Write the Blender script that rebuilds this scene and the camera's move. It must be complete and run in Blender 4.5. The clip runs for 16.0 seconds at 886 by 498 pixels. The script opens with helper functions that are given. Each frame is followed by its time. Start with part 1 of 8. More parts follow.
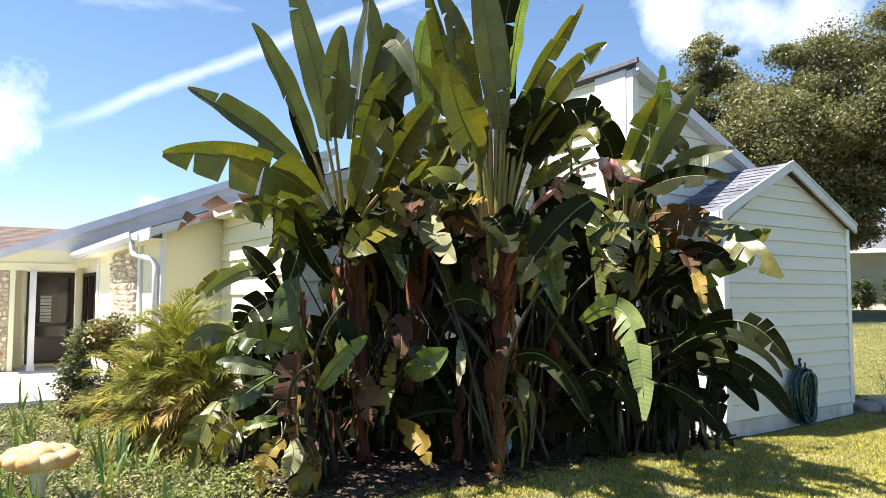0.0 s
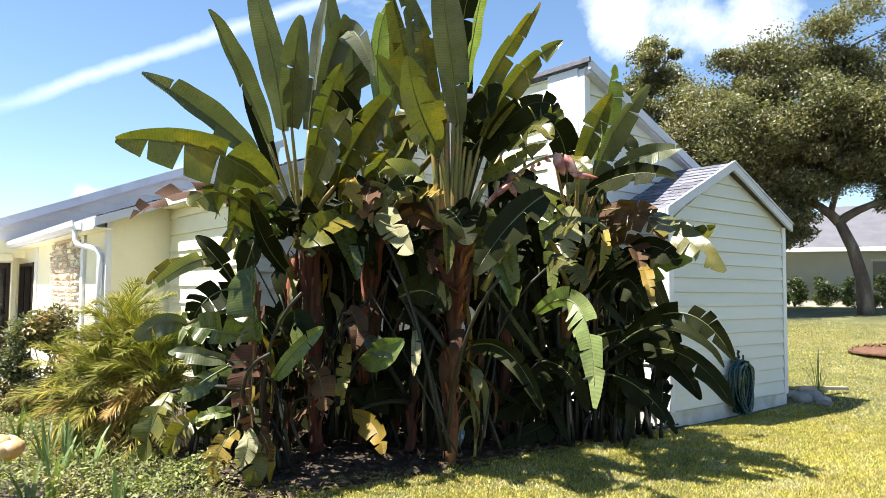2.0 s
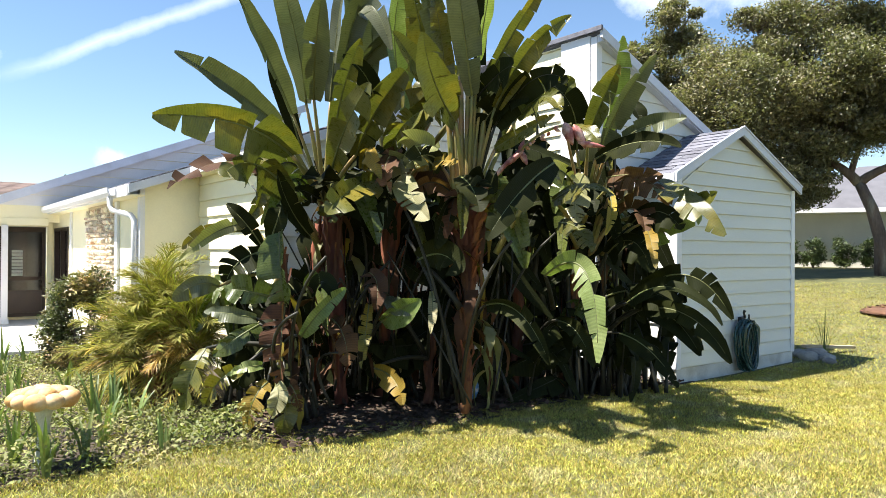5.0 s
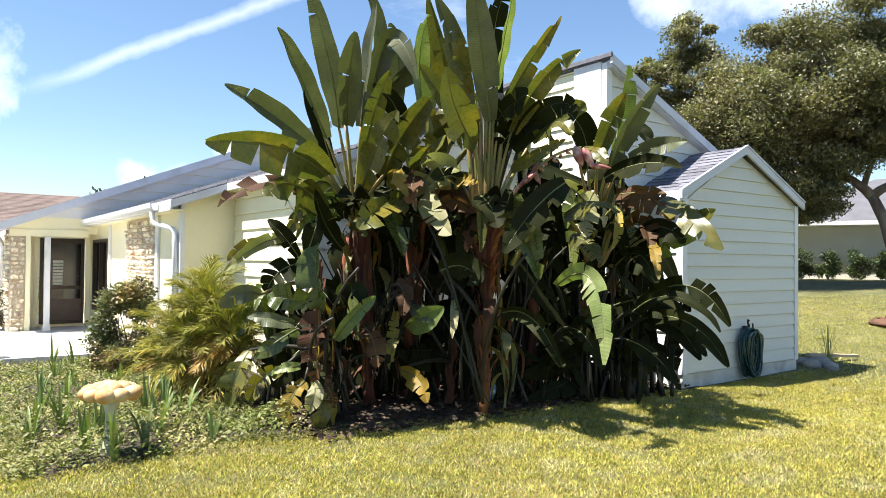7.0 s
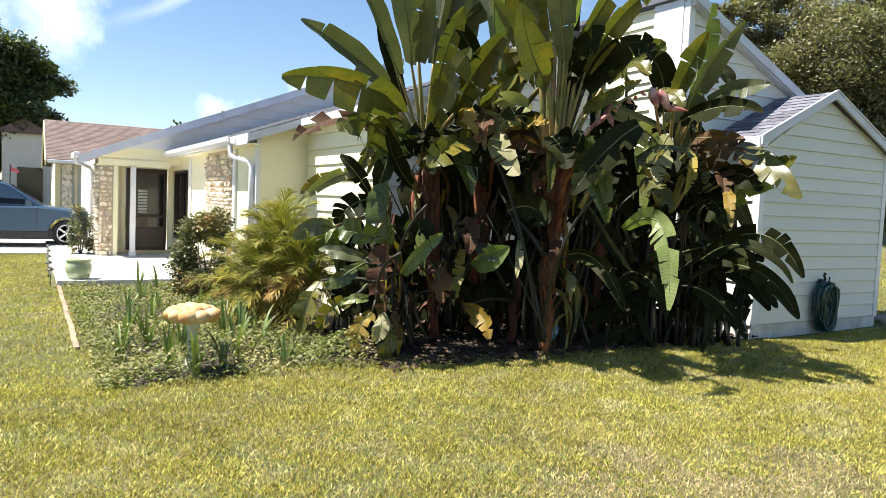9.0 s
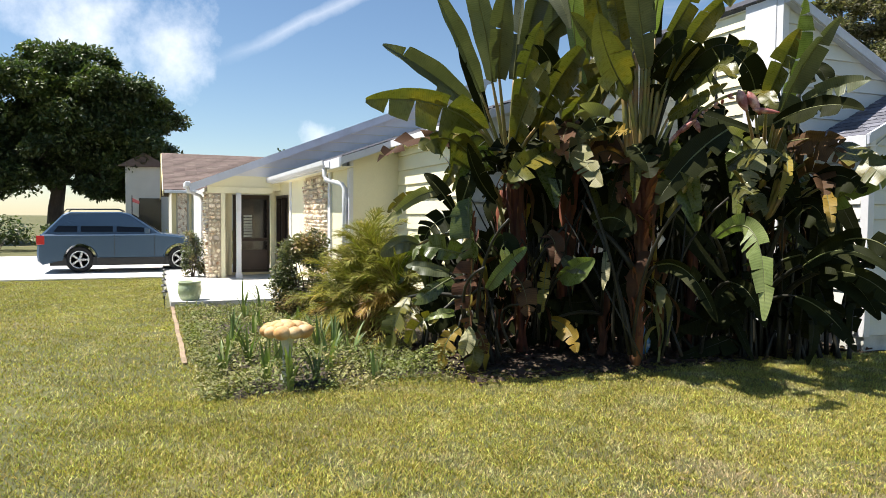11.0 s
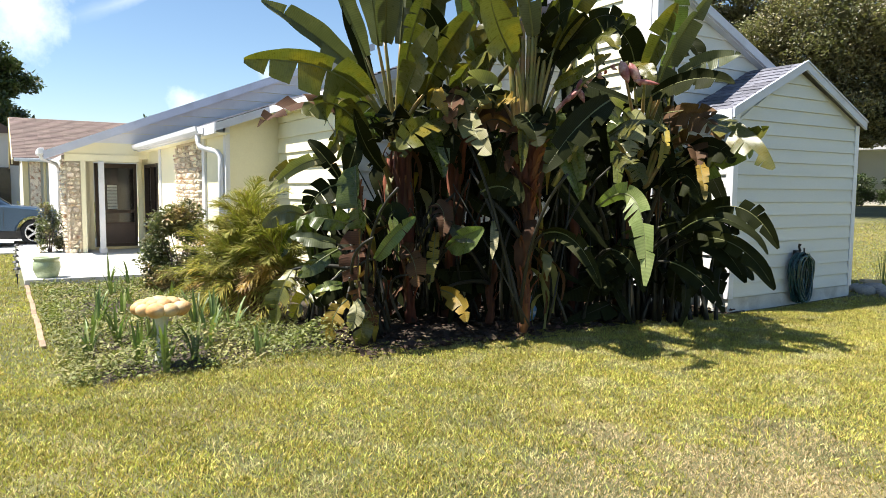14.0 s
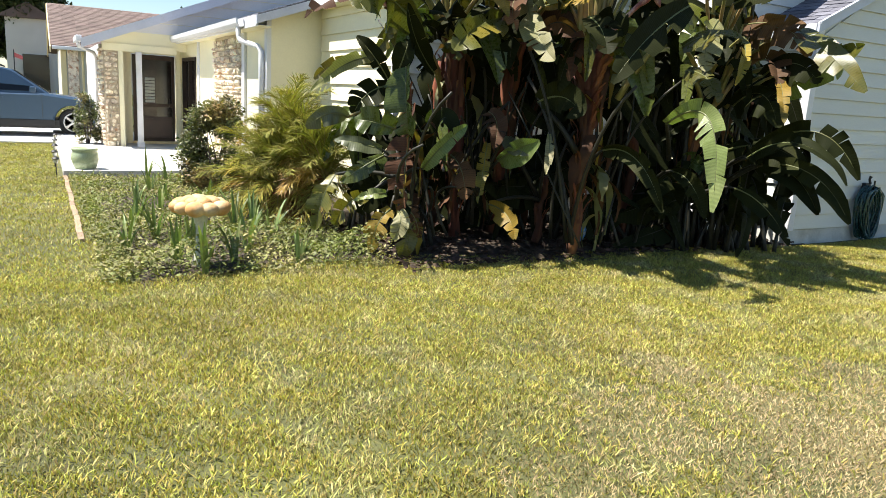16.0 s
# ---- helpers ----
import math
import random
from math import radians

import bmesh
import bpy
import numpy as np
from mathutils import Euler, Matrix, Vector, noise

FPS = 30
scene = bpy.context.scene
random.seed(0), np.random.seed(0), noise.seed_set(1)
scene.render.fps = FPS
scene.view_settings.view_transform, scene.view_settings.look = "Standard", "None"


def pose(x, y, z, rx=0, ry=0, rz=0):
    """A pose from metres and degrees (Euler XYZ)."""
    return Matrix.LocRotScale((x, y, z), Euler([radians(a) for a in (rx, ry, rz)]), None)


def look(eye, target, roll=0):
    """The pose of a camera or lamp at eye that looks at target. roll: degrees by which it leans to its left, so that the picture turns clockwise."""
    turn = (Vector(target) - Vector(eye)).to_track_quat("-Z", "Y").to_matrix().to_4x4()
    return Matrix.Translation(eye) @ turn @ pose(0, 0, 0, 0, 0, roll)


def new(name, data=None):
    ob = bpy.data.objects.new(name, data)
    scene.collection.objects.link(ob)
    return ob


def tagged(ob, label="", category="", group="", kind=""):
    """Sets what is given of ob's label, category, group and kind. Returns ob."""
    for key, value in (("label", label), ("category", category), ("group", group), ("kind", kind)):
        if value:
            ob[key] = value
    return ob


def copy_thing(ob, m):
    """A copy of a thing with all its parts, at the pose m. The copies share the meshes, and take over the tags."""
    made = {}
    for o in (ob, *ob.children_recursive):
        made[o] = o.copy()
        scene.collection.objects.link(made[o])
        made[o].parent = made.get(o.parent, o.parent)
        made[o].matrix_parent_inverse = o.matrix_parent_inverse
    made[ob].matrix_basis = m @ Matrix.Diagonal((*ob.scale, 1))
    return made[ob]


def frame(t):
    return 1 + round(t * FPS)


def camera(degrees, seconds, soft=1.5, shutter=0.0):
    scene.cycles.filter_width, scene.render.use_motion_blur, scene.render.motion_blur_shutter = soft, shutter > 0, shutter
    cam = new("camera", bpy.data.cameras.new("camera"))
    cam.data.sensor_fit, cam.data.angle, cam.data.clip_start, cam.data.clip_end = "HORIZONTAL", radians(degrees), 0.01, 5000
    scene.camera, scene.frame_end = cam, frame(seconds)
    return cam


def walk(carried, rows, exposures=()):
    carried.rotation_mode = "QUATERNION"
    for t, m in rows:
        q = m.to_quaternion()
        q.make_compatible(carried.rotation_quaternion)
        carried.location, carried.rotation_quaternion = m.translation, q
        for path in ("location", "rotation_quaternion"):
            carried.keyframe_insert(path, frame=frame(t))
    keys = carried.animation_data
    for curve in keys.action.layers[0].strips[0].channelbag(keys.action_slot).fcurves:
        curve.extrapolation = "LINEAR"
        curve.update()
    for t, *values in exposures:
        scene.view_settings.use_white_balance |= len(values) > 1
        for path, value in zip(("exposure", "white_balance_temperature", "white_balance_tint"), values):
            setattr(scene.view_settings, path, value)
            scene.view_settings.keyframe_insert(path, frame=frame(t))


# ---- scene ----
cam = camera(63.8, 16.0, soft=0.7)
PATH = [
    (0, (5.146, -7.589, 1.698), (3.498, -6.462, 1.827), 0.1),
    (0.5, (5.152, -7.645, 1.699), (3.56, -6.442, 1.833), -2.1),
    (1, (5.162, -7.703, 1.663), (3.596, -6.464, 1.786), -1.9),
    (1.5, (5.167, -7.731, 1.655), (3.606, -6.488, 1.784), -0.0),
    (2, (5.149, -7.692, 1.662), (3.589, -6.446, 1.779), 0.5),
    (2.5, (5.147, -7.661, 1.671), (3.579, -6.42, 1.717), 0.3),
    (3, (5.077, -7.707, 1.634), (3.489, -6.492, 1.666), 1.0),
    (5.3, (5.626, -7.954, 1.69), (4.027, -6.754, 1.699), 0.2),
    (5.5, (5.716, -8.001, 1.692), (4.119, -6.797, 1.724), -0.7),
    (6, (5.887, -8.232, 1.675), (4.289, -7.03, 1.689), 0.5),
    (6.5, (5.965, -8.324, 1.701), (4.344, -7.152, 1.709), 0.9),
    (7, (6.004, -8.333, 1.694), (4.379, -7.168, 1.732), 0.5),
    (7.5, (6.018, -8.331, 1.698), (4.394, -7.164, 1.726), 0.5),
    (8, (6.03, -8.341, 1.695), (4.407, -7.173, 1.717), 0.8),
    (8.5, (6.07, -8.364, 1.67), (4.375, -7.303, 1.663), 3.5),
    (9, (6.077, -8.369, 1.668), (4.354, -7.362, 1.537), 2.4),
    (9.2, (6.132, -8.398, 1.665), (4.349, -7.514, 1.462), 2.5),
    (11.3, (6.212, -8.258, 1.64), (4.363, -7.5, 1.552), 0.5),
    (11.5, (6.141, -8.292, 1.633), (4.336, -7.435, 1.551), 1.1),
    (12, (6.076, -8.315, 1.65), (4.338, -7.335, 1.523), 1.0),
    (12.5, (6.04, -8.257, 1.673), (4.316, -7.255, 1.518), -0.4),
    (13, (6.046, -8.292, 1.653), (4.334, -7.266, 1.525), 0.1),
    (13.5, (6.022, -8.257, 1.655), (4.34, -7.189, 1.49), 0.1),
    (14, (6.019, -8.256, 1.621), (4.327, -7.202, 1.455), 0.5),
    (14.5, (5.995, -8.25, 1.642), (4.313, -7.178, 1.493), 0.0),
    (15, (5.999, -8.264, 1.638), (4.316, -7.195, 1.48), 0.2),
    (15.5, (5.946, -8.31, 1.594), (4.258, -7.284, 1.282), 0.6),
    (16, (5.638, -8.224, 1.575), (3.938, -7.256, 1.163), 3.4),
]
walk(cam, [(t, look(eye, target, roll)) for t, eye, target, roll in PATH],
     [(0.0, 1.55), (1.5, 1.64), (3.0, 1.68), (5.5, 1.57), (8.0, 1.48), (9.0, 1.34), (10.5, 1.03), (11.5, 0.95), (12.0, 1.14), (13.5, 1.25), (15.0, 1.38), (16.0, 1.28)])

# ---- light ----
SUN_DIR = Vector((-0.21, -0.45, 1.0)).normalized()
world = bpy.data.worlds.new("sky_world")
scene.world = world
world.use_nodes = True
wn, wl = world.node_tree.nodes, world.node_tree.links
wn.clear()
w_out = wn.new("ShaderNodeOutputWorld")
w_bg = wn.new("ShaderNodeBackground")
w_bg.inputs[1].default_value = 0.068
w_sky = wn.new("ShaderNodeTexSky")
w_sky.sky_type = "NISHITA"
w_sky.sun_disc = False
w_sky.sun_elevation = math.asin(SUN_DIR.z)
w_sky.sun_rotation = math.atan2(SUN_DIR.x, SUN_DIR.y)
w_sky.air_density, w_sky.dust_density, w_sky.ozone_density = 1.0, 0.15, 2.2
w_tc = wn.new("ShaderNodeTexCoord")


def w_math(op, a, b=None, clamp=False):
    n = wn.new("ShaderNodeMath")
    n.operation, n.use_clamp = op, clamp
    for i, v in enumerate((a, b)):
        if v is None:
            continue
        if isinstance(v, (int, float)):
            n.inputs[i].default_value = v
        else:
            wl.new(v, n.inputs[i])
    return n.outputs[0]


def w_noise(scale, detail, stretch=(1, 1, 1)):
    mp = wn.new("ShaderNodeMapping")
    mp.inputs["Scale"].default_value = stretch
    wl.new(w_tc.outputs["Generated"], mp.inputs[0])
    n = wn.new("ShaderNodeTexNoise")
    n.inputs["Scale"].default_value, n.inputs["Detail"].default_value = scale, detail
    n.inputs["Roughness"].default_value = 0.62
    wl.new(mp.outputs[0], n.inputs["Vector"])
    return n.outputs["Fac"]


cloud_break = w_noise(7.5, 9)
cloud_wisp = w_noise(3.0, 6, (1, 1, 3.5))


def cloud_bank(yaw, pitch, size, edge, gain):
    """A cumulus bank round one direction of the sky, frayed by noise."""
    d = wn.new("ShaderNodeVectorMath")
    d.operation = "DISTANCE"
    wl.new(w_tc.outputs["Generated"], d.inputs[0])
    y, p = radians(yaw), radians(pitch)
    d.inputs[1].default_value = (-math.sin(y) * math.cos(p), math.cos(y) * math.cos(p), math.sin(p))
    near = w_math("SUBTRACT", size, d.outputs["Value"])
    fray = w_math("MULTIPLY", w_math("SUBTRACT", cloud_break, 0.5), edge)
    return w_math("MULTIPLY", w_math("ADD", near, fray), gain, True)


def contrail(a, b, width):
    """A thin straight cloud along the great circle through two directions."""
    va, vb = [Vector((-math.sin(radians(y)) * math.cos(radians(p)), math.cos(radians(y)) * math.cos(radians(p)), math.sin(radians(p)))) for y, p in (a, b)]
    axis = va.cross(vb).normalized()
    mid = (va + vb).normalized()
    d1 = wn.new("ShaderNodeVectorMath")
    d1.operation = "DOT_PRODUCT"
    wl.new(w_tc.outputs["Generated"], d1.inputs[0])
    d1.inputs[1].default_value = axis
    off = w_math("ABSOLUTE", w_math("ADD", d1.outputs["Value"], w_math("MULTIPLY", w_math("SUBTRACT", cloud_break, 0.5), 0.03)))
    band = w_math("MULTIPLY", w_math("SUBTRACT", width, off), 1 / width, True)
    d2 = wn.new("ShaderNodeVectorMath")
    d2.operation = "DISTANCE"
    wl.new(w_tc.outputs["Generated"], d2.inputs[0])
    d2.inputs[1].default_value = mid
    ends = w_math("MULTIPLY", w_math("SUBTRACT", (va - vb).length * 0.5, d2.outputs["Value"]), 9, True)
    return w_math("MULTIPLY", w_math("MULTIPLY", band, ends), 0.30)


CLOUDS = w_math("MULTIPLY", w_math("SUBTRACT", cloud_wisp, 0.60), 1.3, True)
for bank in (cloud_bank(37.5, 21.4, 0.055, 0.20, 10), cloud_bank(31.9, 21.0, 0.06, 0.20, 10), cloud_bank(27.5, 21.0, 0.06, 0.22, 10),
             cloud_bank(88.9, 13.0, 0.05, 0.24, 9), cloud_bank(93.4, 14.3, 0.07, 0.26, 9), cloud_bank(88, 12.5, 0.025, 0.3, 6), cloud_bank(99, 19, 0.12, 0.3, 6),
             cloud_bank(77.5, 6.4, 0.034, 0.15, 14), cloud_bank(74.8, 6.6, 0.028, 0.15, 14), cloud_bank(71, 8.4, 0.014, 0.17, 12), contrail((86, 11), (48, 26.5), 0.011)):
    CLOUDS = w_math("MAXIMUM", CLOUDS, bank)
w_mix = wn.new("ShaderNodeMix")
w_mix.data_type = "RGBA"
w_mix.inputs[7].default_value = (11.5, 11.6, 11.9, 1)
wl.new(CLOUDS, w_mix.inputs[0])
w_hue = wn.new("ShaderNodeHueSaturation")
w_hue.inputs["Saturation"].default_value = 1.06
wl.new(w_sky.outputs[0], w_hue.inputs["Color"])
wl.new(w_hue.outputs[0], w_mix.inputs[6])
wl.new(w_mix.outputs[2], w_bg.inputs[0])
wl.new(w_bg.outputs[0], w_out.inputs[0])

sun = new("sun", bpy.data.lights.new("sun", "SUN"))
sun.data.energy, sun.data.angle, sun.data.color = 5.0, radians(0.53), (1.0, 0.95, 0.86)
sun.matrix_world = look(SUN_DIR * 40, (0, 0, 0))


# ---- materials ----
def material(name, base, rough=0.6, metal=0.0, vary=0.12, scale=6.0, fine=60.0, bump=0.15, bump_dist=0.01, second=None, mix_scale=2.0, mix_at=0.55,
             random=0.0, island=False, spec=0.5, trans=0.0, stretch=(1, 1, 1), sheen=0.0):
    """A procedural surface: base colour broken at two scales, stains of a second colour, fine relief, and a shift per object or per island."""
    m = bpy.data.materials.new(name)
    m.use_nodes = True
    n, l = m.node_tree.nodes, m.node_tree.links
    b = n["Principled BSDF"]
    b.inputs["Roughness"].default_value = rough
    b.inputs["Metallic"].default_value = metal
    b.inputs["Specular IOR Level"].default_value = spec
    tc = n.new("ShaderNodeTexCoord")
    mp = n.new("ShaderNodeMapping")
    mp.inputs["Scale"].default_value = stretch
    l.new(tc.outputs["Object"], mp.inputs[0])

    def tex(s, d=4):
        t = n.new("ShaderNodeTexNoise")
        t.inputs["Scale"].default_value, t.inputs["Detail"].default_value = s, d
        l.new(mp.outputs[0], t.inputs["Vector"])
        return t.outputs["Fac"]

    def rgb_mix(kind, fac, a, c):
        x = n.new("ShaderNodeMix")
        x.data_type, x.blend_type = "RGBA", kind
        for i, v in ((0, fac), (6, a), (7, c)):
            if isinstance(v, (int, float, tuple)):
                x.inputs[i].default_value = (*v, 1) if isinstance(v, tuple) else v
            else:
                l.new(v, x.inputs[i])
        return x.outputs[2]

    def ramp(src, lo, hi, a, c):
        r = n.new("ShaderNodeMapRange")
        for i, v in enumerate((lo, hi, a, c), 1):
            r.inputs[i].default_value = v
        l.new(src, r.inputs[0])
        return r.outputs[0]

    coarse, grain = tex(scale), tex(fine, 6)
    col = rgb_mix("MIX", 0.0, tuple(base), tuple(base))
    if second:
        col = rgb_mix("MIX", ramp(tex(mix_scale, 5), mix_at - 0.09, mix_at + 0.09, 0, 1), tuple(base), tuple(second))
    h = n.new("ShaderNodeHueSaturation")
    l.new(col, h.inputs["Color"])
    both = n.new("ShaderNodeMath")
    both.operation = "ADD"
    l.new(ramp(coarse, 0.3, 0.7, 1 - vary, 1 + vary), both.inputs[0])
    l.new(ramp(grain, 0.3, 0.7, -vary * 0.7, vary * 0.7), both.inputs[1])
    val = both.outputs[0]
    if random:
        if island:
            g = n.new("ShaderNodeNewGeometry")
            src = g.outputs["Random Per Island"]
        else:
            g = n.new("ShaderNodeObjectInfo")
            src = g.outputs["Random"]
        r2 = n.new("ShaderNodeMath")
        r2.operation = "MULTIPLY"
        l.new(val, r2.inputs[0])
        l.new(ramp(src, 0, 1, 1 - random, 1 + random), r2.inputs[1])
        val = r2.outputs[0]
        wn2 = n.new("ShaderNodeMath")
        wn2.operation = "FRACT"
        m7 = n.new("ShaderNodeMath")
        m7.operation = "MULTIPLY"
        m7.inputs[1].default_value = 7.31
        l.new(src, m7.inputs[0])
        l.new(m7.outputs[0], wn2.inputs[0])
        l.new(ramp(wn2.outputs[0], 0, 1, 0.5 - 0.06 * random, 0.5 + 0.06 * random), h.inputs["Hue"])
    l.new(val, h.inputs["Value"])
    l.new(h.outputs[0], b.inputs["Base Color"])
    l.new(ramp(grain, 0.3, 0.7, max(0.02, rough - 0.1), min(1, rough + 0.1)), b.inputs["Roughness"])
    if bump:
        bp = n.new("ShaderNodeBump")
        bp.inputs["Strength"].default_value, bp.inputs["Distance"].default_value = bump, bump_dist
        l.new(grain, bp.inputs["Height"])
        l.new(bp.outputs[0], b.inputs["Normal"])
    if trans:
        t = n.new("ShaderNodeBsdfTranslucent")
        tcx = rgb_mix("MULTIPLY", 1.0, h.outputs[0], (1.2, 1.45, 0.6))
        l.new(tcx, t.inputs[0])
        ms = n.new("ShaderNodeMixShader")
        ms.inputs[0].default_value = trans
        l.new(b.outputs[0], ms.inputs[1])
        l.new(t.outputs[0], ms.inputs[2])
        l.new(ms.outputs[0], n["Material Output"].inputs[0])
    return m


CREAM = material("cream_paint", (0.84, 0.78, 0.55), 0.55, vary=0.04, scale=1.5, fine=40, bump=0.08, second=(0.79, 0.72, 0.49), mix_scale=1.1, mix_at=0.66, random=0.02)
WALLW = material("pale_siding_paint", (0.64, 0.645, 0.60), 0.55, vary=0.04, scale=1.2, fine=50, bump=0.1, second=(0.57, 0.575, 0.53), mix_scale=0.9, mix_at=0.66, random=0.03, stretch=(1, 0.35, 2))
TRIM = material("white_trim_paint", (0.72, 0.72, 0.75), 0.45, vary=0.04, scale=2.5, fine=40, bump=0.06, second=(0.62, 0.61, 0.61), mix_scale=2.2, mix_at=0.68)
# white trim for the rakes, with blue-grey shade mixed into the colour
FASCIA_SHADE = material("shade_blue_fascia_paint", (0.56, 0.58, 0.66), 0.5, vary=0.05, scale=2.5, fine=40, bump=0.06, second=(0.48, 0.49, 0.54), mix_scale=2.2, mix_at=0.64)
CONCRETE = material("stem_wall_concrete", (0.58, 0.57, 0.52), 0.85, vary=0.12, scale=4, fine=60, bump=0.3, second=(0.40, 0.38, 0.33), mix_scale=2.5, mix_at=0.58)
SLAB = material("pale_walkway_concrete", (0.62, 0.60, 0.57), 0.85, vary=0.08, scale=1.5, fine=60, bump=0.2, second=(0.52, 0.50, 0.47), mix_scale=0.8, mix_at=0.6)
SHINGLE = material("grey_shingle", (0.135, 0.135, 0.165), 0.9, vary=0.2, scale=8, fine=160, bump=0.5, random=0.28)
SHINGLE_FAR = material("grey_shingle_far", (0.135, 0.135, 0.16), 0.9, vary=0.2, scale=3, fine=60, bump=0.5, random=0.25, island=True)
SHINGLE_BROWN = material("brown_shingle", (0.155, 0.112, 0.098), 0.9, vary=0.15, scale=2, fine=40, bump=0.5, random=0.2, island=True)
SHINGLE_PALE = material("pale_grey_shingle", (0.12, 0.12, 0.14), 0.9, vary=0.12, scale=2, fine=40, bump=0.4, random=0.2, island=True)
STONE = material("cream_fieldstone", (0.80, 0.71, 0.57), 0.85, vary=0.22, scale=5, fine=30, bump=0.6, bump_dist=0.02, second=(0.40, 0.24, 0.13), mix_scale=7, mix_at=0.58, random=0.30)
MORTAR = material("stone_mortar", (0.55, 0.46, 0.34), 0.95, vary=0.15, scale=8, fine=60, bump=0.3)
DARKGLASS = material("dark_door_glass", (0.012, 0.010, 0.010), 0.08, vary=0.1, bump=0.0, spec=0.6)
DOORWOOD = material("dark_brown_door_paint", (0.055, 0.028, 0.020), 0.4, vary=0.15, scale=4, fine=50, bump=0.1)
BRONZE = material("bronze_door_frame", (0.05, 0.035, 0.028), 0.35, metal=0.6, vary=0.1, bump=0.05)
BLIND = material("pale_blind", (0.45, 0.47, 0.42), 0.6, vary=0.08, bump=0.05)
LAWN = material("turf_soil", (0.090, 0.092, 0.030), 0.95, vary=0.25, scale=0.9, fine=45, bump=0.6, bump_dist=0.03, second=(0.165, 0.140, 0.060), mix_scale=0.55, mix_at=0.60)
BLADE = material("turf_blade", (0.375, 0.328, 0.080), 0.6, vary=0.18, scale=0.7, fine=6, bump=0, second=(0.43, 0.38, 0.18), mix_scale=2.6, mix_at=0.58, random=0.66, island=True, trans=0.22, spec=0.3)
SOIL = material("dark_bed_soil", (0.050, 0.036, 0.024), 0.95, vary=0.3, scale=6, fine=50, bump=0.7, bump_dist=0.02)
# brown litter darkened, so its colour carries the shade under the plants
LITTER = material("shade_leaf_litter", (0.060, 0.036, 0.022), 0.95, vary=0.3, scale=6, fine=50, bump=0.7, random=0.5, island=True)
MULCH = material("red_mulch", (0.13, 0.06, 0.034), 0.95, vary=0.3, scale=6, fine=50, bump=0.7, random=0.35, island=True)
COVER = material("groundcover_leaf", (0.165, 0.18, 0.05), 0.65, vary=0.2, scale=1.5, fine=9, bump=0, second=(0.31, 0.27, 0.11), mix_scale=1.3, mix_at=0.56, random=0.4, island=True, trans=0.2)
IRIS = material("sword_leaf", (0.16, 0.215, 0.065), 0.45, vary=0.2, scale=4, fine=30, bump=0.05, second=(0.38, 0.32, 0.14), mix_scale=3, mix_at=0.62, random=0.3, trans=0.2)
STRAW = material("dead_turf_blade", (0.46, 0.36, 0.20), 0.8, vary=0.2, scale=1.2, fine=9, bump=0, second=(0.30, 0.24, 0.12), mix_scale=2, mix_at=0.55, random=0.4, island=True, trans=0.1, spec=0.2)


def leaf_material(name, base, second, mix_at=0.6, trans=0.22, rough=0.38, spec=0.28):
    """Broad banana-type leaf: parallel side veins as relief, blotches of a second colour, light shining through."""
    m = material(name, base, rough, vary=0.12, scale=3.0, fine=25, bump=0.0, second=second, mix_scale=2.2, mix_at=mix_at, random=0.16, trans=trans, spec=spec)
    n, l = m.node_tree.nodes, m.node_tree.links
    uv = n.new("ShaderNodeUVMap")
    w = n.new("ShaderNodeTexWave")
    w.wave_type, w.bands_direction = "BANDS", "X"
    w.inputs["Scale"].default_value, w.inputs["Distortion"].default_value = 13.0, 3.5
    w.inputs["Detail"].default_value, w.inputs["Detail Scale"].default_value = 3.0, 2.5
    l.new(uv.outputs[0], w.inputs["Vector"])
    bp = n.new("ShaderNodeBump")
    bp.inputs["Strength"].default_value, bp.inputs["Distance"].default_value = 0.14, 0.008
    l.new(w.outputs["Fac"], bp.inputs["Height"])
    l.new(bp.outputs[0], n["Principled BSDF"].inputs["Normal"])
    # darker and paler ribs between the side veins
    hue = next(q for q in n if q.type == "HUE_SAT")
    rib = n.new("ShaderNodeMapRange")
    rib.inputs[3].default_value, rib.inputs[4].default_value = 0.86, 1.10
    l.new(w.outputs["Fac"], rib.inputs[0])
    mul = n.new("ShaderNodeMath")
    mul.operation = "MULTIPLY"
    l.new(hue.inputs["Value"].links[0].from_socket, mul.inputs[0])
    l.new(rib.outputs[0], mul.inputs[1])
    l.new(mul.outputs[0], hue.inputs["Value"])
    return m


LEAVES = {
    "g": leaf_material("leaf_grey_green", (0.094, 0.104, 0.056), (0.140, 0.145, 0.078), 0.60, 0.12, 0.36, 0.40),
    "m": leaf_material("leaf_mid_green", (0.070, 0.092, 0.022), (0.105, 0.120, 0.028), 0.60, 0.16, 0.30, 0.42),
    # near black: the shade inside the clump is put into this green
    "d": leaf_material("leaf_clump_shade", (0.015, 0.018, 0.006), (0.026, 0.029, 0.008), 0.6, 0.03, 0.6, 0.06),
    "o": leaf_material("leaf_olive", (0.096, 0.097, 0.023), (0.200, 0.155, 0.022), 0.60, 0.22, 0.32, 0.40),
    "p": leaf_material("leaf_pale_green", (0.17, 0.215, 0.07), (0.28, 0.32, 0.13), 0.6, 0.22, 0.32),
    "y": leaf_material("leaf_yellow", (0.30, 0.21, 0.035), (0.13, 0.12, 0.025), 0.56, 0.3, 0.5),
    "b": leaf_material("leaf_dead_brown", (0.075, 0.036, 0.017), (0.16, 0.080, 0.036), 0.54, 0.15, 0.75),
    "w": leaf_material("leaf_bleached_or_sheen", (0.30, 0.28, 0.15), (0.22, 0.22, 0.08), 0.5, 0.2, 0.6),
}
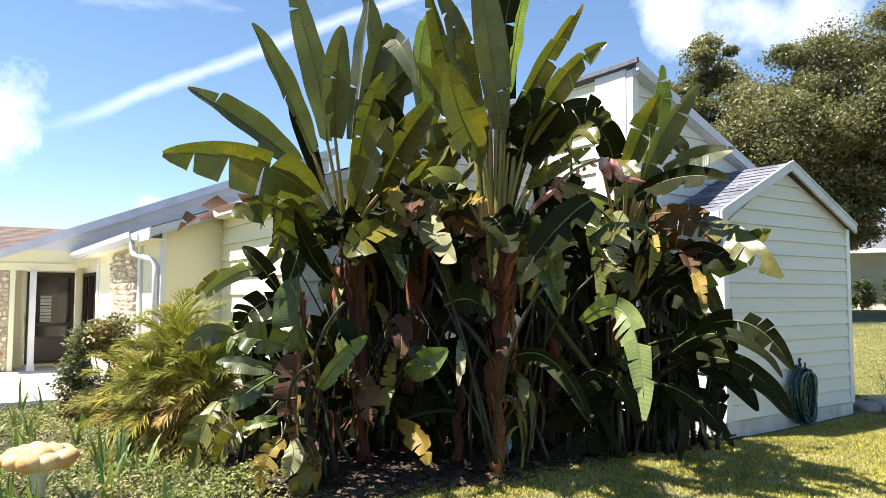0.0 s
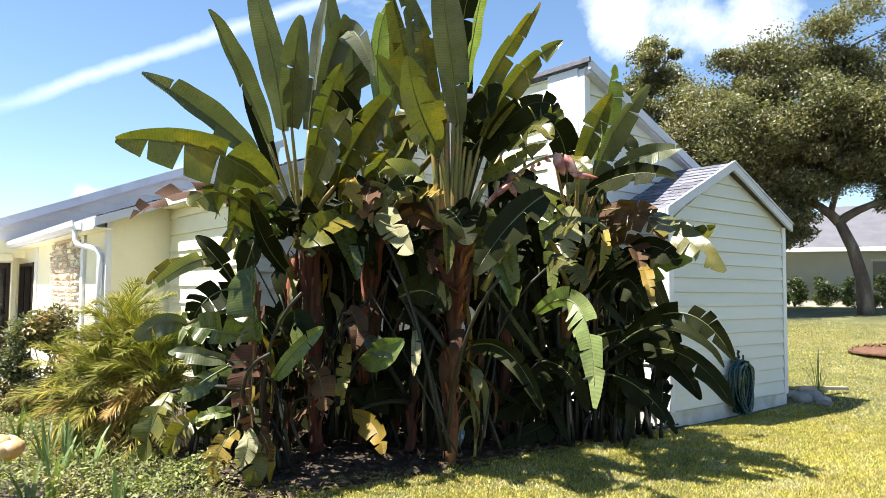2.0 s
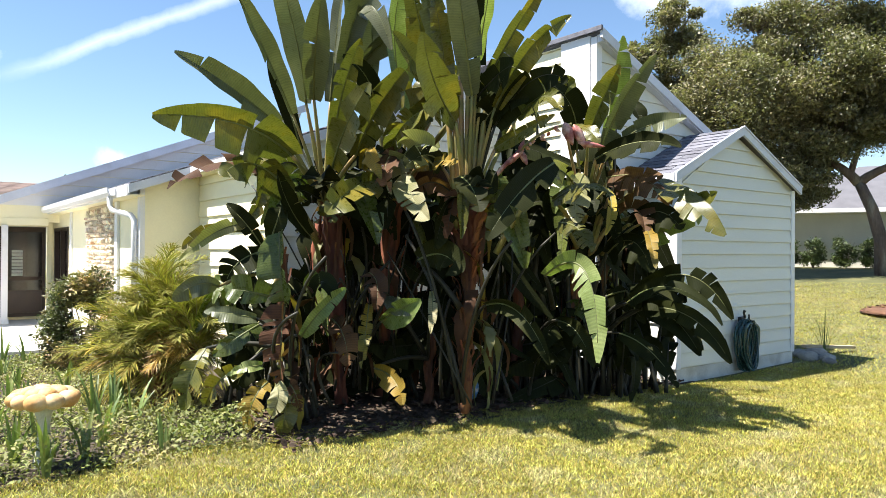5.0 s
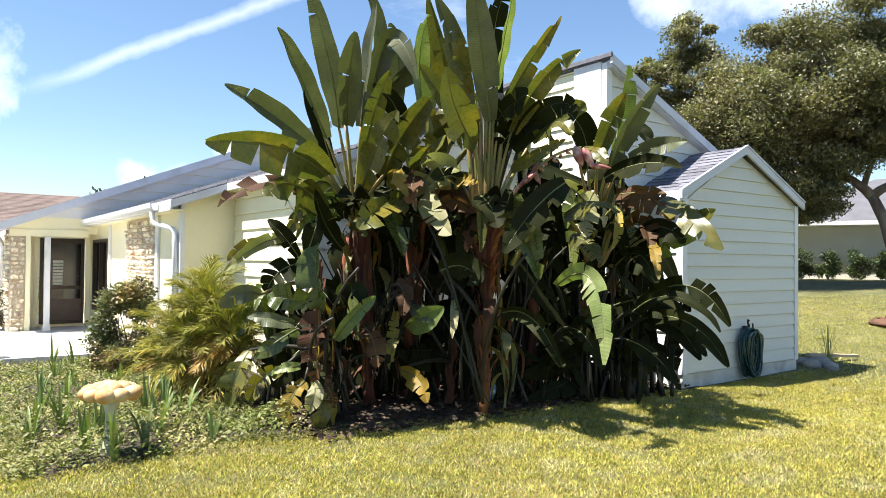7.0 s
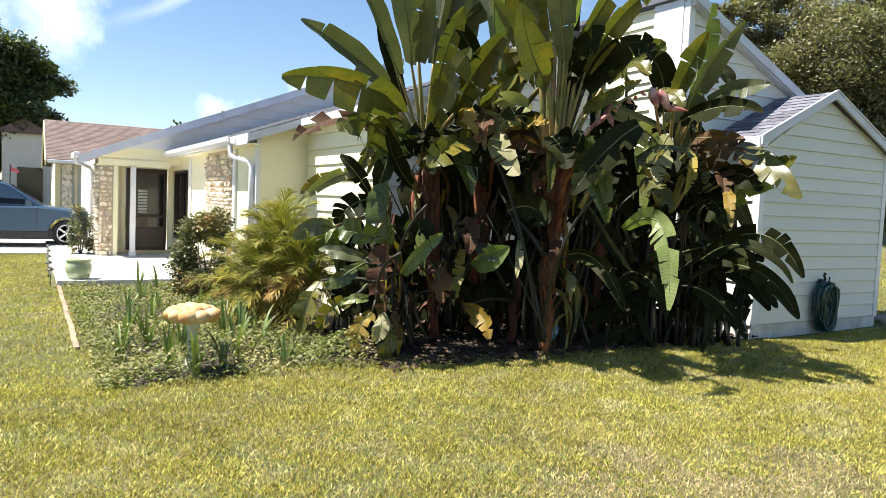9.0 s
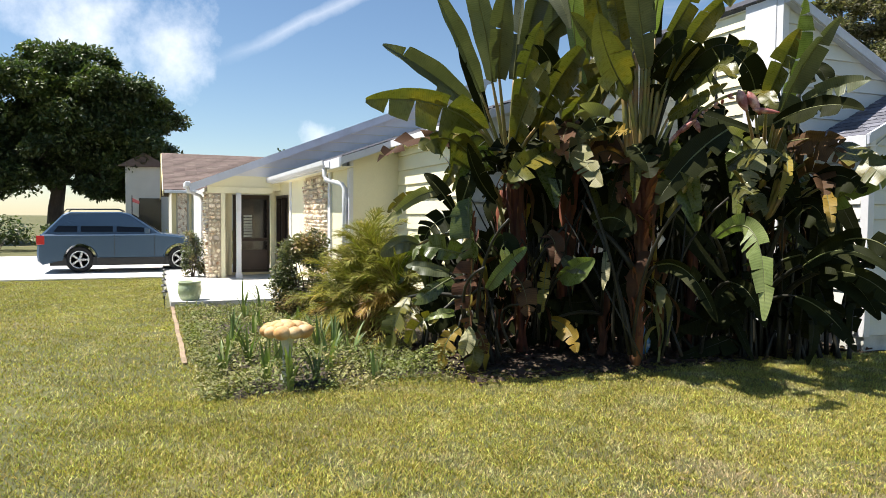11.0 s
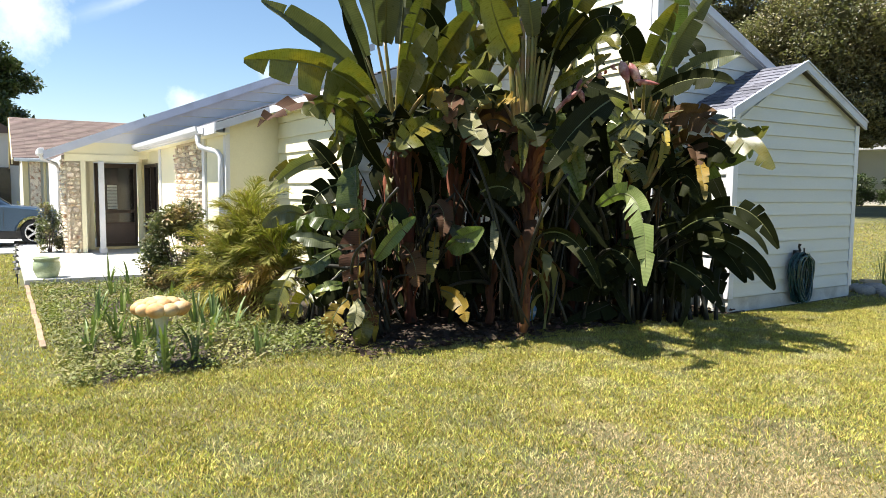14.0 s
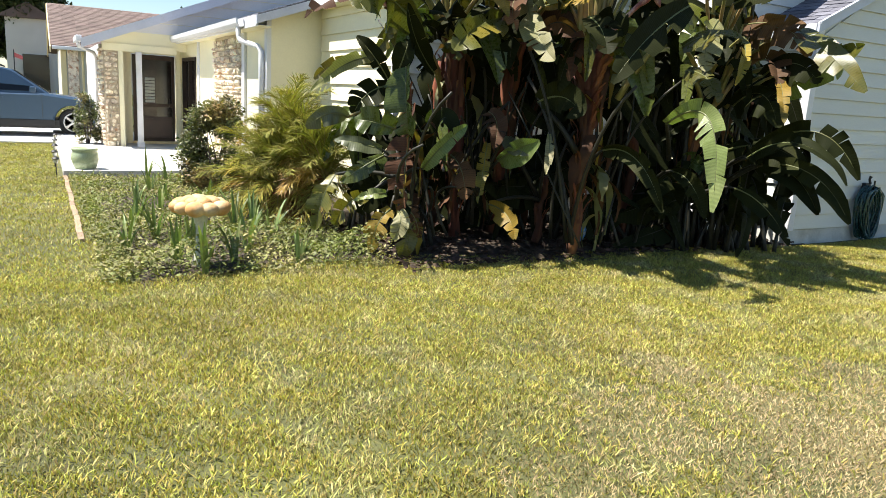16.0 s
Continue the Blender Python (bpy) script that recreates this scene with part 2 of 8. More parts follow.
STEM = material("leaf_stalk", (0.20, 0.19, 0.060), 0.45, vary=0.15, scale=5, fine=30, bump=0.1, second=(0.30, 0.19, 0.08), mix_scale=4, mix_at=0.56, random=0.2)
STEM_MID = material("leaf_midrib", (0.12, 0.13, 0.045), 0.5, vary=0.15, scale=5, fine=30, bump=0.1, random=0.25)
# stalk colour taken down to near black to carry the clump's shade
STEM_SHADE = material("leaf_stalk_shade", (0.020, 0.019, 0.011), 0.6, vary=0.15, scale=5, fine=30, bump=0.1, random=0.2)
TRUNK = material("fibrous_trunk", (0.075, 0.026, 0.014), 0.85, vary=0.3, scale=7, fine=30, bump=0.7, bump_dist=0.02, second=(0.24, 0.085, 0.034), mix_scale=5, mix_at=0.55, random=0.25, stretch=(1, 1, 0.15))
PETAL = material("pink_bract", (0.34, 0.11, 0.10), 0.5, vary=0.2, scale=14, fine=60, bump=0.1, second=(0.66, 0.42, 0.36), mix_scale=12, mix_at=0.55, trans=0.2)
PALM = material("palm_leaflet", (0.225, 0.215, 0.050), 0.62, vary=0.2, scale=2, fine=8, bump=0, second=(0.30, 0.25, 0.05), mix_scale=1.5, mix_at=0.57, random=0.45, island=True, trans=0.25, spec=0.15)
PALM_OLD = material("palm_leaflet_dying", (0.42, 0.27, 0.05), 0.55, vary=0.2, scale=2, fine=8, bump=0, second=(0.25, 0.13, 0.05), mix_scale=2.5, mix_at=0.55, random=0.3, island=True, trans=0.2)
BUSH = material("shrub_leaf", (0.115, 0.130, 0.048), 0.4, vary=0.25, scale=2, fine=8, bump=0, second=(0.30, 0.20, 0.09), mix_scale=2.0, mix_at=0.58, random=0.5, island=True, trans=0.15)
OAK = material("oak_leaf", (0.158, 0.152, 0.084), 0.5, vary=0.25, scale=0.5, fine=4, bump=0, second=(0.225, 0.200, 0.115), mix_scale=0.35, mix_at=0.52, random=0.5, island=True, trans=0.25)
OAK_DARK = material("dark_oak_leaf", (0.062, 0.085, 0.030), 0.5, vary=0.25, scale=0.4, fine=4, bump=0, second=(0.10, 0.13, 0.035), mix_scale=0.3, mix_at=0.55, random=0.5, island=True, trans=0.2)
BARK = material("oak_bark", (0.115, 0.085, 0.070), 0.95, vary=0.3, scale=3, fine=25, bump=0.9, bump_dist=0.03, second=(0.20, 0.18, 0.15), mix_scale=2.5, mix_at=0.58, stretch=(1, 1, 0.3))
HOSE = material("green_hose_rubber", (0.018, 0.058, 0.060), 0.24, vary=0.15, scale=8, fine=40, bump=0.05, second=(0.16, 0.26, 0.27), mix_scale=9, mix_at=0.66, random=0.2)
BLACK = material("black_plastic", (0.015, 0.015, 0.016), 0.45, vary=0.1, bump=0.05)
CARPAINT = material("blue_grey_car_paint", (0.050, 0.088, 0.145), 0.24, metal=0.2, vary=0.03, bump=0.0, spec=0.6)
CARGLASS = material("tinted_car_glass", (0.008, 0.010, 0.014), 0.08, vary=0.05, bump=0.0, spec=0.3)
TYRE = material("tyre_rubber", (0.018, 0.018, 0.018), 0.85, vary=0.15, fine=60, bump=0.2)
ALLOY = material("alloy_rim", (0.62, 0.62, 0.62), 0.3, metal=0.7, vary=0.05, bump=0.03)
REDLIGHT = material("red_tail_lens", (0.45, 0.02, 0.02), 0.15, vary=0.05, bump=0)
GLAZE = material("pale_green_glaze", (0.40, 0.46, 0.28), 0.3, vary=0.1, scale=6, fine=40, bump=0.08, second=(0.30, 0.35, 0.20), mix_scale=3, mix_at=0.6)
ORNAMENT = material("painted_concrete_ornament", (0.50, 0.27, 0.09), 0.7, vary=0.15, scale=6, fine=50, bump=0.3, second=(0.60, 0.44, 0.24), mix_scale=5, mix_at=0.5)
STALK_WHITE = material("weathered_ornament_stalk", (0.50, 0.50, 0.40), 0.8, vary=0.15, scale=8, fine=60, bump=0.3)
BLUE = material("blue_glazed_ornament", (0.09, 0.22, 0.42), 0.2, vary=0.2, scale=14, fine=50, bump=0.1, second=(0.6, 0.6, 0.55), mix_scale=12, mix_at=0.62)
ROCK = material("grey_rock", (0.26, 0.24, 0.21), 0.9, vary=0.25, scale=5, fine=40, bump=0.6, random=0.25)
LUMBER = material("weathered_lumber", (0.42, 0.33, 0.22), 0.85, vary=0.2, scale=5, fine=40, bump=0.3, stretch=(0.2, 1, 1))
EDGING = material("tan_bed_edging", (0.33, 0.24, 0.16), 0.9, vary=0.2, scale=6, fine=40, bump=0.4, random=0.15)
NBWALL = material("neighbour_stucco", (0.62, 0.60, 0.55), 0.9, vary=0.06, scale=1, fine=30, bump=0.3)
NBCREAM = material("neighbour_cream_trim", (0.74, 0.62, 0.36), 0.7, vary=0.06, scale=1, fine=30, bump=0.1)
GREENWIRE = material("green_wire", (0.10, 0.42, 0.30), 0.4, vary=0.05, bump=0)
FLAGRED = material("faded_red_cloth", (0.45, 0.10, 0.10), 0.8, vary=0.1, bump=0.05)


# ---- mesh helpers ----
def part(name, bm, mat, parent=None, label="", smooth=False):
    """Links a bmesh as one mesh object under a thing or a part."""
    me = bpy.data.meshes.new(name)
    bm.to_mesh(me)
    bm.free()
    return mesh_part(name, me, mat, parent, label, smooth)


def mesh_part(name, me, mat, parent=None, label="", smooth=False):
    if mat and not me.materials:
        me.materials.append(mat)
    if smooth:
        me.polygons.foreach_set("use_smooth", [True] * len(me.polygons))
    ob = new(name, me)
    if parent:
        ob.parent = parent
    if label:
        tagged(ob, label)
    return ob


def thing(name, label, category, at=(0, 0, 0), turn=0.0, group="", kind=""):
    e = new(name)
    e.matrix_world = pose(*at, 0, 0, turn)
    e.empty_display_size = 0.2
    return tagged(e, label, category, group, kind)


def add_box(bm, x0, x1, y0, y1, z0, z1, bevel=0.0, m=None):
    vs = [bm.verts.new((x, y, z)) for z in (z0, z1) for x, y in ((x0, y0), (x1, y0), (x1, y1), (x0, y1))]
    fs = [bm.faces.new([vs[i] for i in f]) for f in ((3, 2, 1, 0), (4, 5, 6, 7), (0, 1, 5, 4), (1, 2, 6, 5), (2, 3, 7, 6), (3, 0, 4, 7))]
    if bevel:
        es = list({e for f in fs for e in f.edges})
        r = bmesh.ops.bevel(bm, geom=es, offset=bevel, segments=2, affect="EDGES", profile=0.5)
        vs = list({v for f in r["faces"] for v in f.verts} | {v for v in vs if v.is_valid})
    if m:
        bmesh.ops.transform(bm, matrix=m, verts=[v for v in vs if v.is_valid])
    return bm


def box(x0, x1, y0, y1, z0, z1, bevel=0.0):
    return add_box(bmesh.new(), x0, x1, y0, y1, z0, z1, bevel)


def prism(points, axis, a, b, bm=None):
    """A polygon (u, z) pushed from a to b along x (u is y) or y (u is x)."""
    bm = bm or bmesh.new()
    def put(c, u, z):
        return bm.verts.new((c, u, z) if axis == "x" else (u, c, z))
    v0, v1 = [put(a, *p) for p in points], [put(b, *p) for p in points]
    bm.faces.new(v0)
    bm.faces.new(v1[::-1])
    k = len(points)
    for i in range(k):
        bm.faces.new((v0[(i + 1) % k], v0[i], v1[i], v1[(i + 1) % k]))
    bmesh.ops.recalc_face_normals(bm, faces=bm.faces)
    return bm


def tube(points, radii, sides=8, bm=None, cap=True):
    """A round bar along points, with a radius at each."""
    bm = bm or bmesh.new()
    pts = [Vector(p) for p in points]
    if isinstance(radii, (int, float)):
        radii = [radii] * len(pts)
    rings, ref = [], None
    for i, p in enumerate(pts):
        t = (pts[min(i + 1, len(pts) - 1)] - pts[max(i - 1, 0)]).normalized()
        if ref is None:
            ref = t.orthogonal().normalized()
        ref = (ref - t * ref.dot(t)).normalized()
        side = t.cross(ref)
        rings.append([bm.verts.new(p + (ref * math.cos(a) + side * math.sin(a)) * radii[i]) for a in (2 * math.pi * k / sides for k in range(sides))])
    for r0, r1 in zip(rings, rings[1:]):
        for k in range(sides):
            bm.faces.new((r0[k], r0[(k + 1) % sides], r1[(k + 1) % sides], r1[k]))
    if cap:
        bm.faces.new(rings[0][::-1])
        bm.faces.new(rings[-1])
    return bm


def lathe(profile, sides=24, bm=None, at=(0, 0, 0)):
    """Turns (radius, z) pairs round the z axis."""
    bm = bm or bmesh.new()
    rings = []
    for r, z in profile:
        rings.append([bm.verts.new((at[0] + r * math.cos(2 * math.pi * k / sides), at[1] + r * math.sin(2 * math.pi * k / sides), at[2] + z)) for k in range(sides)])
    for r0, r1 in zip(rings, rings[1:]):
        for k in range(sides):
            bm.faces.new((r0[k], r0[(k + 1) % sides], r1[(k + 1) % sides], r1[k]))
    bm.faces.new(rings[0][::-1])
    bm.faces.new(rings[-1])
    return bm


def bend(a, b, c, k):
    """k + 1 points on the curve that starts at a, passes b and ends at c."""
    a, b, c = Vector(a), Vector(b), Vector(c)
    q = b * 2 - (a + c) * 0.5
    return [a * (1 - s) ** 2 + q * 2 * s * (1 - s) + c * s * s for s in (i / k for i in range(k + 1))]


def quads_mesh(name, verts, faces):
    me = bpy.data.meshes.new(name)
    verts = np.asarray(verts, dtype=np.float32).reshape(-1, 3)
    faces = np.asarray(faces, dtype=np.int32)
    k = faces.shape[1]
    me.vertices.add(len(verts))
    me.vertices.foreach_set("co", verts.ravel())
    me.loops.add(faces.size)
    me.loops.foreach_set("vertex_index", faces.ravel())
    me.polygons.add(len(faces))
    me.polygons.foreach_set("loop_start", np.arange(0, faces.size, k, dtype=np.int32))
    me.polygons.foreach_set("loop_total", np.full(len(faces), k, dtype=np.int32))
    me.update(calc_edges=True)
    return me


def ground_z(x, y):
    """The lawn: level before the house, rising gently behind it."""
    y = np.asarray(y, dtype=float)
    s = np.clip((y - 0.5) / 24.0, 0, 1)
    return 1.12 * (s * s * (3 - 2 * s)) + 0.02 * np.sin(np.asarray(x) * 0.7) * np.cos(y * 0.6)


# ---- ground ----
def sheet(name, mat, kind_label, category, x_edges, y_edges, lift=0.0, height=ground_z):
    xs, ys = np.meshgrid(np.asarray(x_edges, float), np.asarray(y_edges, float))
    zs = height(xs, ys) + lift
    v = np.stack([xs, ys, zs], -1).reshape(-1, 3)
    w = xs.shape[1]
    i = np.arange(xs.shape[0] - 1)[:, None] * w + np.arange(w - 1)[None, :]
    f = np.stack([i, i + 1, i + w + 1, i + w], -1).reshape(-1, 4)
    ob = mesh_part(name, quads_mesh(name, v, f), mat, None, "", True)
    return tagged(ob, kind_label, category, "", "structure")


far = np.array([60, 90, 140, 220, 400, 800])
sheet("ground", LAWN, "sunlit lawn of coarse green and straw-coloured turf", "lawn", np.concatenate([-far[::-1], np.arange(-52, 53, 1.0), far]), np.concatenate([-far[::-1], np.arange(-52, 53, 1.0), far]))


def turf(name, x0, x1, y0, y1, count, tall, wide, seed, keep):
    rng = np.random.default_rng(seed)
    p = np.stack([rng.uniform(x0, x1, count), rng.uniform(y0, y1, count)], 1)
    p = p[keep(p[:, 0], p[:, 1])]
    k = len(p)
    a = rng.uniform(0, 2 * np.pi, k)
    h = tall * rng.uniform(0.5, 1.25, k)
    w = wide * rng.uniform(0.6, 1.2, k)
    lean = rng.uniform(0.15, 1.3, k)
    la = rng.uniform(0, 2 * np.pi, k)
    z = ground_z(p[:, 0], p[:, 1])
    base = np.stack([p[:, 0], p[:, 1], z - 0.005], 1)
    side = np.stack([np.cos(a), np.sin(a), np.zeros(k)], 1) * w[:, None] * 0.5
    out = np.stack([np.cos(la) * lean, np.sin(la) * lean, np.ones(k)], 1) * h[:, None]
    v = np.stack([base, base + side + out * 0.5, base + out * 0.95 - np.array([0, 0, 0.15]) * (lean * h)[:, None], base - side + out * 0.5], 1).reshape(-1, 3)
    i = np.arange(k)[:, None] * 4
    f = np.concatenate([i + np.array([0, 1, 3]), i + np.array([1, 2, 3])], 0)
    return quads_mesh(name, v, f)


def on_lawn(x, y):
    bed = (x < -0.42 + 0.25 * np.sin(y * 1.3)) & (y > -7.66) & (y < -5.4)
    shade_bed = (x < -0.40 + 0.15 * np.sin(y * 1.7 + 1)) & (y >= -5.4) & (y < 0.2)
    house = (x < 0.12) & (y > -0.2) & (y < 3.1)
    walkway = (x < -7.2) & (y > -8.02) & (y < -5)
    return ~(bed | shade_bed | house | walkway)


def dry_patch(x, y):
    """Where the turf by the camera's end of the lawn has died back to straw."""
    d = np.hypot((x - 4.0) * 0.8, (y + 4.85) * 0.62) + 0.25 * np.sin(x * 5 + y * 3) + 0.2 * np.sin(y * 7 - x * 2) + 0.22 * np.sin(x * 23 + 3 * np.sin(y * 19))
    return d < 0.92


def thin(x, y):
    """An even scatter of 0..1, to feather one density of turf into the next."""
    return np.modf(np.abs(np.sin(x * 12.9898 + y * 78.233) * 43758.5453))[0]


def clumps(x, y):
    """Tufts and small gaps of the mown turf."""
    return 0.74 + 0.30 * np.sin(x * 31 + 2.3 * np.sin(y * 17)) * np.sin(y * 27 + 2.1 * np.sin(x * 13)) + 0.2 * np.sin(x * 7.3 - y * 5.1 + 1.7 * np.sin(y * 3))


def dense(x, y):
    return np.clip((x + 1.4) / 1.2, 0, 1) * np.clip((y + 9.4) / 1.0, 0, 1) * np.clip((3.2 - y) / 1.5, 0, 1)


near = turf("grass", -1.4, 5.5, -9.2, 3.2, 900000, 0.040, 0.0072, 3,
            lambda x, y: on_lawn(x, y) & (thin(x, y) < dense(x, y) * clumps(x, y)) & (~dry_patch(x, y) | (np.sin(x * 91.7 + y * 57.3) > 0.88)))
straw = turf("dry_grass", 2.2, 5.8, -7.0, -2.8, 120000, 0.028, 0.006, 11, lambda x, y: dry_patch(x, y))
tagged(mesh_part("dry_grass", straw, STRAW), "patch of dead straw-coloured turf in the lawn", "grass", "", "stuff")
tagged(mesh_part("grass", near, BLADE), "coarse green turf blades with straw patches", "grass", "", "stuff")
mid = turf("grass", -15, 7.0, -12.5, -7.4, 330000, 0.042, 0.0095, 5, lambda x, y: on_lawn(x, y) & (thin(x, y) < (1 - dense(x, y)) * clumps(x, y)))
tagged(mesh_part("grass", mid, BLADE), "sunlit turf blades beside the flower bed", "grass", "", "stuff")
back = turf("grass", -6, 6, 1.5, 16, 130000, 0.042, 0.014, 7, lambda x, y: on_lawn(x, y) & (thin(x, y) < (1 - dense(x, y)) * np.clip((17 - y) / 5, 0, 1)))
tagged(mesh_part("grass", back, BLADE), "turf blades on the rising back lawn", "grass", "", "stuff")


# ---- house ----
SLOPE = 0.36
RX, RY = -0.78, -0.65          # corner of the tall block
CX, CY = -2.6, -4.35           # corner of the front room
WX, WY = -5.34, -5.2           # corner of the stone-faced wall
GX = -12.2                     # plane of the entrance gable
RIDGE = 4.58


def low_roof(y):
    return 2.60 + SLOPE * (y + 5.45)


def boards(parent, facing, plane, z0, z1, extent, reveal, mat):
    """Lap siding: each board a wedge, proud at its foot, cut to the wall's outline. extent(z) gives the two ends at a height."""
    z, made = z0, []
    while z < z1 - 0.01:
        top = min(z + reveal, z1)
        z += 0.011
        a0, b0 = extent(z)
        a1, b1 = extent(top)
        if b0 - a0 < 0.02:
            break
        if b1 - a1 < 0.01:
            a1 = b1 = (a1 + b1) / 2
            b1 += 0.01
        bm = bmesh.new()
        s = 1 if facing == "x" else -1
        ring = []
        for u, zz, out in ((a0, z, 0.030), (b0, z, 0.030), (b1, top, 0.006), (a1, top, 0.006)):
            o = plane + s * out
            ring.append(bm.verts.new((o, u, zz) if facing == "x" else (u, o, zz)))
        inner = []
        for u, zz in ((a0, z), (b0, z), (b1, top), (a1, top)):
            inner.append(bm.verts.new((plane + s * 0.0005, u, zz) if facing == "x" else (u, plane + s * 0.0005, zz)))
        bm.faces.new(ring)
        for i in range(4):
            bm.faces.new((ring[i], inner[i], inner[(i + 1) % 4], ring[(i + 1) % 4]))
        bmesh.ops.recalc_face_normals(bm, faces=bm.faces)
        made.append(part("board", bm, mat, parent))
        z = top
    return made


house = thing("house", "pale yellow clapboard house with grey shingle roofs and stone-faced entrance", "house")

# shed-like side wing with its gable to the lawn
S_EAVE, S_PEAK, S_Y1 = 2.68, 3.40, 2.95
w = part("wall", prism([(0, -0.1), (S_Y1, -0.1), (S_Y1, S_EAVE), (S_Y1 / 2 - 0.115, S_PEAK - 0.06), (0, S_EAVE)], "x", 0.0, -0.16), WALLW, house, "gable wall of pale lap siding")


def shed_ends(z):
    k = max(0.0, z - S_EAVE + 0.08) / (S_PEAK - S_EAVE)
    mid_y = S_Y1 / 2 - 0.115
    return 0.075 + (mid_y - 0.075) * min(k, 1), S_Y1 - 0.075 - (S_Y1 - 0.075 - mid_y) * min(k, 1)


boards(w, "x", 0.0, 0.20, S_PEAK - 0.10, shed_ends, 0.183, WALLW)
part("stem_wall", prism([(-0.005, -0.2), (S_Y1 + 0.005, -0.2), (S_Y1 + 0.005, 0.195), (-0.005, 0.195)], "x", 0.012, -0.18), CONCRETE, house, "low bare concrete stem wall")
part("corner_trim", box(-0.075, 0.032, -0.03, 0.072, 0.19, S_EAVE - 0.03, 0.004), TRIM, house)
part("corner_trim", box(-0.075, 0.032, S_Y1 - 0.072, S_Y1 + 0.03, 0.19, S_EAVE - 0.03, 0.004), TRIM, house)
w = part("wall", box(RX - 0.1, -0.16, 0.0, 0.16, -0.1, S_EAVE), WALLW, house)
boards(w, "y", 0.0, 0.20, S_EAVE, lambda z: (RX, -0.08), 0.183, WALLW)
part("wall", box(RX - 0.1, -0.16, S_Y1 - 0.16, S_Y1, -0.1, S_EAVE), WALLW, house)
S_MID = S_Y1 / 2 - 0.115


def slab_roof(x0, x1, ya, za, yb, zb, thick, mat):
    return part("roof", prism([(ya, za), (yb, zb), (yb, zb - thick), (ya, za - thick)], "x", x0, x1), mat, house)


shed_a = slab_roof(RX, 0.10, -0.16, S_EAVE + 0.02, S_MID, S_PEAK + 0.03, 0.05, SHINGLE)
shed_b = slab_roof(RX, 0.10, S_Y1 + 0.03, S_EAVE + 0.02, S_MID, S_PEAK + 0.03, 0.05, SHINGLE)


def rake(x0, x1, ya, za, yb, zb, deep, name="fascia"):
    return part(name, prism([(ya, za), (yb, zb), (yb, zb - deep), (ya, za - deep)], "x", x0, x1), FASCIA_SHADE, house)


rake(0.10, 0.135, -0.19, S_EAVE + 0.03, S_MID, S_PEAK + 0.055, 0.125)
rake(0.10, 0.135, S_Y1 + 0.04, S_EAVE + 0.03, S_MID, S_PEAK + 0.055, 0.125)
rake(0.132, 0.150, -0.19, S_EAVE + 0.035, S_MID, S_PEAK + 0.06, 0.022, "drip_edge")
rake(0.132, 0.150, S_Y1 + 0.04, S_EAVE + 0.035, S_MID, S_PEAK + 0.06, 0.022, "drip_edge")
part("fascia", box(RX, 0.10, -0.20, -0.165, S_EAVE - 0.13, S_EAVE + 0.02, 0.004), TRIM, house)
part("soffit", box(RX, 0.10, -0.165, 0.0, S_EAVE - 0.12, S_EAVE - 0.10), TRIM, house)

# tall block: sunlit clerestory wall and its half gable
REAR = 3.0
tall_gable = [(RY, -0.1), (REAR, -0.1), (REAR, RIDGE - 0.44 * (REAR - RY)), (RY, RIDGE)]
w = part("wall", prism(tall_gable, "x", RX, RX - 0.16), WALLW, house, "tall half gable of pale lap siding in shade")
boards(w, "x", RX, 2.2, RIDGE - 0.08, lambda z: (RY + 0.075, min(REAR, RY + (RIDGE - 0.02 - z) / 0.44 - 0.02)), 0.20, WALLW)
w = part("wall", box(CX - 0.4, RX - 0.16, RY, RY + 0.16, -0.1, RIDGE - 0.02), CREAM, house, "sunlit clerestory wall of cream lap siding")
boards(w, "y", RY, 0.3, RIDGE - 0.06, lambda z: (CX - 0.4, RX - 0.62), 0.20, CREAM)
part("chimney_chase", box(RX - 0.60, RX - 0.075, RY - 0.045, RY + 0.02, 0.0, RIDGE - 0.02, 0.006), TRIM, house, "smooth white chase boxed on the corner")
part("corner_trim", box(RX - 0.07, RX + 0.032, RY - 0.035, RY + 0.072, 0.0, RIDGE - 0.05, 0.004), TRIM, house)
slab_roof(CX - 3.0, RX + 0.12, RY - 0.06, RIDGE + 0.05, REAR + 0.3, RIDGE + 0.05 - 0.44 * (REAR + 0.36 - RY), 0.06, SHINGLE)
rake(RX + 0.12, RX + 0.16, RY - 0.07, RIDGE + 0.035, REAR + 0.3, RIDGE + 0.035 - 0.44 * (REAR + 0.37 - RY), 0.13)
rake(RX + 0.02, RX + 0.12, RY - 0.02, RIDGE - 0.03, REAR + 0.25, RIDGE - 0.03 - 0.44 * (REAR + 0.27 - RY), 0.10, "frieze_board")
part("ridge_flashing", box(CX - 3.0, RX + 0.165, RY - 0.10, RY - 0.065, RIDGE - 0.005, RIDGE + 0.06, 0.004), SHINGLE, house, "dark shingle edge along the ridge")

# front room with the shade-side half gable
part("wall", prism([(CY, -0.1), (RY, -0.1), (RY, low_roof(RY) - 0.1), (CY, low_roof(CY) - 0.1)], "x", CX, CX - 0.16), WALLW, house)
w = house.children[-1]
boards(w, "x", CX, 0.25, low_roof(RY) - 0.12, lambda z: (max(CY + 0.08, CY + (z - low_roof(CY) + 0.1) / SLOPE), RY - 0.02), 0.20, WALLW)
part("corner_trim", box(CX - 0.075, CX + 0.032, CY - 0.034, CY + 0.075, 0.1, low_roof(CY) - 0.1, 0.004), TRIM, house)
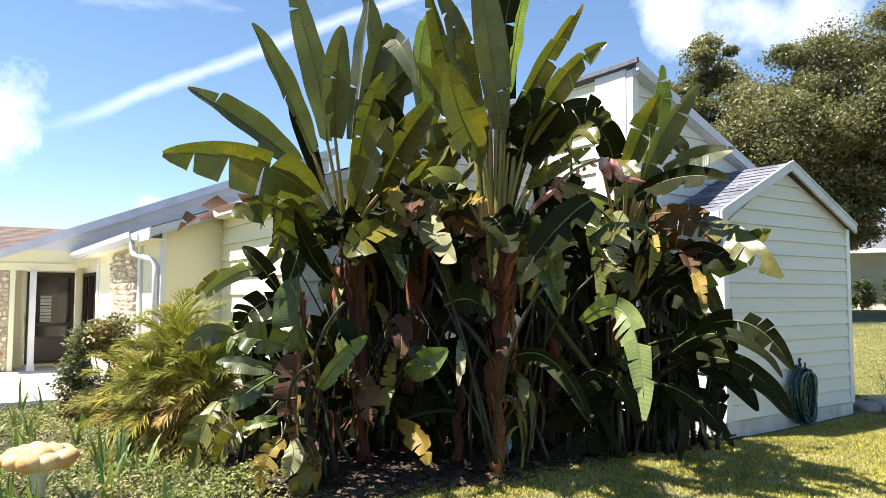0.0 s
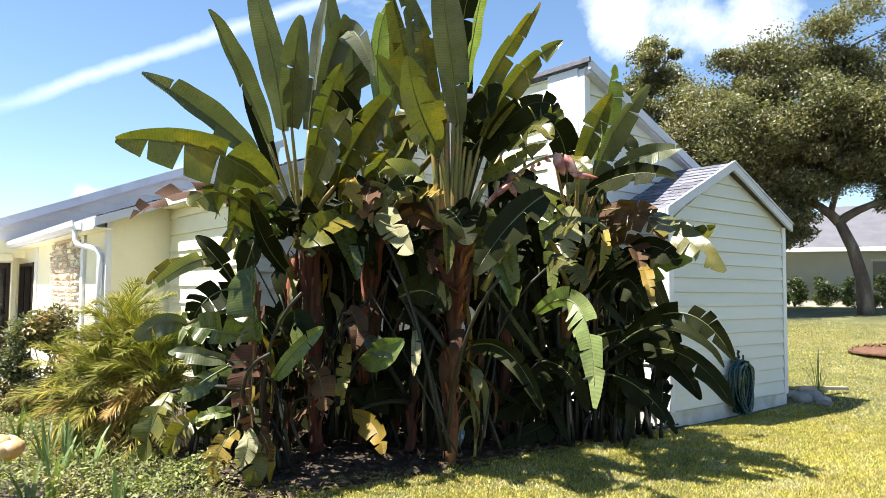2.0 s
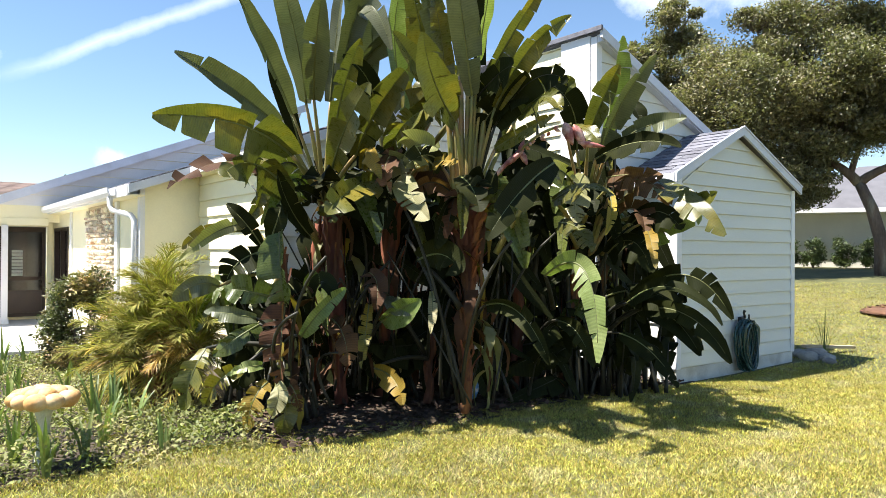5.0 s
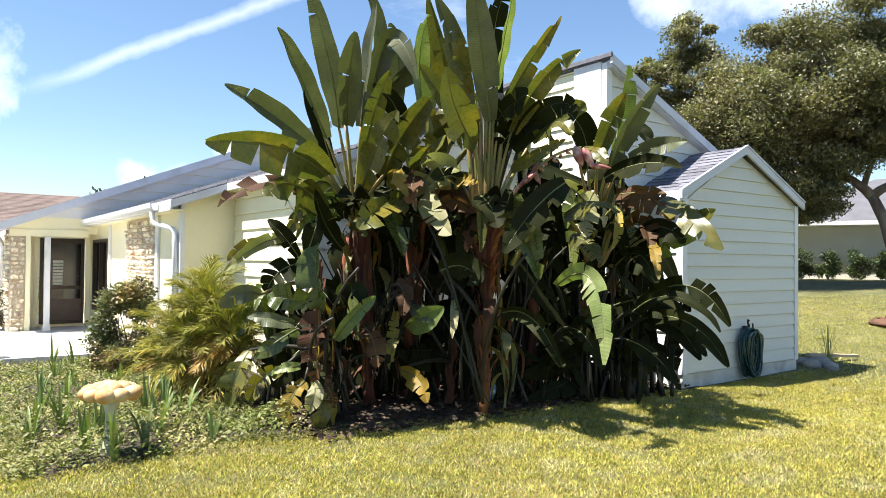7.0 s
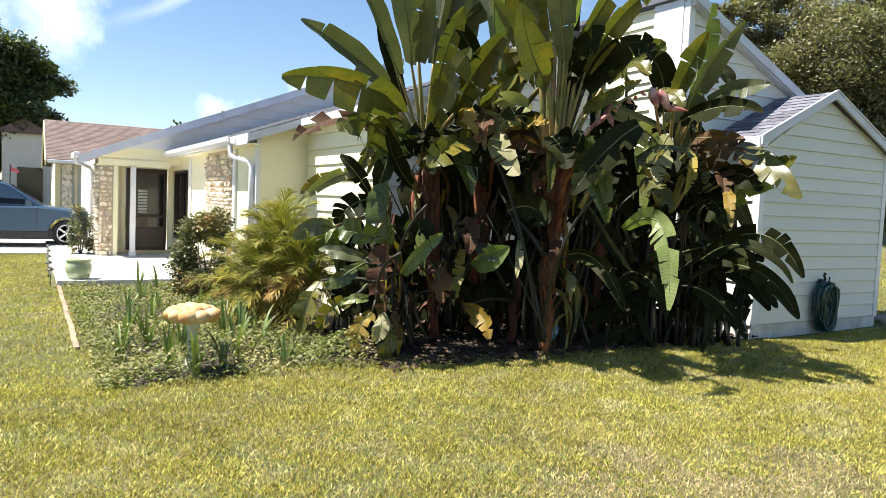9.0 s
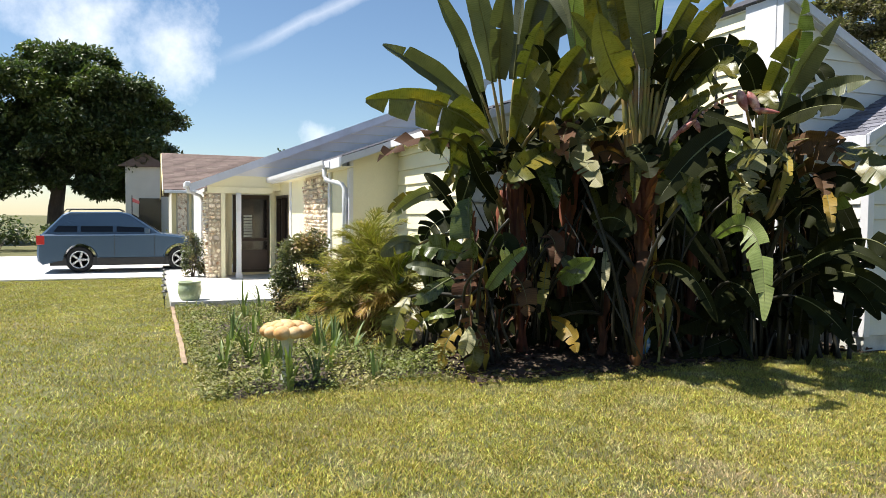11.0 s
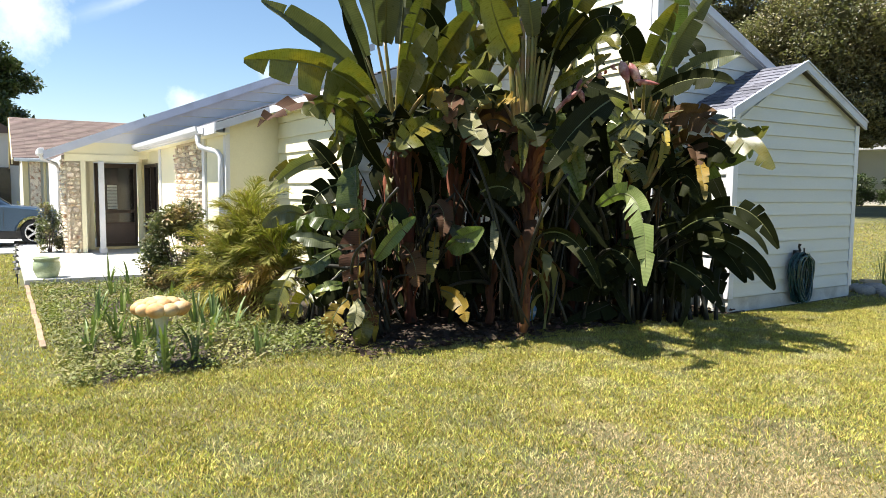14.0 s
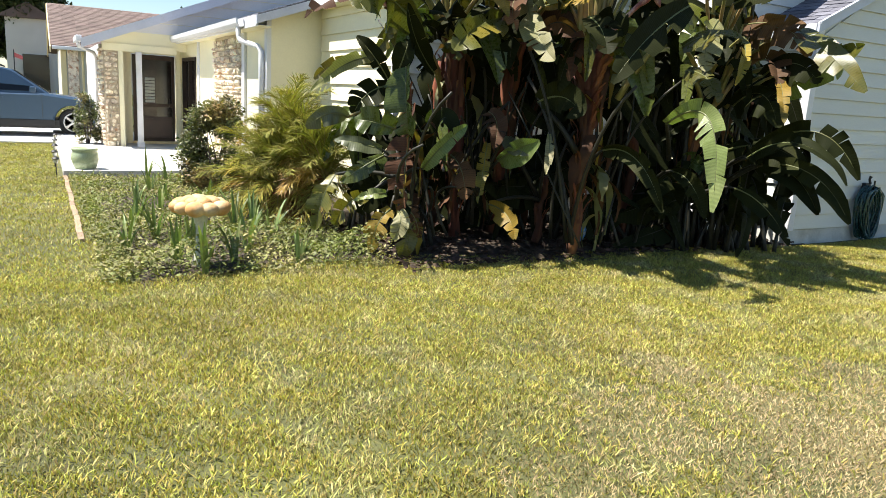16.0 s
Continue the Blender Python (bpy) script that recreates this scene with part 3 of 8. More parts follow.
w = part("wall", box(WX, CX - 0.16, CY, CY + 0.16, -0.1, low_roof(CY) - 0.1), CREAM, house, "recessed cream lap-sided front wall")
boards(w, "y", CY, 0.25, low_roof(CY) - 0.12, lambda z: (WX + 0.02, CX - 0.08), 0.24, CREAM)
part("wall", prism([(WY, -0.1), (CY + 0.1, -0.1), (CY + 0.1, low_roof(CY + 0.1) - 0.1), (WY, low_roof(WY) - 0.1)], "x", WX, WX - 0.16), CREAM, house, "smooth cream return wall")
part("corner_trim", box(WX - 0.11, WX + 0.02, WY - 0.022, WY + 0.05, 0.1, low_roof(WY) - 0.1, 0.004), TRIM, house)
WL = -13.1
WIN = (-12.75, -11.05, 0.50, 2.16)
for x0, x1, z0, z1 in ((WL, WIN[0], -0.1, 2.5), (WIN[1], WX - 0.16, -0.1, 2.5), (WIN[0], WIN[1], -0.1, WIN[2]), (WIN[0], WIN[1], WIN[3], 2.5)):
    part("wall", box(x0, x1, WY, WY + 0.16, z0, z1), CREAM, house, "cream front wall with a stone panel")
part("corner_trim", box(-10.79, -10.62, WY - 0.03, WY - 0.002, 0.05, 2.45, 0.004), TRIM, house)
part("corner_trim", box(-6.78, -6.60, WY - 0.045, WY - 0.002, 0.05, 2.45, 0.004), TRIM, house)
window = part("window", box(WIN[0], WIN[1], WY + 0.07, WY + 0.09, WIN[2], WIN[3]), DARKGLASS, house, "dark tall window beside the porch")
for x0, x1, z0, z1 in ((WIN[0], WIN[0] + 0.07, WIN[2], WIN[3]), (WIN[1] - 0.07, WIN[1], WIN[2], WIN[3]), (WIN[0] + 0.07, WIN[1] - 0.07, WIN[2], WIN[2] + 0.07), (WIN[0] + 0.07, WIN[1] - 0.07, WIN[3] - 0.07, WIN[3]), (-11.93, -11.88, WIN[2] + 0.07, WIN[3] - 0.07)):
    part("window_frame", box(x0, x1, WY - 0.02, WY + 0.068, z0, z1, 0.004), BRONZE, window)

# lower roof, its gutter and downspout
slab_roof(GX + 0.02, WX + 0.22, -5.40, low_roof(-5.40), RY, low_roof(RY) - 0.02, 0.07, SHINGLE_FAR)
slab_roof(WX + 0.22, CX + 0.12, CY - 0.2, low_roof(CY - 0.2), RY, low_roof(RY) - 0.02, 0.07, SHINGLE_FAR)
rake(WX + 0.22, WX + 0.255, -5.43, low_roof(-5.43) - 0.005, CY - 0.2, low_roof(CY - 0.2) - 0.005, 0.12)
rake(CX + 0.12, CX + 0.155, CY - 0.22, low_roof(CY - 0.22) - 0.005, RY, low_roof(RY) - 0.025, 0.12)
part("fascia", box(WX + 0.25, CX + 0.15, CY - 0.235, CY - 0.205, low_roof(CY - 0.2) - 0.13, low_roof(CY - 0.2) - 0.015, 0.004), TRIM, house)
part("fascia", box(GX, WX + 0.22, -5.44, -5.405, 2.45, 2.61, 0.004), TRIM, house)
part("soffit", box(GX, WX + 0.2, -5.405, WY, 2.45, 2.47), CREAM, house)
part("soffit", box(WX + 0.2, CX + 0.1, CY - 0.2, CY, low_roof(CY - 0.2) - 0.14, low_roof(CY - 0.2) - 0.12), CREAM, house)
gut = prism([(-5.445, 2.58), (-5.445, 2.47), (-5.53, 2.47), (-5.565, 2.52), (-5.575, 2.595), (-5.555, 2.595), (-5.54, 2.53), (-5.52, 2.485), (-5.46, 2.485), (-5.46, 2.58)], "x", GX + 0.05, -5.76)
part("gutter", gut, TRIM, house, "white aluminium gutter")
part("downspout", tube([(-5.90, -5.5, 2.48), (-5.90, -5.5, 2.34), (-5.86, -5.48, 2.27), (-5.50, -5.30, 2.19), (-5.44, -5.27, 2.12), (-5.43, -5.27, 1.95), (-5.43, -5.27, 0.15)], 0.042, 8), TRIM, house, "white downspout with an elbow", True)

# entrance gable, porch and door
def gable_roof(y):
    return 2.41 + 0.40 * (y + 7.32)


part("wall", prism([(-6.98, 2.28), (RY + 1.2, 2.28), (RY + 1.2, gable_roof(RY + 1.2) - 0.12), (-6.98, gable_roof(-6.98) - 0.12)], "x", GX, GX - 0.14), CREAM, house, "white lap-sided gable over the porch beam")
w = house.children[-1]
boards(w, "x", GX, 2.62, gable_roof(RY + 1.2), lambda z: (max(-6.9, -7.32 + (z - 2.30) / 0.40), RY + 1.2), 0.24, TRIM)
slab_roof(GX - 1.0, GX + 0.25, -7.36, gable_roof(-7.36), RY + 1.3, gable_roof(RY + 1.3), 0.06, SHINGLE_FAR)
rake(GX + 0.25, GX + 0.285, -7.40, gable_roof(-7.40) + 0.02, RY + 1.3, gable_roof(RY + 1.3) + 0.02, 0.19)
part("soffit", prism([(-7.34, gable_roof(-7.34) - 0.12), (RY + 1.2, gable_roof(RY + 1.2) - 0.12), (RY + 1.2, gable_roof(RY + 1.2) - 0.14), (-7.34, gable_roof(-7.34) - 0.14)], "x", GX + 0.02, GX + 0.25), TRIM, house)
part("gutter", box(GX - 1.0, GX + 0.25, -7.50, -7.38, 2.33, 2.46, 0.02), TRIM, house, "white front gutter")
part("downspout", tube([(GX - 0.25, -7.44, 2.34), (GX - 0.25, -7.42, 2.24), (GX - 0.55, -7.12, 2.14), (GX - 1.02, -7.04, 2.06), (GX - 1.06, -7.03, 1.9), (GX - 1.06, -7.03, 0.2)], 0.04, 8), TRIM, house, "", True)
part("wall", box(GX - 6, GX - 0.98, -6.98, -6.82, -0.1, 2.36), NBWALL, house)
DX = GX - 0.9
DOOR = (-6.31, -5.31, 0.14, 2.21)
for y0, y1, z0, z1 in ((-6.82, DOOR[0], -0.1, 2.36), (DOOR[1], WY, -0.1, 2.36), (DOOR[0], DOOR[1], DOOR[3], 2.36), (DOOR[0], DOOR[1], -0.1, DOOR[2])):
    part("wall", box(DX - 0.12, DX, y0, y1, z0, z1), CREAM, house, "cream porch side wall round the entrance door")
part("pilaster", box(GX - 0.98, GX, -6.96, -6.66, -0.05, 2.30), MORTAR, house, "stone-faced corner pilaster of the porch")
PILASTER = house.children[-1]
part("corner_trim", box(GX - 0.10, GX + 0.035, -6.66, -6.56, 0.08, 2.2, 0.004), CREAM, house)
part("porch_ceiling", box(DX, GX - 0.1, -6.82, WY, 2.36, 2.40), CREAM, house)
part("porch_beam", box(GX - 0.10, GX + 0.03, -6.98, -5.42, 2.20, 2.36, 0.006), CREAM, house)
part("porch_post", box(GX - 0.02, GX + 0.10, -6.30, -6.18, 0.09, 2.20, 0.006), TRIM, house, "square white porch post")
part("post_base", box(GX - 0.04, GX + 0.12, -6.32, -6.16, 0.09, 0.20, 0.006), TRIM, house)
door = part("door", box(DX - 0.08, DX - 0.03, DOOR[0] + 0.03, DOOR[1] - 0.03, DOOR[2], DOOR[3] - 0.02), DOORWOOD, house, "dark brown entrance door behind a closed storm door")
part("storm_glass", box(DX - 0.028, DX - 0.020, DOOR[0] + 0.10, DOOR[1] - 0.10, 0.75, 2.08), DARKGLASS, door, "dark reflecting glass")
part("kick_panel", box(DX - 0.028, DX - 0.014, DOOR[0] + 0.10, DOOR[1] - 0.10, 0.24, 0.70, 0.004), DOORWOOD, door)
part("mid_rail", box(DX - 0.028, DX - 0.008, DOOR[0] + 0.03, DOOR[1] - 0.03, 0.98, 1.06, 0.004), BRONZE, door)
for y0, y1, z0, z1 in ((DOOR[0] + 0.03, DOOR[0] + 0.10, 0.14, 2.19), (DOOR[1] - 0.10, DOOR[1] - 0.03, 0.14, 2.19), (DOOR[0] + 0.10, DOOR[1] - 0.10, 2.08, 2.19), (DOOR[0] + 0.10, DOOR[1] - 0.10, 0.14, 0.24)):
    part("storm_frame", box(DX - 0.028, DX - 0.004, y0, y1, z0, z1, 0.003), BRONZE, door)
part("door_handle", tube([(DX + 0.0, DOOR[1] - 0.16, 1.0), (DX + 0.05, DOOR[1] - 0.16, 1.02), (DX + 0.05, DOOR[1] - 0.16, 1.16), (DX + 0.0, DOOR[1] - 0.16, 1.18)], 0.011, 6), BRONZE, door, "", True)
for i in range(8):
    part("blind_slat", box(DX - 0.017, DX - 0.013, DOOR[0] + 0.30, DOOR[0] + 0.52, 1.08 + i * 0.075, 1.14 + i * 0.075), BLIND, door)
for y0, y1, z0, z1 in ((DOOR[0] - 0.09, DOOR[0], 0.1, DOOR[3] + 0.09), (DOOR[1], DOOR[1] + 0.09, 0.1, DOOR[3] + 0.09), (DOOR[0], DOOR[1], DOOR[3], DOOR[3] + 0.09)):
    part("door_trim", box(DX, DX + 0.022, y0, y1, z0, z1, 0.003), CREAM, house)
part("threshold", box(DX, DX + 0.10, DOOR[0], DOOR[1], 0.10, 0.16, 0.006), NBCREAM, house, "ochre door sill")


def stone_face(parent, u0, u1, z0, z1, plane, size, seed, facing="y"):
    """Irregular fieldstones set proud of their mortar bed, in broken courses on a wall that faces the lawn."""
    rnd = random.Random(seed)
    z = z0
    while z < z1 - 0.05:
        hgt = min(size * rnd.uniform(0.5, 1.25), z1 - z)
        u = u0
        while u < u1 - 0.04:
            wid = min(size * rnd.uniform(0.5, 1.7), u1 - u)
            g, out = 0.010, rnd.uniform(0.025, 0.075)
            j = lambda: rnd.uniform(-0.032, 0.032)
            corner = [(u + g + abs(j()), z + g + abs(j())), (u + wid * 0.5, z + g * 0.5), (u + wid - g - abs(j()), z + g + abs(j())), (u + wid - g, z + hgt * 0.55),
                      (u + wid - g - abs(j()), z + hgt - g - abs(j())), (u + wid * 0.45, z + hgt - g * 0.5), (u + g + abs(j()), z + hgt - g - abs(j())), (u + g, z + hgt * 0.5)]
            bm = bmesh.new()
            cu, cz = u + wid / 2, z + hgt / 2
            back = [bm.verts.new((a, plane, b) if facing == "y" else (plane, a, b)) for a, b in corner]
            shrunk = [(cu + (a - cu) * 0.82, out + j() * 0.6, cz + (b - cz) * 0.82) for a, b in corner]
            front = [bm.verts.new((a, plane - o, b) if facing == "y" else (plane + o, a, b)) for a, o, b in shrunk]
            bm.faces.new(front)
            for i in range(8):
                bm.faces.new((back[i], back[(i + 1) % 8], front[(i + 1) % 8], front[i]))
            bmesh.ops.recalc_face_normals(bm, faces=bm.faces)
            part("stone", bm, STONE, parent)
            u += wid
        z += hgt


panel = part("stone_panel", box(-8.90, -6.79, WY - 0.03, WY - 0.002, 0.05, 2.45), MORTAR, house, "cream and brown fieldstone panel")
stone_face(panel, -8.89, -6.80, 0.06, 2.44, WY - 0.031, 0.105, 21)
stone_face(PILASTER, GX - 0.97, GX - 0.02, 0.08, 2.28, -6.961, 0.115, 22)
stone_face(PILASTER, -6.955, -6.665, 0.08, 2.18, GX + 0.001, 0.12, 23, "x")


def shingle_courses(parent, x0, x1, ya, za, yb, zb, course, wide, mat, seed):
    """Shingle tabs in lapped courses up a slope that rises from (ya, za) to (yb, zb)."""
    rnd = random.Random(seed)
    slope = Vector((0, yb - ya, zb - za))
    n = int(slope.length / course)
    up = slope.normalized()
    out = Vector((0, -up.z, up.y)) if up.y > 0 else Vector((0, up.z, -up.y))
    for r in range(n):
        x = x0 - (wide * 0.5 if r % 2 else 0)
        while x < x1:
            a, b = max(x, x0) + 0.003, min(x + wide, x1) - 0.003
            if b - a > 0.03:
                lift = rnd.uniform(0.008, 0.014)
                low = Vector((0, ya, za)) + up * (r * course - 0.006)
                high = low + up * (course + 0.012)
                bm = bmesh.new()
                v = [bm.verts.new(q) for q in (low + out * lift + Vector((a, 0, 0)), low + out * lift + Vector((b, 0, 0)), high + out * 0.003 + Vector((b, 0, 0)), high + out * 0.003 + Vector((a, 0, 0)),
                                               low + Vector((a, 0, 0)), low + Vector((b, 0, 0)))]
                for f in ((0, 1, 2, 3), (4, 5, 1, 0), (0, 3, 4), (1, 5, 2)):
                    bm.faces.new([v[i] for i in f])
                part("shingle", bm, mat, parent)
            x += wide


shingle_courses(shed_a, RX, 0.10, -0.16, S_EAVE + 0.021, S_MID, S_PEAK + 0.031, 0.14, 0.29, SHINGLE, 5)
rows_mesh = bmesh.new()
for x0, x1, y0 in ((GX + 0.02, WX + 0.22, -5.40), (WX + 0.22, CX + 0.12, CY - 0.2)):
    y = y0
    while y < RY - 0.05:
        x = x0
        while x < x1:
            w2 = min(0.3, x1 - x)
            d = 0.004 * math.sin(x * 37 + y * 91)
            v = [rows_mesh.verts.new(q) for q in ((x + 0.003, y, low_roof(y) + 0.018 + d), (x + w2 - 0.003, y, low_roof(y) + 0.018 + d), (x + w2 - 0.003, y + 0.15, low_roof(y + 0.15) + 0.004), (x + 0.003, y + 0.15, low_roof(y + 0.15) + 0.004),
                                                  (x + 0.003, y, low_roof(y)), (x + w2 - 0.003, y, low_roof(y)))]
            rows_mesh.faces.new(v[:4])
            rows_mesh.faces.new((v[4], v[5], v[1], v[0]))
            x += w2
        y += 0.14
tagged(part("shingle_field", rows_mesh, SHINGLE_FAR, house), "courses of grey shingles on the low roof", "", "", "stuff")

porch = tagged(part("pavement", box(-17.2, -7.25, -7.95, -4.36, -0.2, 0.10), SLAB), "sunlit pale concrete walkway and porch slab", "walkway", "", "structure")
drive = tagged(part("road", box(-24.5, -13.6, -30, -6.98, -0.2, 0.045), SLAB), "pale concrete driveway under the parked car", "driveway", "", "structure")


# ---- broad-leaved plants ----
LAWNWARD = Vector((0.80, -0.56, 0.15))


def blade_mesh(start, mid, tip, width, twist, tears, droop, seed, sections=26):
    """A banana-type blade: a channelled strip either side of the midrib, split along side veins into flaps that sag and part."""
    rnd = random.Random(seed)
    pts = bend(start, mid, tip, sections)
    bm = bmesh.new()
    uvl = bm.loops.layers.uv.new("UVMap")
    length = sum((b - a).length for a, b in zip(pts, pts[1:]))
    frames = []
    for i, p in enumerate(pts):
        t = (pts[min(i + 1, sections)] - pts[max(i - 1, 0)]).normalized()
        s = t.cross(LAWNWARD)
        if s.length < 0.15:
            s = t.cross(Vector((0.3, 0.5, 0.8)))
        s.normalize()
        s = Matrix.Rotation(radians(twist), 3, t) @ s
        nrm = s.cross(t)
        frames.append((p, t, s, nrm))
    base_fold = rnd.uniform(0.12, 0.75)
    for sign in (-1, 1):
        splits, run = [], 0
        for i in range(3, sections - 1):
            run += 1
            if run >= (2 if tears > 0.38 else 4) and rnd.random() < tears * 0.75:
                splits.append(i)
                run = 0
        segs = [0] + splits + [sections]
        fold = base_fold * rnd.uniform(0.6, 1.3)
        for a, b in zip(segs, segs[1:]):
            if tears > 0.25 and b - a < 4 and rnd.random() < 0.12:
                continue
            loose = 1.0 if splits else 0.25
            sag = droop * rnd.uniform(0.2, 1.3)
            lift = rnd.uniform(-0.40, 0.30) * loose
            shear = rnd.uniform(-0.10, 0.34) * loose + 0.12
            trim_w = 1.0 if not splits else rnd.uniform(0.72, 1.06)
            gap = rnd.uniform(0.02, 0.07) if splits else 0.0
            curl = rnd.uniform(-0.10, 0.22)
            rows = []
            for i in range(a, b + 1):
                p, t, s, nrm = frames[i]
                u = i / sections
                prof = math.sin(math.pi * (0.10 + 0.89 * u)) ** 0.62
                w = width * 0.5 * prof * trim_w
                inset = 0.0
                if splits and b - a >= 2:
                    if i == a and a:
                        inset = gap
                    elif i == b and b < sections:
                        inset = -gap
                row = []
                for c in (0.0, 0.3, 0.62, 0.9, 1.0):
                    wob = 0.010 * math.sin(i * 0.71 + seed * 2.1) * c
                    q = p + s * (sign * w * c * (1 - 0.12 * fold * c)) + nrm * (w * (fold * c + lift * c + curl * c * c) + wob) + t * (inset * c * width + shear * w * c)
                    q.z -= sag * w * c * c
                    row.append((bm.verts.new(q), (u * length, 0.5 + sign * c * 0.5)))
                rows.append(row)
            for r0, r1 in zip(rows, rows[1:]):
                for k in range(4):
                    quad = (r0[k], r0[k + 1], r1[k + 1], r1[k])
                    f = bm.faces.new([v for v, _ in quad])
                    for lp, (_, uv) in zip(f.loops, quad):
                        lp[uvl].uv = uv
                    f.smooth = True
    return bm, pts, length


leaf_count = 0


def leaf(plant, foot, start, mid, tip, width, tone="g", twist=0.0, tears=0.12, droop=0.35, stalk=STEM):
    """One leaf of a plant: blade, and under it the midrib with the stalk that runs down to the crown."""
    global leaf_count
    leaf_count += 1
    bm, pts, length = blade_mesh(start, mid, tip, width, twist, tears, droop, leaf_count)
    names = {"g": "green", "m": "mid green", "d": "shade-darkened green", "o": "olive green", "p": "pale sunlit green", "y": "yellowing", "b": "dead brown", "w": "bleached or sheen-white"}
    label = names[tone] + (" split leaf blade" if tears > 0.2 else " leaf blade")
    blade = part("leaf", bm, LEAVES[tone], plant, label)
    k = len(pts)
    rib = [p + Vector((0, 0, -0.004)) for p in pts[:int(k * 0.96)]]
    radii = [max(0.003, 0.013 * (1 - i / k)) * (0.6 + width) for i in range(len(rib))]
    part("midrib", tube(rib, radii, 5), STEM_MID if stalk is STEM else stalk, blade, "", True)
    if foot:
        f = Vector(foot)
        # stalks that start low get the colour with shade painted in
        stalk = STEM_SHADE if f.z < 1.3 else stalk
        lead = bend(f, (f + pts[0]) * 0.5 + Vector((0, 0, 0.05)), pts[0], 6)
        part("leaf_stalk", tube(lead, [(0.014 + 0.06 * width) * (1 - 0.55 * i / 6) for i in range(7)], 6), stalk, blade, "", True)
    return blade


def trunk(plant, foot, top, r0, r1, seed, strips=16):
    """A stem wrapped in old leaf bases: a knobbly core with overlapping fibrous sheaths."""
    rnd = random.Random(seed)
    foot, top = Vector(foot), Vector(top)
    n = 14
    pts = [foot.lerp(top, i / n) + Vector((math.sin(i * 0.8 + seed) * 0.015, math.cos(i * 0.7 + seed) * 0.015, 0)) for i in range(n + 1)]
    stem = part("trunk", tube(pts, [(r0 + (r1 - r0) * (i / n)) * (0.8 + 0.12 * math.sin(i * 2.1 + seed)) for i in range(n + 1)], 10), TRUNK, plant, "fibrous reddish brown trunk", True)
    for j in range(strips):
        h = rnd.uniform(0.0, 0.8)
        a = rnd.uniform(0, 2 * math.pi)
        run = rnd.uniform(0.16, 0.42)
        bm = bmesh.new()
        rows = []
        for i in range(6):
            s = min(1.05, h + run * i / 5)
            c = foot.lerp(top, s)
            r = (r0 + (r1 - r0) * min(s, 1)) * (0.93 + 0.05 * i) + (0.10 * max(0, i - 3) * rnd.uniform(0.1, 0.6))
            hw = (0.42 - 0.07 * i) * rnd.uniform(0.4, 1.0)
            rows.append([bm.verts.new(c + Vector((math.cos(a + d) * r * (1.06 if abs(d) < 0.01 else 1), math.sin(a + d) * r * (1.06 if abs(d) < 0.01 else 1), 0))) for d in (-hw, 0.0, hw)])
        for p0, p1 in zip(rows, rows[1:]):
            for k in range(2):
                f = bm.faces.new((p0[k], p0[k + 1], p1[k + 1], p1[k]))
                f.smooth = True
        part("leaf_sheath", bm, TRUNK, stem)
    return stem


def stalk(plant, points, r, mat=STEM):
    part("leaf_stalk", tube(bend(*points, 8), [r * (1 - 0.04 * i) for i in range(9)], 6), mat, plant, "", True)



def dry_strip(plant, top, length, width, seed):
    """A dead leaf remnant hanging down a trunk: a narrow crumpled ribbon."""
    rnd = random.Random(seed)
    p, a = Vector(top), rnd.uniform(0, 2 * math.pi)
    out = Vector((math.cos(a), math.sin(a), 0))
    bm = bmesh.new()
    rows = []
    for i in range(9):
        s = i / 8
        side = Vector((-math.sin(a + 1.2 * s * rnd.uniform(0.3, 1)), math.cos(a + 0.8 * s), rnd.uniform(-0.3, 0.3)))
        w = width * (0.35 + 0.9 * math.sin(math.pi * min(1, s + 0.15))) * rnd.uniform(0.6, 1.1)
        c = p + out * (0.16 * s + 0.10 * math.sin(s * 3)) - Vector((0, 0, length * s * (0.5 + 0.5 * s)))
        c.z = max(c.z, 0.03)
        rows.append([bm.verts.new(c - side * w * 0.5), bm.verts.new(c + out * 0.03 * rnd.uniform(-1, 1)), bm.verts.new(c + side * w * 0.5)])
    for r0, r1 in zip(rows, rows[1:]):
        for k in range(2):
            f = bm.faces.new((r0[k], r0[k + 1], r1[k + 1], r1[k]))
            f.smooth = True
    part("dead_leaf", bm, LEAVES[rnd.choice("bbbbyw")], plant)


banana_plant_a = thing("banana_plant", "tall banana plant with upright grey-green leaves and fibrous trunk", "plant", group="broad-leaved clump against the house")
trunk(banana_plant_a, (-1.27, -4.17, 0.06), (-1.29, -4.27, 2.11), 0.085, 0.12, 1, 30)
trunk(banana_plant_a, (-1.60, -4.29, 0.10), (-1.47, -4.34, 1.98), 0.06, 0.08, 2, 18)
leaf(banana_plant_a, (-1.34, -4.34, 2.14), (-1.16, -4.65, 3.19), (-0.86, -4.93, 3.82), (-0.67, -5.29, 4.56), 0.32, "g", -20, 0.12, 0.1)
leaf(banana_plant_a, (-1.34, -4.34, 2.14), (-1.16, -4.80, 3.06), (-0.94, -5.20, 3.61), (-0.75, -5.56, 4.04), 0.23, "g", 35, 0.12, 0.2)
leaf(banana_plant_a, (-1.34, -4.34, 2.14), (-0.94, -4.67, 3.19), (-0.56, -4.85, 3.59), (-0.20, -4.97, 3.97), 0.28, "g", 15, 0.12, 0.1)
leaf(banana_plant_a, (-1.34, -4.34, 2.14), (-1.11, -4.40, 3.23), (-0.88, -4.45, 3.91), (-0.59, -4.50, 4.52), 0.26, "g", -30, 0.12, 0.1)
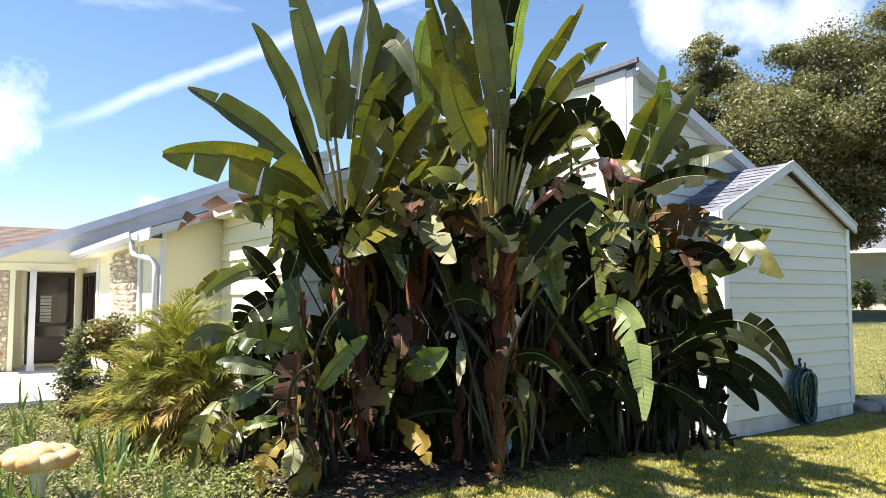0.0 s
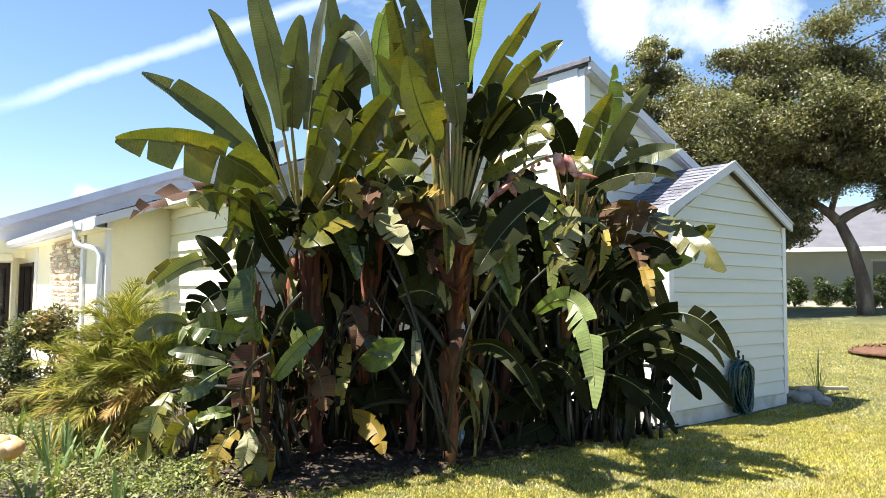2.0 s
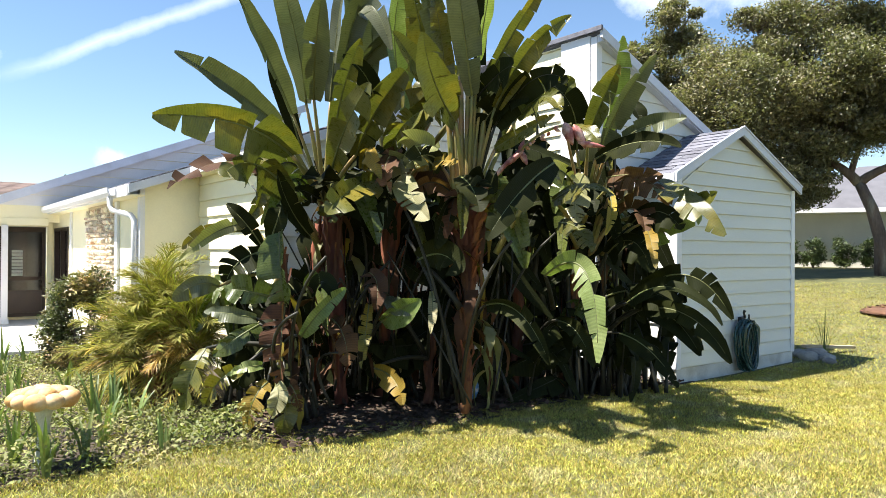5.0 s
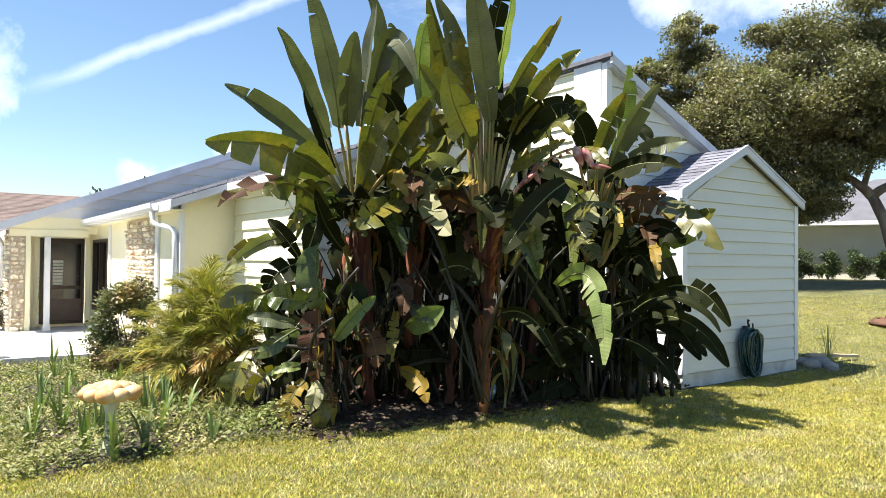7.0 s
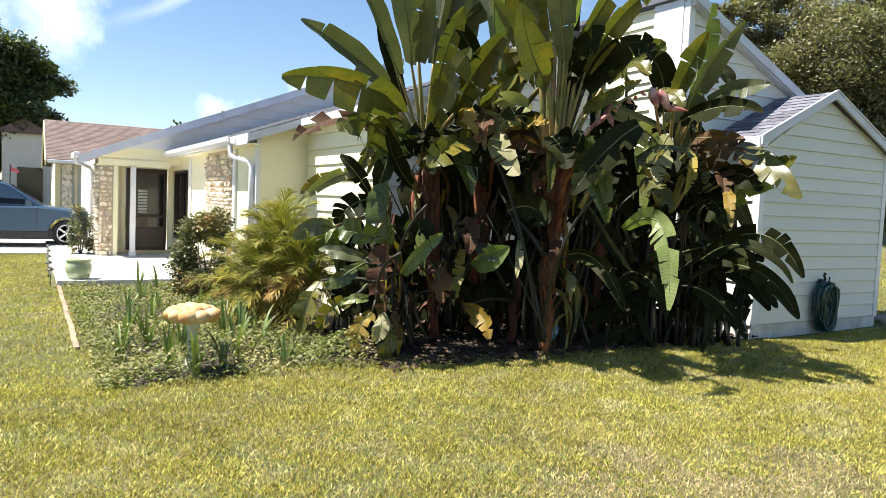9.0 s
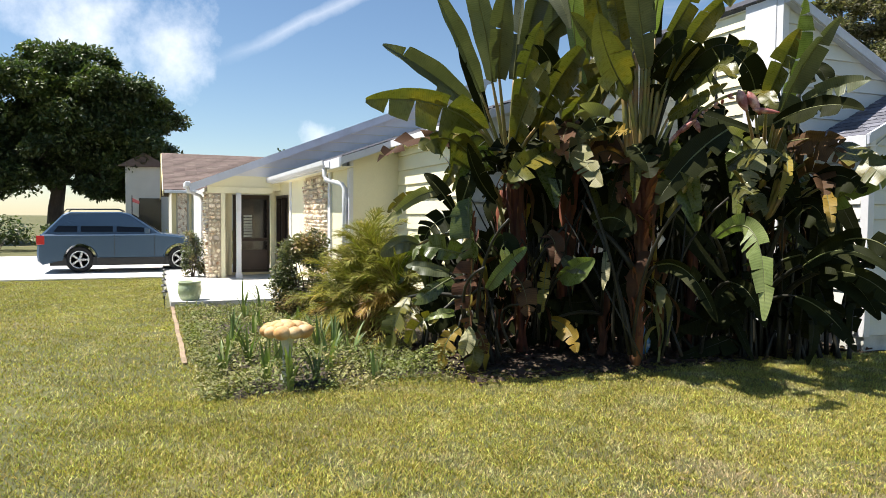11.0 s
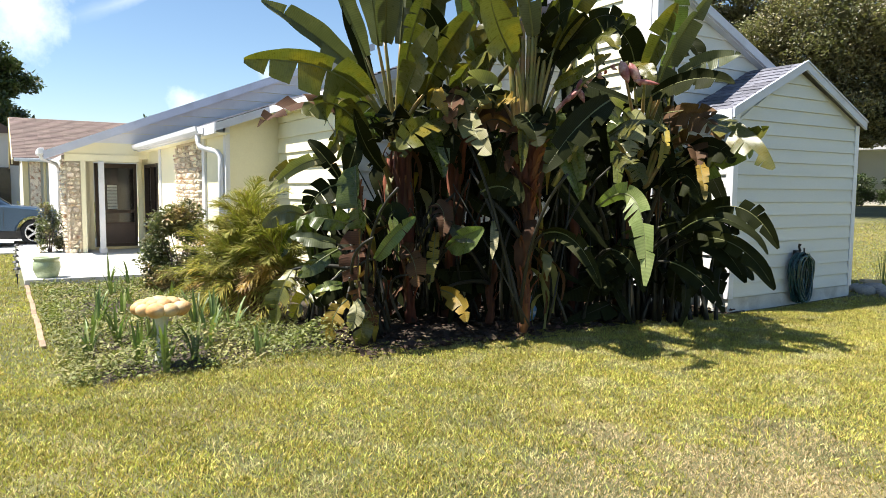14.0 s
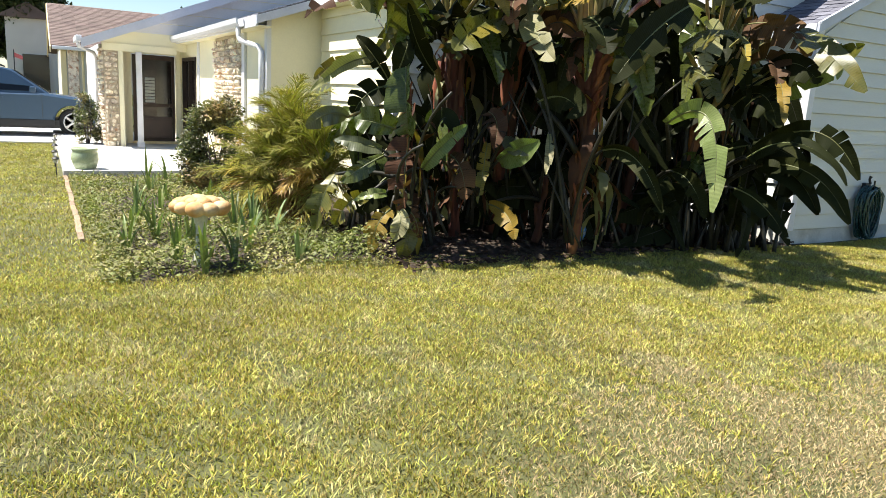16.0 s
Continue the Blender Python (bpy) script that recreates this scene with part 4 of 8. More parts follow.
leaf(banana_plant_a, (-1.34, -4.34, 2.14), (-1.48, -4.41, 3.35), (-1.37, -4.62, 3.86), (-1.34, -4.85, 4.36), 0.22, "g", 20, 0.12, 0.2)
leaf(banana_plant_a, (-1.34, -4.34, 2.14), (-1.15, -4.96, 2.94), (-0.94, -5.54, 3.21), (-0.77, -6.08, 3.39), 0.29, "g", 10, 0.24, 0.2)
leaf(banana_plant_a, (-1.34, -4.34, 2.14), (-0.98, -4.89, 2.62), (-0.70, -5.54, 2.82), (-0.68, -6.28, 2.81), 0.53, "o", -25, 0.38, 0.35)
leaf(banana_plant_a, (-1.30, -4.45, 1.85), (-1.09, -5.03, 2.41), (-0.88, -5.61, 2.49), (-0.72, -6.14, 2.20), 0.26, "b", 25, 0.5, 0.5)
leaf(banana_plant_a, (-1.30, -4.45, 1.78), (-0.99, -4.89, 2.25), (-0.81, -5.34, 2.49), (-0.65, -5.70, 2.34), 0.44, "o", -20, 0.38, 0.6)
leaf(banana_plant_a, (-1.28, -4.42, 1.59), (-1.07, -4.64, 1.84), (-0.81, -4.98, 2.10), (-0.55, -5.23, 2.42), 0.22, "d", 40, 0.14, 0.2)
leaf(banana_plant_a, (-1.34, -4.34, 2.14), (-1.41, -4.14, 3.37), (-0.99, -4.10, 4.26), (-0.52, -4.03, 3.71), 0.38, "g", 20, 0.12, 0.3)
leaf(banana_plant_a, (-1.34, -4.34, 2.14), (-1.46, -4.05, 3.77), (-1.25, -4.11, 4.39), (-1.13, -4.40, 4.89), 0.26, "g", 25, 0.12, 0.2)
leaf(banana_plant_a, (-1.34, -4.34, 2.14), (-1.00, -4.41, 2.89), (-0.67, -4.48, 3.31), (-0.35, -4.48, 3.70), 0.26, "o", 20, 0.38, 0.2)
leaf(banana_plant_a, (-1.34, -4.34, 2.14), (-0.93, -4.47, 2.53), (-0.48, -4.55, 2.91), (-0.14, -4.51, 3.24), 0.37, "o", -10, 0.38, 0.3)
leaf(banana_plant_a, (-1.34, -4.34, 2.14), (-0.87, -4.23, 2.67), (-0.49, -4.21, 3.09), (-0.08, -4.09, 3.47), 0.36, "o", 20, 0.38, 0.3)
leaf(banana_plant_a, (-1.34, -4.34, 2.14), (-1.42, -3.83, 3.79), (-0.99, -3.74, 3.99), (-0.57, -3.59, 4.05), 0.28, "g", 30, 0.12, 0.3)
leaf(banana_plant_a, (-1.34, -4.34, 2.14), (-1.25, -4.23, 2.51), (-0.88, -4.07, 2.75), (-0.53, -4.00, 2.53), 0.30, "d", 0, 0.24, 0.5)
leaf(banana_plant_a, (-1.34, -4.34, 2.14), (-1.84, -4.37, 2.82), (-1.77, -4.64, 3.47), (-1.70, -4.82, 3.77), 0.21, "d", 10, 0.12, 0.3)

banana_plant_b = thing("banana_plant", "banana plant with ragged olive leaves and dark red trunk", "plant", group="broad-leaved clump against the house")
trunk(banana_plant_b, (-1.25, -3.64, 0.08), (-1.16, -3.59, 2.24), 0.1, 0.13, 3, 30)
trunk(banana_plant_b, (-1.39, -3.14, 0.03), (-1.36, -3.16, 2.01), 0.07, 0.09, 4, 18)
leaf(banana_plant_b, (-1.14, -3.55, 2.20), (-0.88, -3.57, 3.06), (-0.71, -3.87, 3.91), (-0.42, -3.90, 4.49), 0.26, "p", 40, 0.12, 0.2)
leaf(banana_plant_b, (-1.14, -3.55, 2.20), (-0.59, -3.49, 3.06), (-0.30, -3.80, 3.77), (-0.11, -4.17, 4.47), 0.28, "o", -30, 0.38, 0.2)
leaf(banana_plant_b, (-1.14, -3.55, 2.20), (-0.32, -3.46, 2.96), (-0.02, -3.75, 3.59), (0.11, -4.02, 4.26), 0.26, "o", 20, 0.38, 0.3)
leaf(banana_plant_b, (-1.14, -3.55, 2.20), (-0.15, -3.57, 2.99), (0.04, -4.00, 3.31), (0.07, -4.40, 3.68), 0.47, "o", 10, 0.38, 0.3)
leaf(banana_plant_b, (-1.14, -3.55, 2.20), (-0.67, -3.94, 2.74), (-0.23, -4.02, 2.96), (0.13, -3.96, 3.05), 0.28, "o", 10, 0.45, 0.5)
leaf(banana_plant_b, (-0.92, -3.77, 2.25), (-0.67, -4.11, 2.40), (-0.39, -4.57, 2.26), (-0.21, -4.91, 2.02), 0.35, "o", -10, 0.38, 0.5)
leaf(banana_plant_b, (-0.82, -3.80, 2.24), (-0.46, -3.99, 2.64), (-0.06, -4.11, 2.24), (0.33, -4.16, 1.97), 0.28, "w", 10, 0.45, 0.3)
leaf(banana_plant_b, (-1.14, -3.55, 2.20), (-0.55, -3.94, 2.54), (-0.11, -4.02, 2.70), (0.22, -3.98, 2.64), 0.30, "w", 0, 0.5, 0.6)
leaf(banana_plant_b, (-1.14, -3.55, 2.20), (-0.61, -3.87, 2.74), (-0.36, -4.19, 2.53), (-0.13, -4.29, 2.24), 0.28, "b", 10, 0.4, 0.6)
leaf(banana_plant_b, (-1.14, -3.55, 2.20), (-0.84, -4.17, 2.54), (-0.46, -4.33, 2.65), (-0.17, -4.36, 2.36), 0.20, "y", 10, 0.3, 0.4)
leaf(banana_plant_b, (-1.14, -3.55, 2.20), (-0.78, -3.59, 2.91), (-0.42, -3.62, 3.31), (-0.04, -3.52, 3.51), 0.34, "o", 0, 0.38, 0.4)
leaf(banana_plant_b, (-1.14, -3.55, 2.20), (-1.10, -3.86, 3.12), (-0.88, -4.08, 3.46), (-0.81, -4.42, 3.65), 0.26, "d", 0, 0.12, 0.4)
leaf(banana_plant_b, (-1.14, -3.55, 2.20), (-0.89, -3.92, 3.02), (-0.46, -4.01, 3.24), (-0.06, -3.88, 3.28), 0.28, "o", 20, 0.38, 0.4)
leaf(banana_plant_b, (-1.14, -3.55, 2.20), (-1.15, -3.43, 3.52), (-0.83, -3.53, 3.99), (-0.48, -3.47, 4.18), 0.30, "g", 20, 0.12, 0.3)
leaf(banana_plant_b, (-1.14, -3.55, 2.20), (-1.47, -3.71, 3.40), (-1.28, -3.80, 4.11), (-1.12, -4.02, 4.50), 0.28, "g", -20, 0.12, 0.3)
leaf(banana_plant_b, (-1.14, -3.55, 2.20), (-0.34, -3.82, 2.53), (0.12, -3.86, 2.55), (0.40, -3.90, 2.49), 0.20, "y", 0, 0.5, 0.5)

banana_plant_c = thing("banana_plant", "banana plant with a fan of stalks and orange fibrous trunk", "plant", group="broad-leaved clump against the house")
trunk(banana_plant_c, (-0.05, -3.43, 0.07), (-0.06, -3.39, 1.48), 0.065, 0.085, 5, 24)
trunk(banana_plant_c, (-0.06, -3.39, 1.36), (-0.06, -3.41, 2.13), 0.09, 0.18, 6, 40)
stalk(banana_plant_c, ((-0.07, -3.51, 1.91), (-0.04, -3.57, 2.64), (-0.04, -3.61, 3.44)), 0.036)
stalk(banana_plant_c, ((-0.05, -3.48, 1.91), (-0.01, -3.53, 2.64), (-0.00, -3.55, 3.38)), 0.036)
stalk(banana_plant_c, ((-0.03, -3.45, 1.91), (0.03, -3.49, 2.64), (0.04, -3.49, 3.32)), 0.036)
stalk(banana_plant_c, ((0.00, -3.41, 1.91), (0.07, -3.43, 2.64), (0.10, -3.41, 3.41)), 0.036)
stalk(banana_plant_c, ((-0.09, -3.53, 1.91), (-0.07, -3.61, 2.64), (-0.09, -3.67, 3.28)), 0.036)
stalk(banana_plant_c, ((0.02, -3.38, 1.91), (0.10, -3.38, 2.64), (0.15, -3.34, 3.19)), 0.036)
leaf(banana_plant_c, (-0.06, -3.41, 1.97), (0.21, -3.58, 3.18), (0.40, -3.86, 3.84), (0.54, -4.11, 4.51), 0.36, "g", -15, 0.12, 0.2)
leaf(banana_plant_c, (-0.06, -3.41, 1.97), (0.25, -3.54, 3.51), (0.61, -3.74, 3.92), (0.87, -3.82, 4.39), 0.22, "p", 50, 0.12, 0.1)
leaf(banana_plant_c, (-0.06, -3.41, 1.97), (0.19, -3.44, 3.27), (0.61, -3.39, 3.76), (0.98, -3.32, 4.15), 0.21, "o", 30, 0.38, 0.3)
leaf(banana_plant_c, (-0.06, -3.41, 1.97), (0.34, -3.40, 3.07), (0.76, -3.34, 3.56), (1.16, -3.23, 3.78), 0.24, "o", 15, 0.38, 0.3)
leaf(banana_plant_c, (-0.06, -3.41, 1.97), (0.26, -3.33, 2.92), (0.70, -3.26, 3.29), (1.07, -3.17, 3.23), 0.32, "d", 20, 0.24, 0.4, STEM_SHADE)
leaf(banana_plant_c, (-0.06, -3.41, 1.97), (-0.12, -3.21, 3.60), (0.02, -3.37, 4.27), (0.32, -3.40, 4.66), 0.26, "d", 10, 0.12, 0.2)
leaf(banana_plant_c, (-0.06, -3.41, 1.97), (0.20, -3.77, 2.91), (0.41, -4.17, 3.19), (0.56, -4.41, 3.55), 0.38, "o", 15, 0.38, 0.3)
leaf(banana_plant_c, (-0.06, -3.41, 1.97), (-0.07, -3.65, 3.31), (0.00, -3.90, 3.93), (0.09, -4.22, 4.42), 0.26, "g", 20, 0.12, 0.3)
leaf(banana_plant_c, (-0.06, -3.41, 1.97), (0.07, -3.45, 3.16), (0.42, -3.47, 3.34), (0.71, -3.50, 3.40), 0.28, "d", 0, 0.24, 0.3, STEM_SHADE)
leaf(banana_plant_c, (0.18, -3.24, 1.67), (0.67, -2.93, 2.55), (0.84, -3.54, 2.22), (0.93, -4.00, 1.79), 0.33, "d", -10, 0.24, 0.3)
leaf(banana_plant_c, (-0.06, -3.41, 1.97), (0.22, -3.73, 2.40), (0.59, -3.88, 2.25), (0.82, -3.99, 2.03), 0.30, "d", 0, 0.24, 0.2)
leaf(banana_plant_c, (-0.06, -3.38, 0.86), (0.29, -3.45, 1.18), (0.76, -3.45, 1.13), (1.09, -3.40, 0.70), 0.24, "d", 20, 0.14, 0.3)
leaf(banana_plant_c, (-0.06, -3.41, 1.97), (0.26, -3.33, 2.69), (0.63, -3.34, 2.80), (0.99, -3.26, 2.93), 0.18, "o", 0, 0.38, 0.5)
leaf(banana_plant_c, (-0.06, -3.41, 1.97), (0.17, -2.96, 3.05), (0.55, -2.95, 3.21), (0.81, -3.00, 3.02), 0.28, "o", 0, 0.38, 0.5)
leaf(banana_plant_c, (-0.06, -3.41, 1.97), (-0.12, -3.68, 2.52), (0.04, -3.98, 2.60), (0.12, -4.29, 2.46), 0.30, "d", 0, 0.24, 0.5)
leaf(banana_plant_c, (-0.06, -3.41, 1.97), (0.02, -3.32, 2.72), (0.25, -3.36, 3.06), (0.64, -3.24, 3.13), 0.34, "d", 0, 0.24, 0.4)
leaf(banana_plant_c, (-0.03, -3.51, 1.12), (-0.34, -3.82, 1.60), (0.03, -3.79, 1.66), (0.33, -3.80, 1.49), 0.35, "d", 0, 0.24, 0.4)

banana_plant_d = thing("banana_plant", "leaning banana plant with pale upright leaves beside the shingled wing", "plant", group="broad-leaved clump against the house")
trunk(banana_plant_d, (-0.30, -1.79, 0.13), (-0.14, -1.63, 1.88), 0.07, 0.09, 7, 18)
trunk(banana_plant_d, (-0.53, -2.29, 0.13), (-0.49, -2.29, 1.67), 0.06, 0.08, 8, 16)
leaf(banana_plant_d, (-0.06, -1.69, 2.02), (0.36, -1.83, 2.91), (0.61, -2.01, 3.41), (0.84, -2.14, 3.88), 0.30, "p", 30, 0.24, 0.1)
leaf(banana_plant_d, (-0.06, -1.69, 2.02), (0.39, -2.13, 2.92), (0.68, -2.25, 3.23), (0.95, -2.31, 3.54), 0.28, "o", -20, 0.24, 0.1)
leaf(banana_plant_d, (-0.06, -1.69, 2.02), (0.45, -2.03, 2.72), (0.81, -2.07, 3.25), (1.16, -2.01, 3.64), 0.28, "g", 25, 0.24, 0.1)
leaf(banana_plant_d, (-0.06, -1.69, 2.02), (0.58, -2.02, 2.78), (1.06, -2.05, 2.94), (1.51, -2.02, 2.97), 0.24, "g", 0, 0.45, 0.3)
leaf(banana_plant_d, (-0.06, -1.69, 2.02), (0.50, -2.14, 2.67), (1.02, -2.10, 2.79), (1.48, -2.06, 2.69), 0.26, "d", -10, 0.24, 0.5)
leaf(banana_plant_d, (0.34, -1.66, 2.15), (0.93, -1.70, 2.44), (1.41, -1.89, 2.20), (1.83, -1.88, 1.85), 0.32, "o", 0, 0.4, 0.2)
leaf(banana_plant_d, (0.34, -1.65, 2.01), (1.10, -1.45, 2.12), (1.43, -1.68, 2.20), (1.68, -1.77, 2.27), 0.20, "o", 0, 0.14, 0.2)
leaf(banana_plant_d, (0.26, -1.76, 1.68), (0.80, -1.72, 1.78), (1.23, -1.78, 1.99), (1.47, -1.70, 2.03), 0.26, "p", 20, 0.24, 0.4)
leaf(banana_plant_d, (0.19, -1.68, 1.67), (0.65, -1.73, 2.00), (1.06, -1.85, 2.11), (1.36, -1.86, 1.92), 0.32, "d", 0, 0.24, 0.5)
leaf(banana_plant_d, (0.10, -1.98, 1.88), (0.31, -2.57, 2.22), (0.76, -2.62, 2.33), (1.16, -2.67, 2.21), 0.30, "o", -30, 0.24, 0.7)
leaf(banana_plant_d, (0.21, -2.00, 2.01), (0.71, -2.18, 2.34), (0.99, -2.47, 2.09), (1.12, -2.71, 1.85), 0.13, "y", 10, 0.5, 0.2)
leaf(banana_plant_d, (0.40, -1.73, 1.74), (0.92, -1.87, 1.99), (1.21, -2.15, 1.80), (1.39, -2.32, 1.54), 0.13, "y", 10, 0.3, 0.2)
leaf(banana_plant_d, (0.17, -2.05, 1.74), (0.34, -2.51, 1.99), (0.73, -2.65, 1.92), (0.97, -2.74, 1.68), 0.26, "o", 0, 0.4, 0.5)
leaf(banana_plant_d, (-0.06, -1.69, 2.02), (0.21, -2.19, 2.46), (0.31, -2.57, 2.56), (0.38, -2.90, 2.41), 0.30, "w", 0, 0.5, 0.5)
leaf(banana_plant_d, (-0.06, -1.69, 2.02), (0.29, -2.09, 2.53), (0.51, -2.46, 2.24), (0.69, -2.62, 1.98), 0.30, "w", 0, 0.5, 0.4)
leaf(banana_plant_d, (-0.06, -1.69, 2.02), (0.04, -1.92, 2.83), (0.15, -2.13, 3.27), (0.17, -2.53, 3.48), 0.30, "d", 0, 0.24, 0.4)
leaf(banana_plant_d, (0.18, -1.86, 1.61), (0.48, -1.82, 2.40), (0.93, -1.88, 2.43), (1.23, -1.88, 2.17), 0.30, "b", 0, 0.5, 0.7)
leaf(banana_plant_d, (0.18, -1.86, 1.61), (0.37, -1.79, 2.51), (0.72, -1.82, 2.51), (1.13, -1.85, 2.45), 0.28, "b", 0, 0.5, 0.7)
leaf(banana_plant_d, (0.18, -1.86, 1.61), (0.45, -1.68, 2.14), (0.82, -1.84, 2.12), (1.08, -2.07, 1.86), 0.30, "b", 0, 0.5, 0.6)
leaf(banana_plant_d, (-0.06, -1.69, 2.02), (0.11, -2.18, 3.01), (0.50, -2.32, 2.98), (0.76, -2.38, 2.78), 0.22, "o", 0, 0.3, 0.5)
leaf(banana_plant_d, (0.15, -2.40, 1.09), (0.83, -3.21, 1.47), (1.38, -3.28, 1.53), (1.60, -3.37, 0.78), 0.30, "p", 30, 0.55, 0.12)
leaf(banana_plant_d, (0.10, -1.77, 0.79), (0.77, -1.92, 1.20), (1.40, -1.87, 1.48), (1.81, -1.72, 1.07), 0.30, "d", 25, 0.5, 0.2)
leaf(banana_plant_d, (0.10, -1.77, 0.79), (0.82, -2.02, 1.17), (1.39, -2.05, 1.36), (1.81, -1.89, 1.02), 0.26, "d", -20, 0.24, 0.4)
leaf(banana_plant_d, (0.18, -1.66, 0.72), (0.93, -1.87, 1.12), (1.49, -1.90, 1.07), (1.85, -1.81, 0.67), 0.24, "d", 0, 0.15, 0.3)
leaf(banana_plant_d, (0.18, -1.66, 0.72), (0.82, -1.84, 1.11), (1.26, -1.88, 1.05), (1.57, -1.87, 0.71), 0.26, "d", 15, 0.24, 0.3)
leaf(banana_plant_d, (0.10, -1.77, 0.79), (0.62, -1.79, 1.35), (0.83, -1.97, 1.27), (0.97, -2.04, 1.13), 0.22, "d", 0, 0.2, 0.3)
leaf(banana_plant_d, (0.10, -1.78, 1.06), (0.38, -1.80, 1.68), (0.72, -1.81, 1.81), (0.99, -1.85, 1.49), 0.40, "d", 0, 0.24, 0.5)
leaf(banana_plant_d, (0.06, -1.83, 0.79), (0.44, -1.87, 1.22), (0.92, -1.86, 1.30), (1.29, -1.76, 1.14), 0.35, "d", 0, 0.24, 0.5)
leaf(banana_plant_d, (0.06, -1.83, 0.65), (0.58, -1.83, 0.83), (0.95, -1.80, 0.68), (1.26, -1.77, 0.35), 0.22, "d", 0, 0.2, 0.3)
leaf(banana_plant_d, (-0.22, -2.22, 0.78), (0.20, -2.36, 0.96), (0.51, -2.41, 0.86), (0.77, -2.46, 0.55), 0.24, "d", 0, 0.14, 0.3)

banana_plant_e = thing("banana_plant", "low banana sucker with drooping split and browning leaves", "plant", group="broad-leaved clump against the house")
trunk(banana_plant_e, (-0.92, -4.90, 0.17), (-0.87, -5.05, 1.65), 0.06, 0.07, 9, 12)
leaf(banana_plant_e, (-0.87, -5.02, 1.47), (-1.24, -5.19, 1.93), (-1.29, -5.49, 1.88), (-1.5, -5.81, 1.58), 0.17, "w", 0, 0.12, 0.2)
leaf(banana_plant_e, (-0.87, -5.02, 1.47), (-1.31, -5.22, 1.9), (-1.38, -5.56, 1.87), (-1.55, -5.77, 1.7), 0.16, "o", 10, 0.3, 0.2)
leaf(banana_plant_e, (-0.87, -5.02, 1.47), (-1.09, -5.15, 1.74), (-1.07, -5.32, 1.95), (-1.21, -5.45, 2.13), 0.18, "d", 10, 0.1, 0.1)
leaf(banana_plant_e, (-0.87, -5.02, 1.47), (-0.95, -5.11, 1.8), (-0.83, -5.1, 1.98), (-0.86, -5.05, 2.12), 0.22, "d", 0, 0.1, 0.1)
leaf(banana_plant_e, (-0.87, -5.02, 1.47), (-0.77, -5.1, 1.86), (-0.64, -5.15, 1.51), (-0.64, -5.1, 1.17), 0.36, "m", 25, 0.24, 0.1)
leaf(banana_plant_e, (-0.87, -5.02, 1.47), (-0.69, -5.24, 1.27), (-0.7, -5.45, 1.32), (-0.83, -5.6, 1.34), 0.30, "m", 0, 0.2, 0.2)
leaf(banana_plant_e, (-0.87, -5.02, 1.47), (-1.07, -5.13, 1.68), (-1.08, -5.37, 1.58), (-1.17, -5.47, 1.38), 0.38, "d", 0, 0.2, 0.4)
leaf(banana_plant_e, (-0.87, -5.02, 1.47), (-1.17, -5.54, 1.34), (-1.16, -5.74, 1.37), (-1.31, -5.92, 1.22), 0.22, "g", 0, 0.1, 0.4)
leaf(banana_plant_e, (-0.86, -5.05, 0.75), (-0.88, -5.28, 1.05), (-0.92, -5.55, 1.11), (-1.06, -5.71, 1.12), 0.15, "g", 20, 0.1, 0.4)
leaf(banana_plant_e, (-0.86, -5.05, 0.75), (-0.91, -5.24, 0.99), (-0.9, -5.46, 0.88), (-1.04, -5.63, 0.72), 0.21, "m", 0, 0.3, 0.4)
leaf(banana_plant_e, (-0.86, -5.05, 0.75), (-0.57, -4.97, 0.89), (-0.39, -4.86, 1.14), (-0.32, -4.64, 1.34), 0.19, "p", 20, 0.1, 0.1)
leaf(banana_plant_e, (-0.86, -5.05, 0.75), (-0.57, -5.14, 1.19), (-0.46, -5.22, 0.85), (-0.48, -5.21, 0.48), 0.34, "b", 30, 0.62, 0.1)
leaf(banana_plant_e, (-0.86, -5.05, 0.75), (-1.14, -5.66, 0.77), (-1.09, -5.81, 0.53), (-1.14, -5.86, 0.22), 0.27, "o", 15, 0.55, 0.2)
leaf(banana_plant_e, (-0.86, -5.05, 0.75), (-0.87, -5.42, 0.59), (-0.86, -5.63, 0.51), (-0.95, -5.73, 0.29), 0.24, "o", 0, 0.4, 0.3)
leaf(banana_plant_e, (-0.86, -5.05, 0.75), (-0.73, -5.28, 0.63), (-0.7, -5.45, 0.63), (-0.82, -5.58, 0.56), 0.12, "p", 10, 0.1, 0.1)
leaf(banana_plant_e, (-0.86, -5.05, 0.75), (-0.65, -5.26, 0.49), (-0.6, -5.42, 0.34), (-0.65, -5.46, 0.06), 0.24, "y", 10, 0.6, 0.1)
# the pale tone of this blade is a painted white reflection
leaf(banana_plant_e, (-0.86, -5.05, 0.75), (-0.52, -5.24, 0.49), (-0.4, -5.27, 0.4), (-0.46, -5.31, 0.22), 0.19, "w", 0, 0.1, 0.1)
leaf(banana_plant_e, (-0.86, -5.05, 0.75), (-0.56, -5.17, 0.46), (-0.43, -5.19, 0.27), (-0.47, -5.22, 0.02), 0.24, "o", 0, 0.3, 0.2)
leaf(banana_plant_e, (-0.86, -5.05, 0.75), (-0.5, -5.15, 0.5), (-0.36, -5.13, 0.43), (-0.36, -5.08, 0.25), 0.15, "b", 0, 0.6, 0.2)
leaf(banana_plant_e, (-0.86, -5.05, 0.75), (-1.1, -5.05, 1.1), (-1.06, -5.24, 0.92), (-1.13, -5.31, 0.67), 0.31, "d", 0, 0.2, 0.4)
leaf(banana_plant_e, (-0.86, -5.05, 0.75), (-1.08, -5.06, 0.79), (-1.06, -5.27, 0.62), (-1.15, -5.37, 0.36), 0.31, "d", 0, 0.2, 0.4)
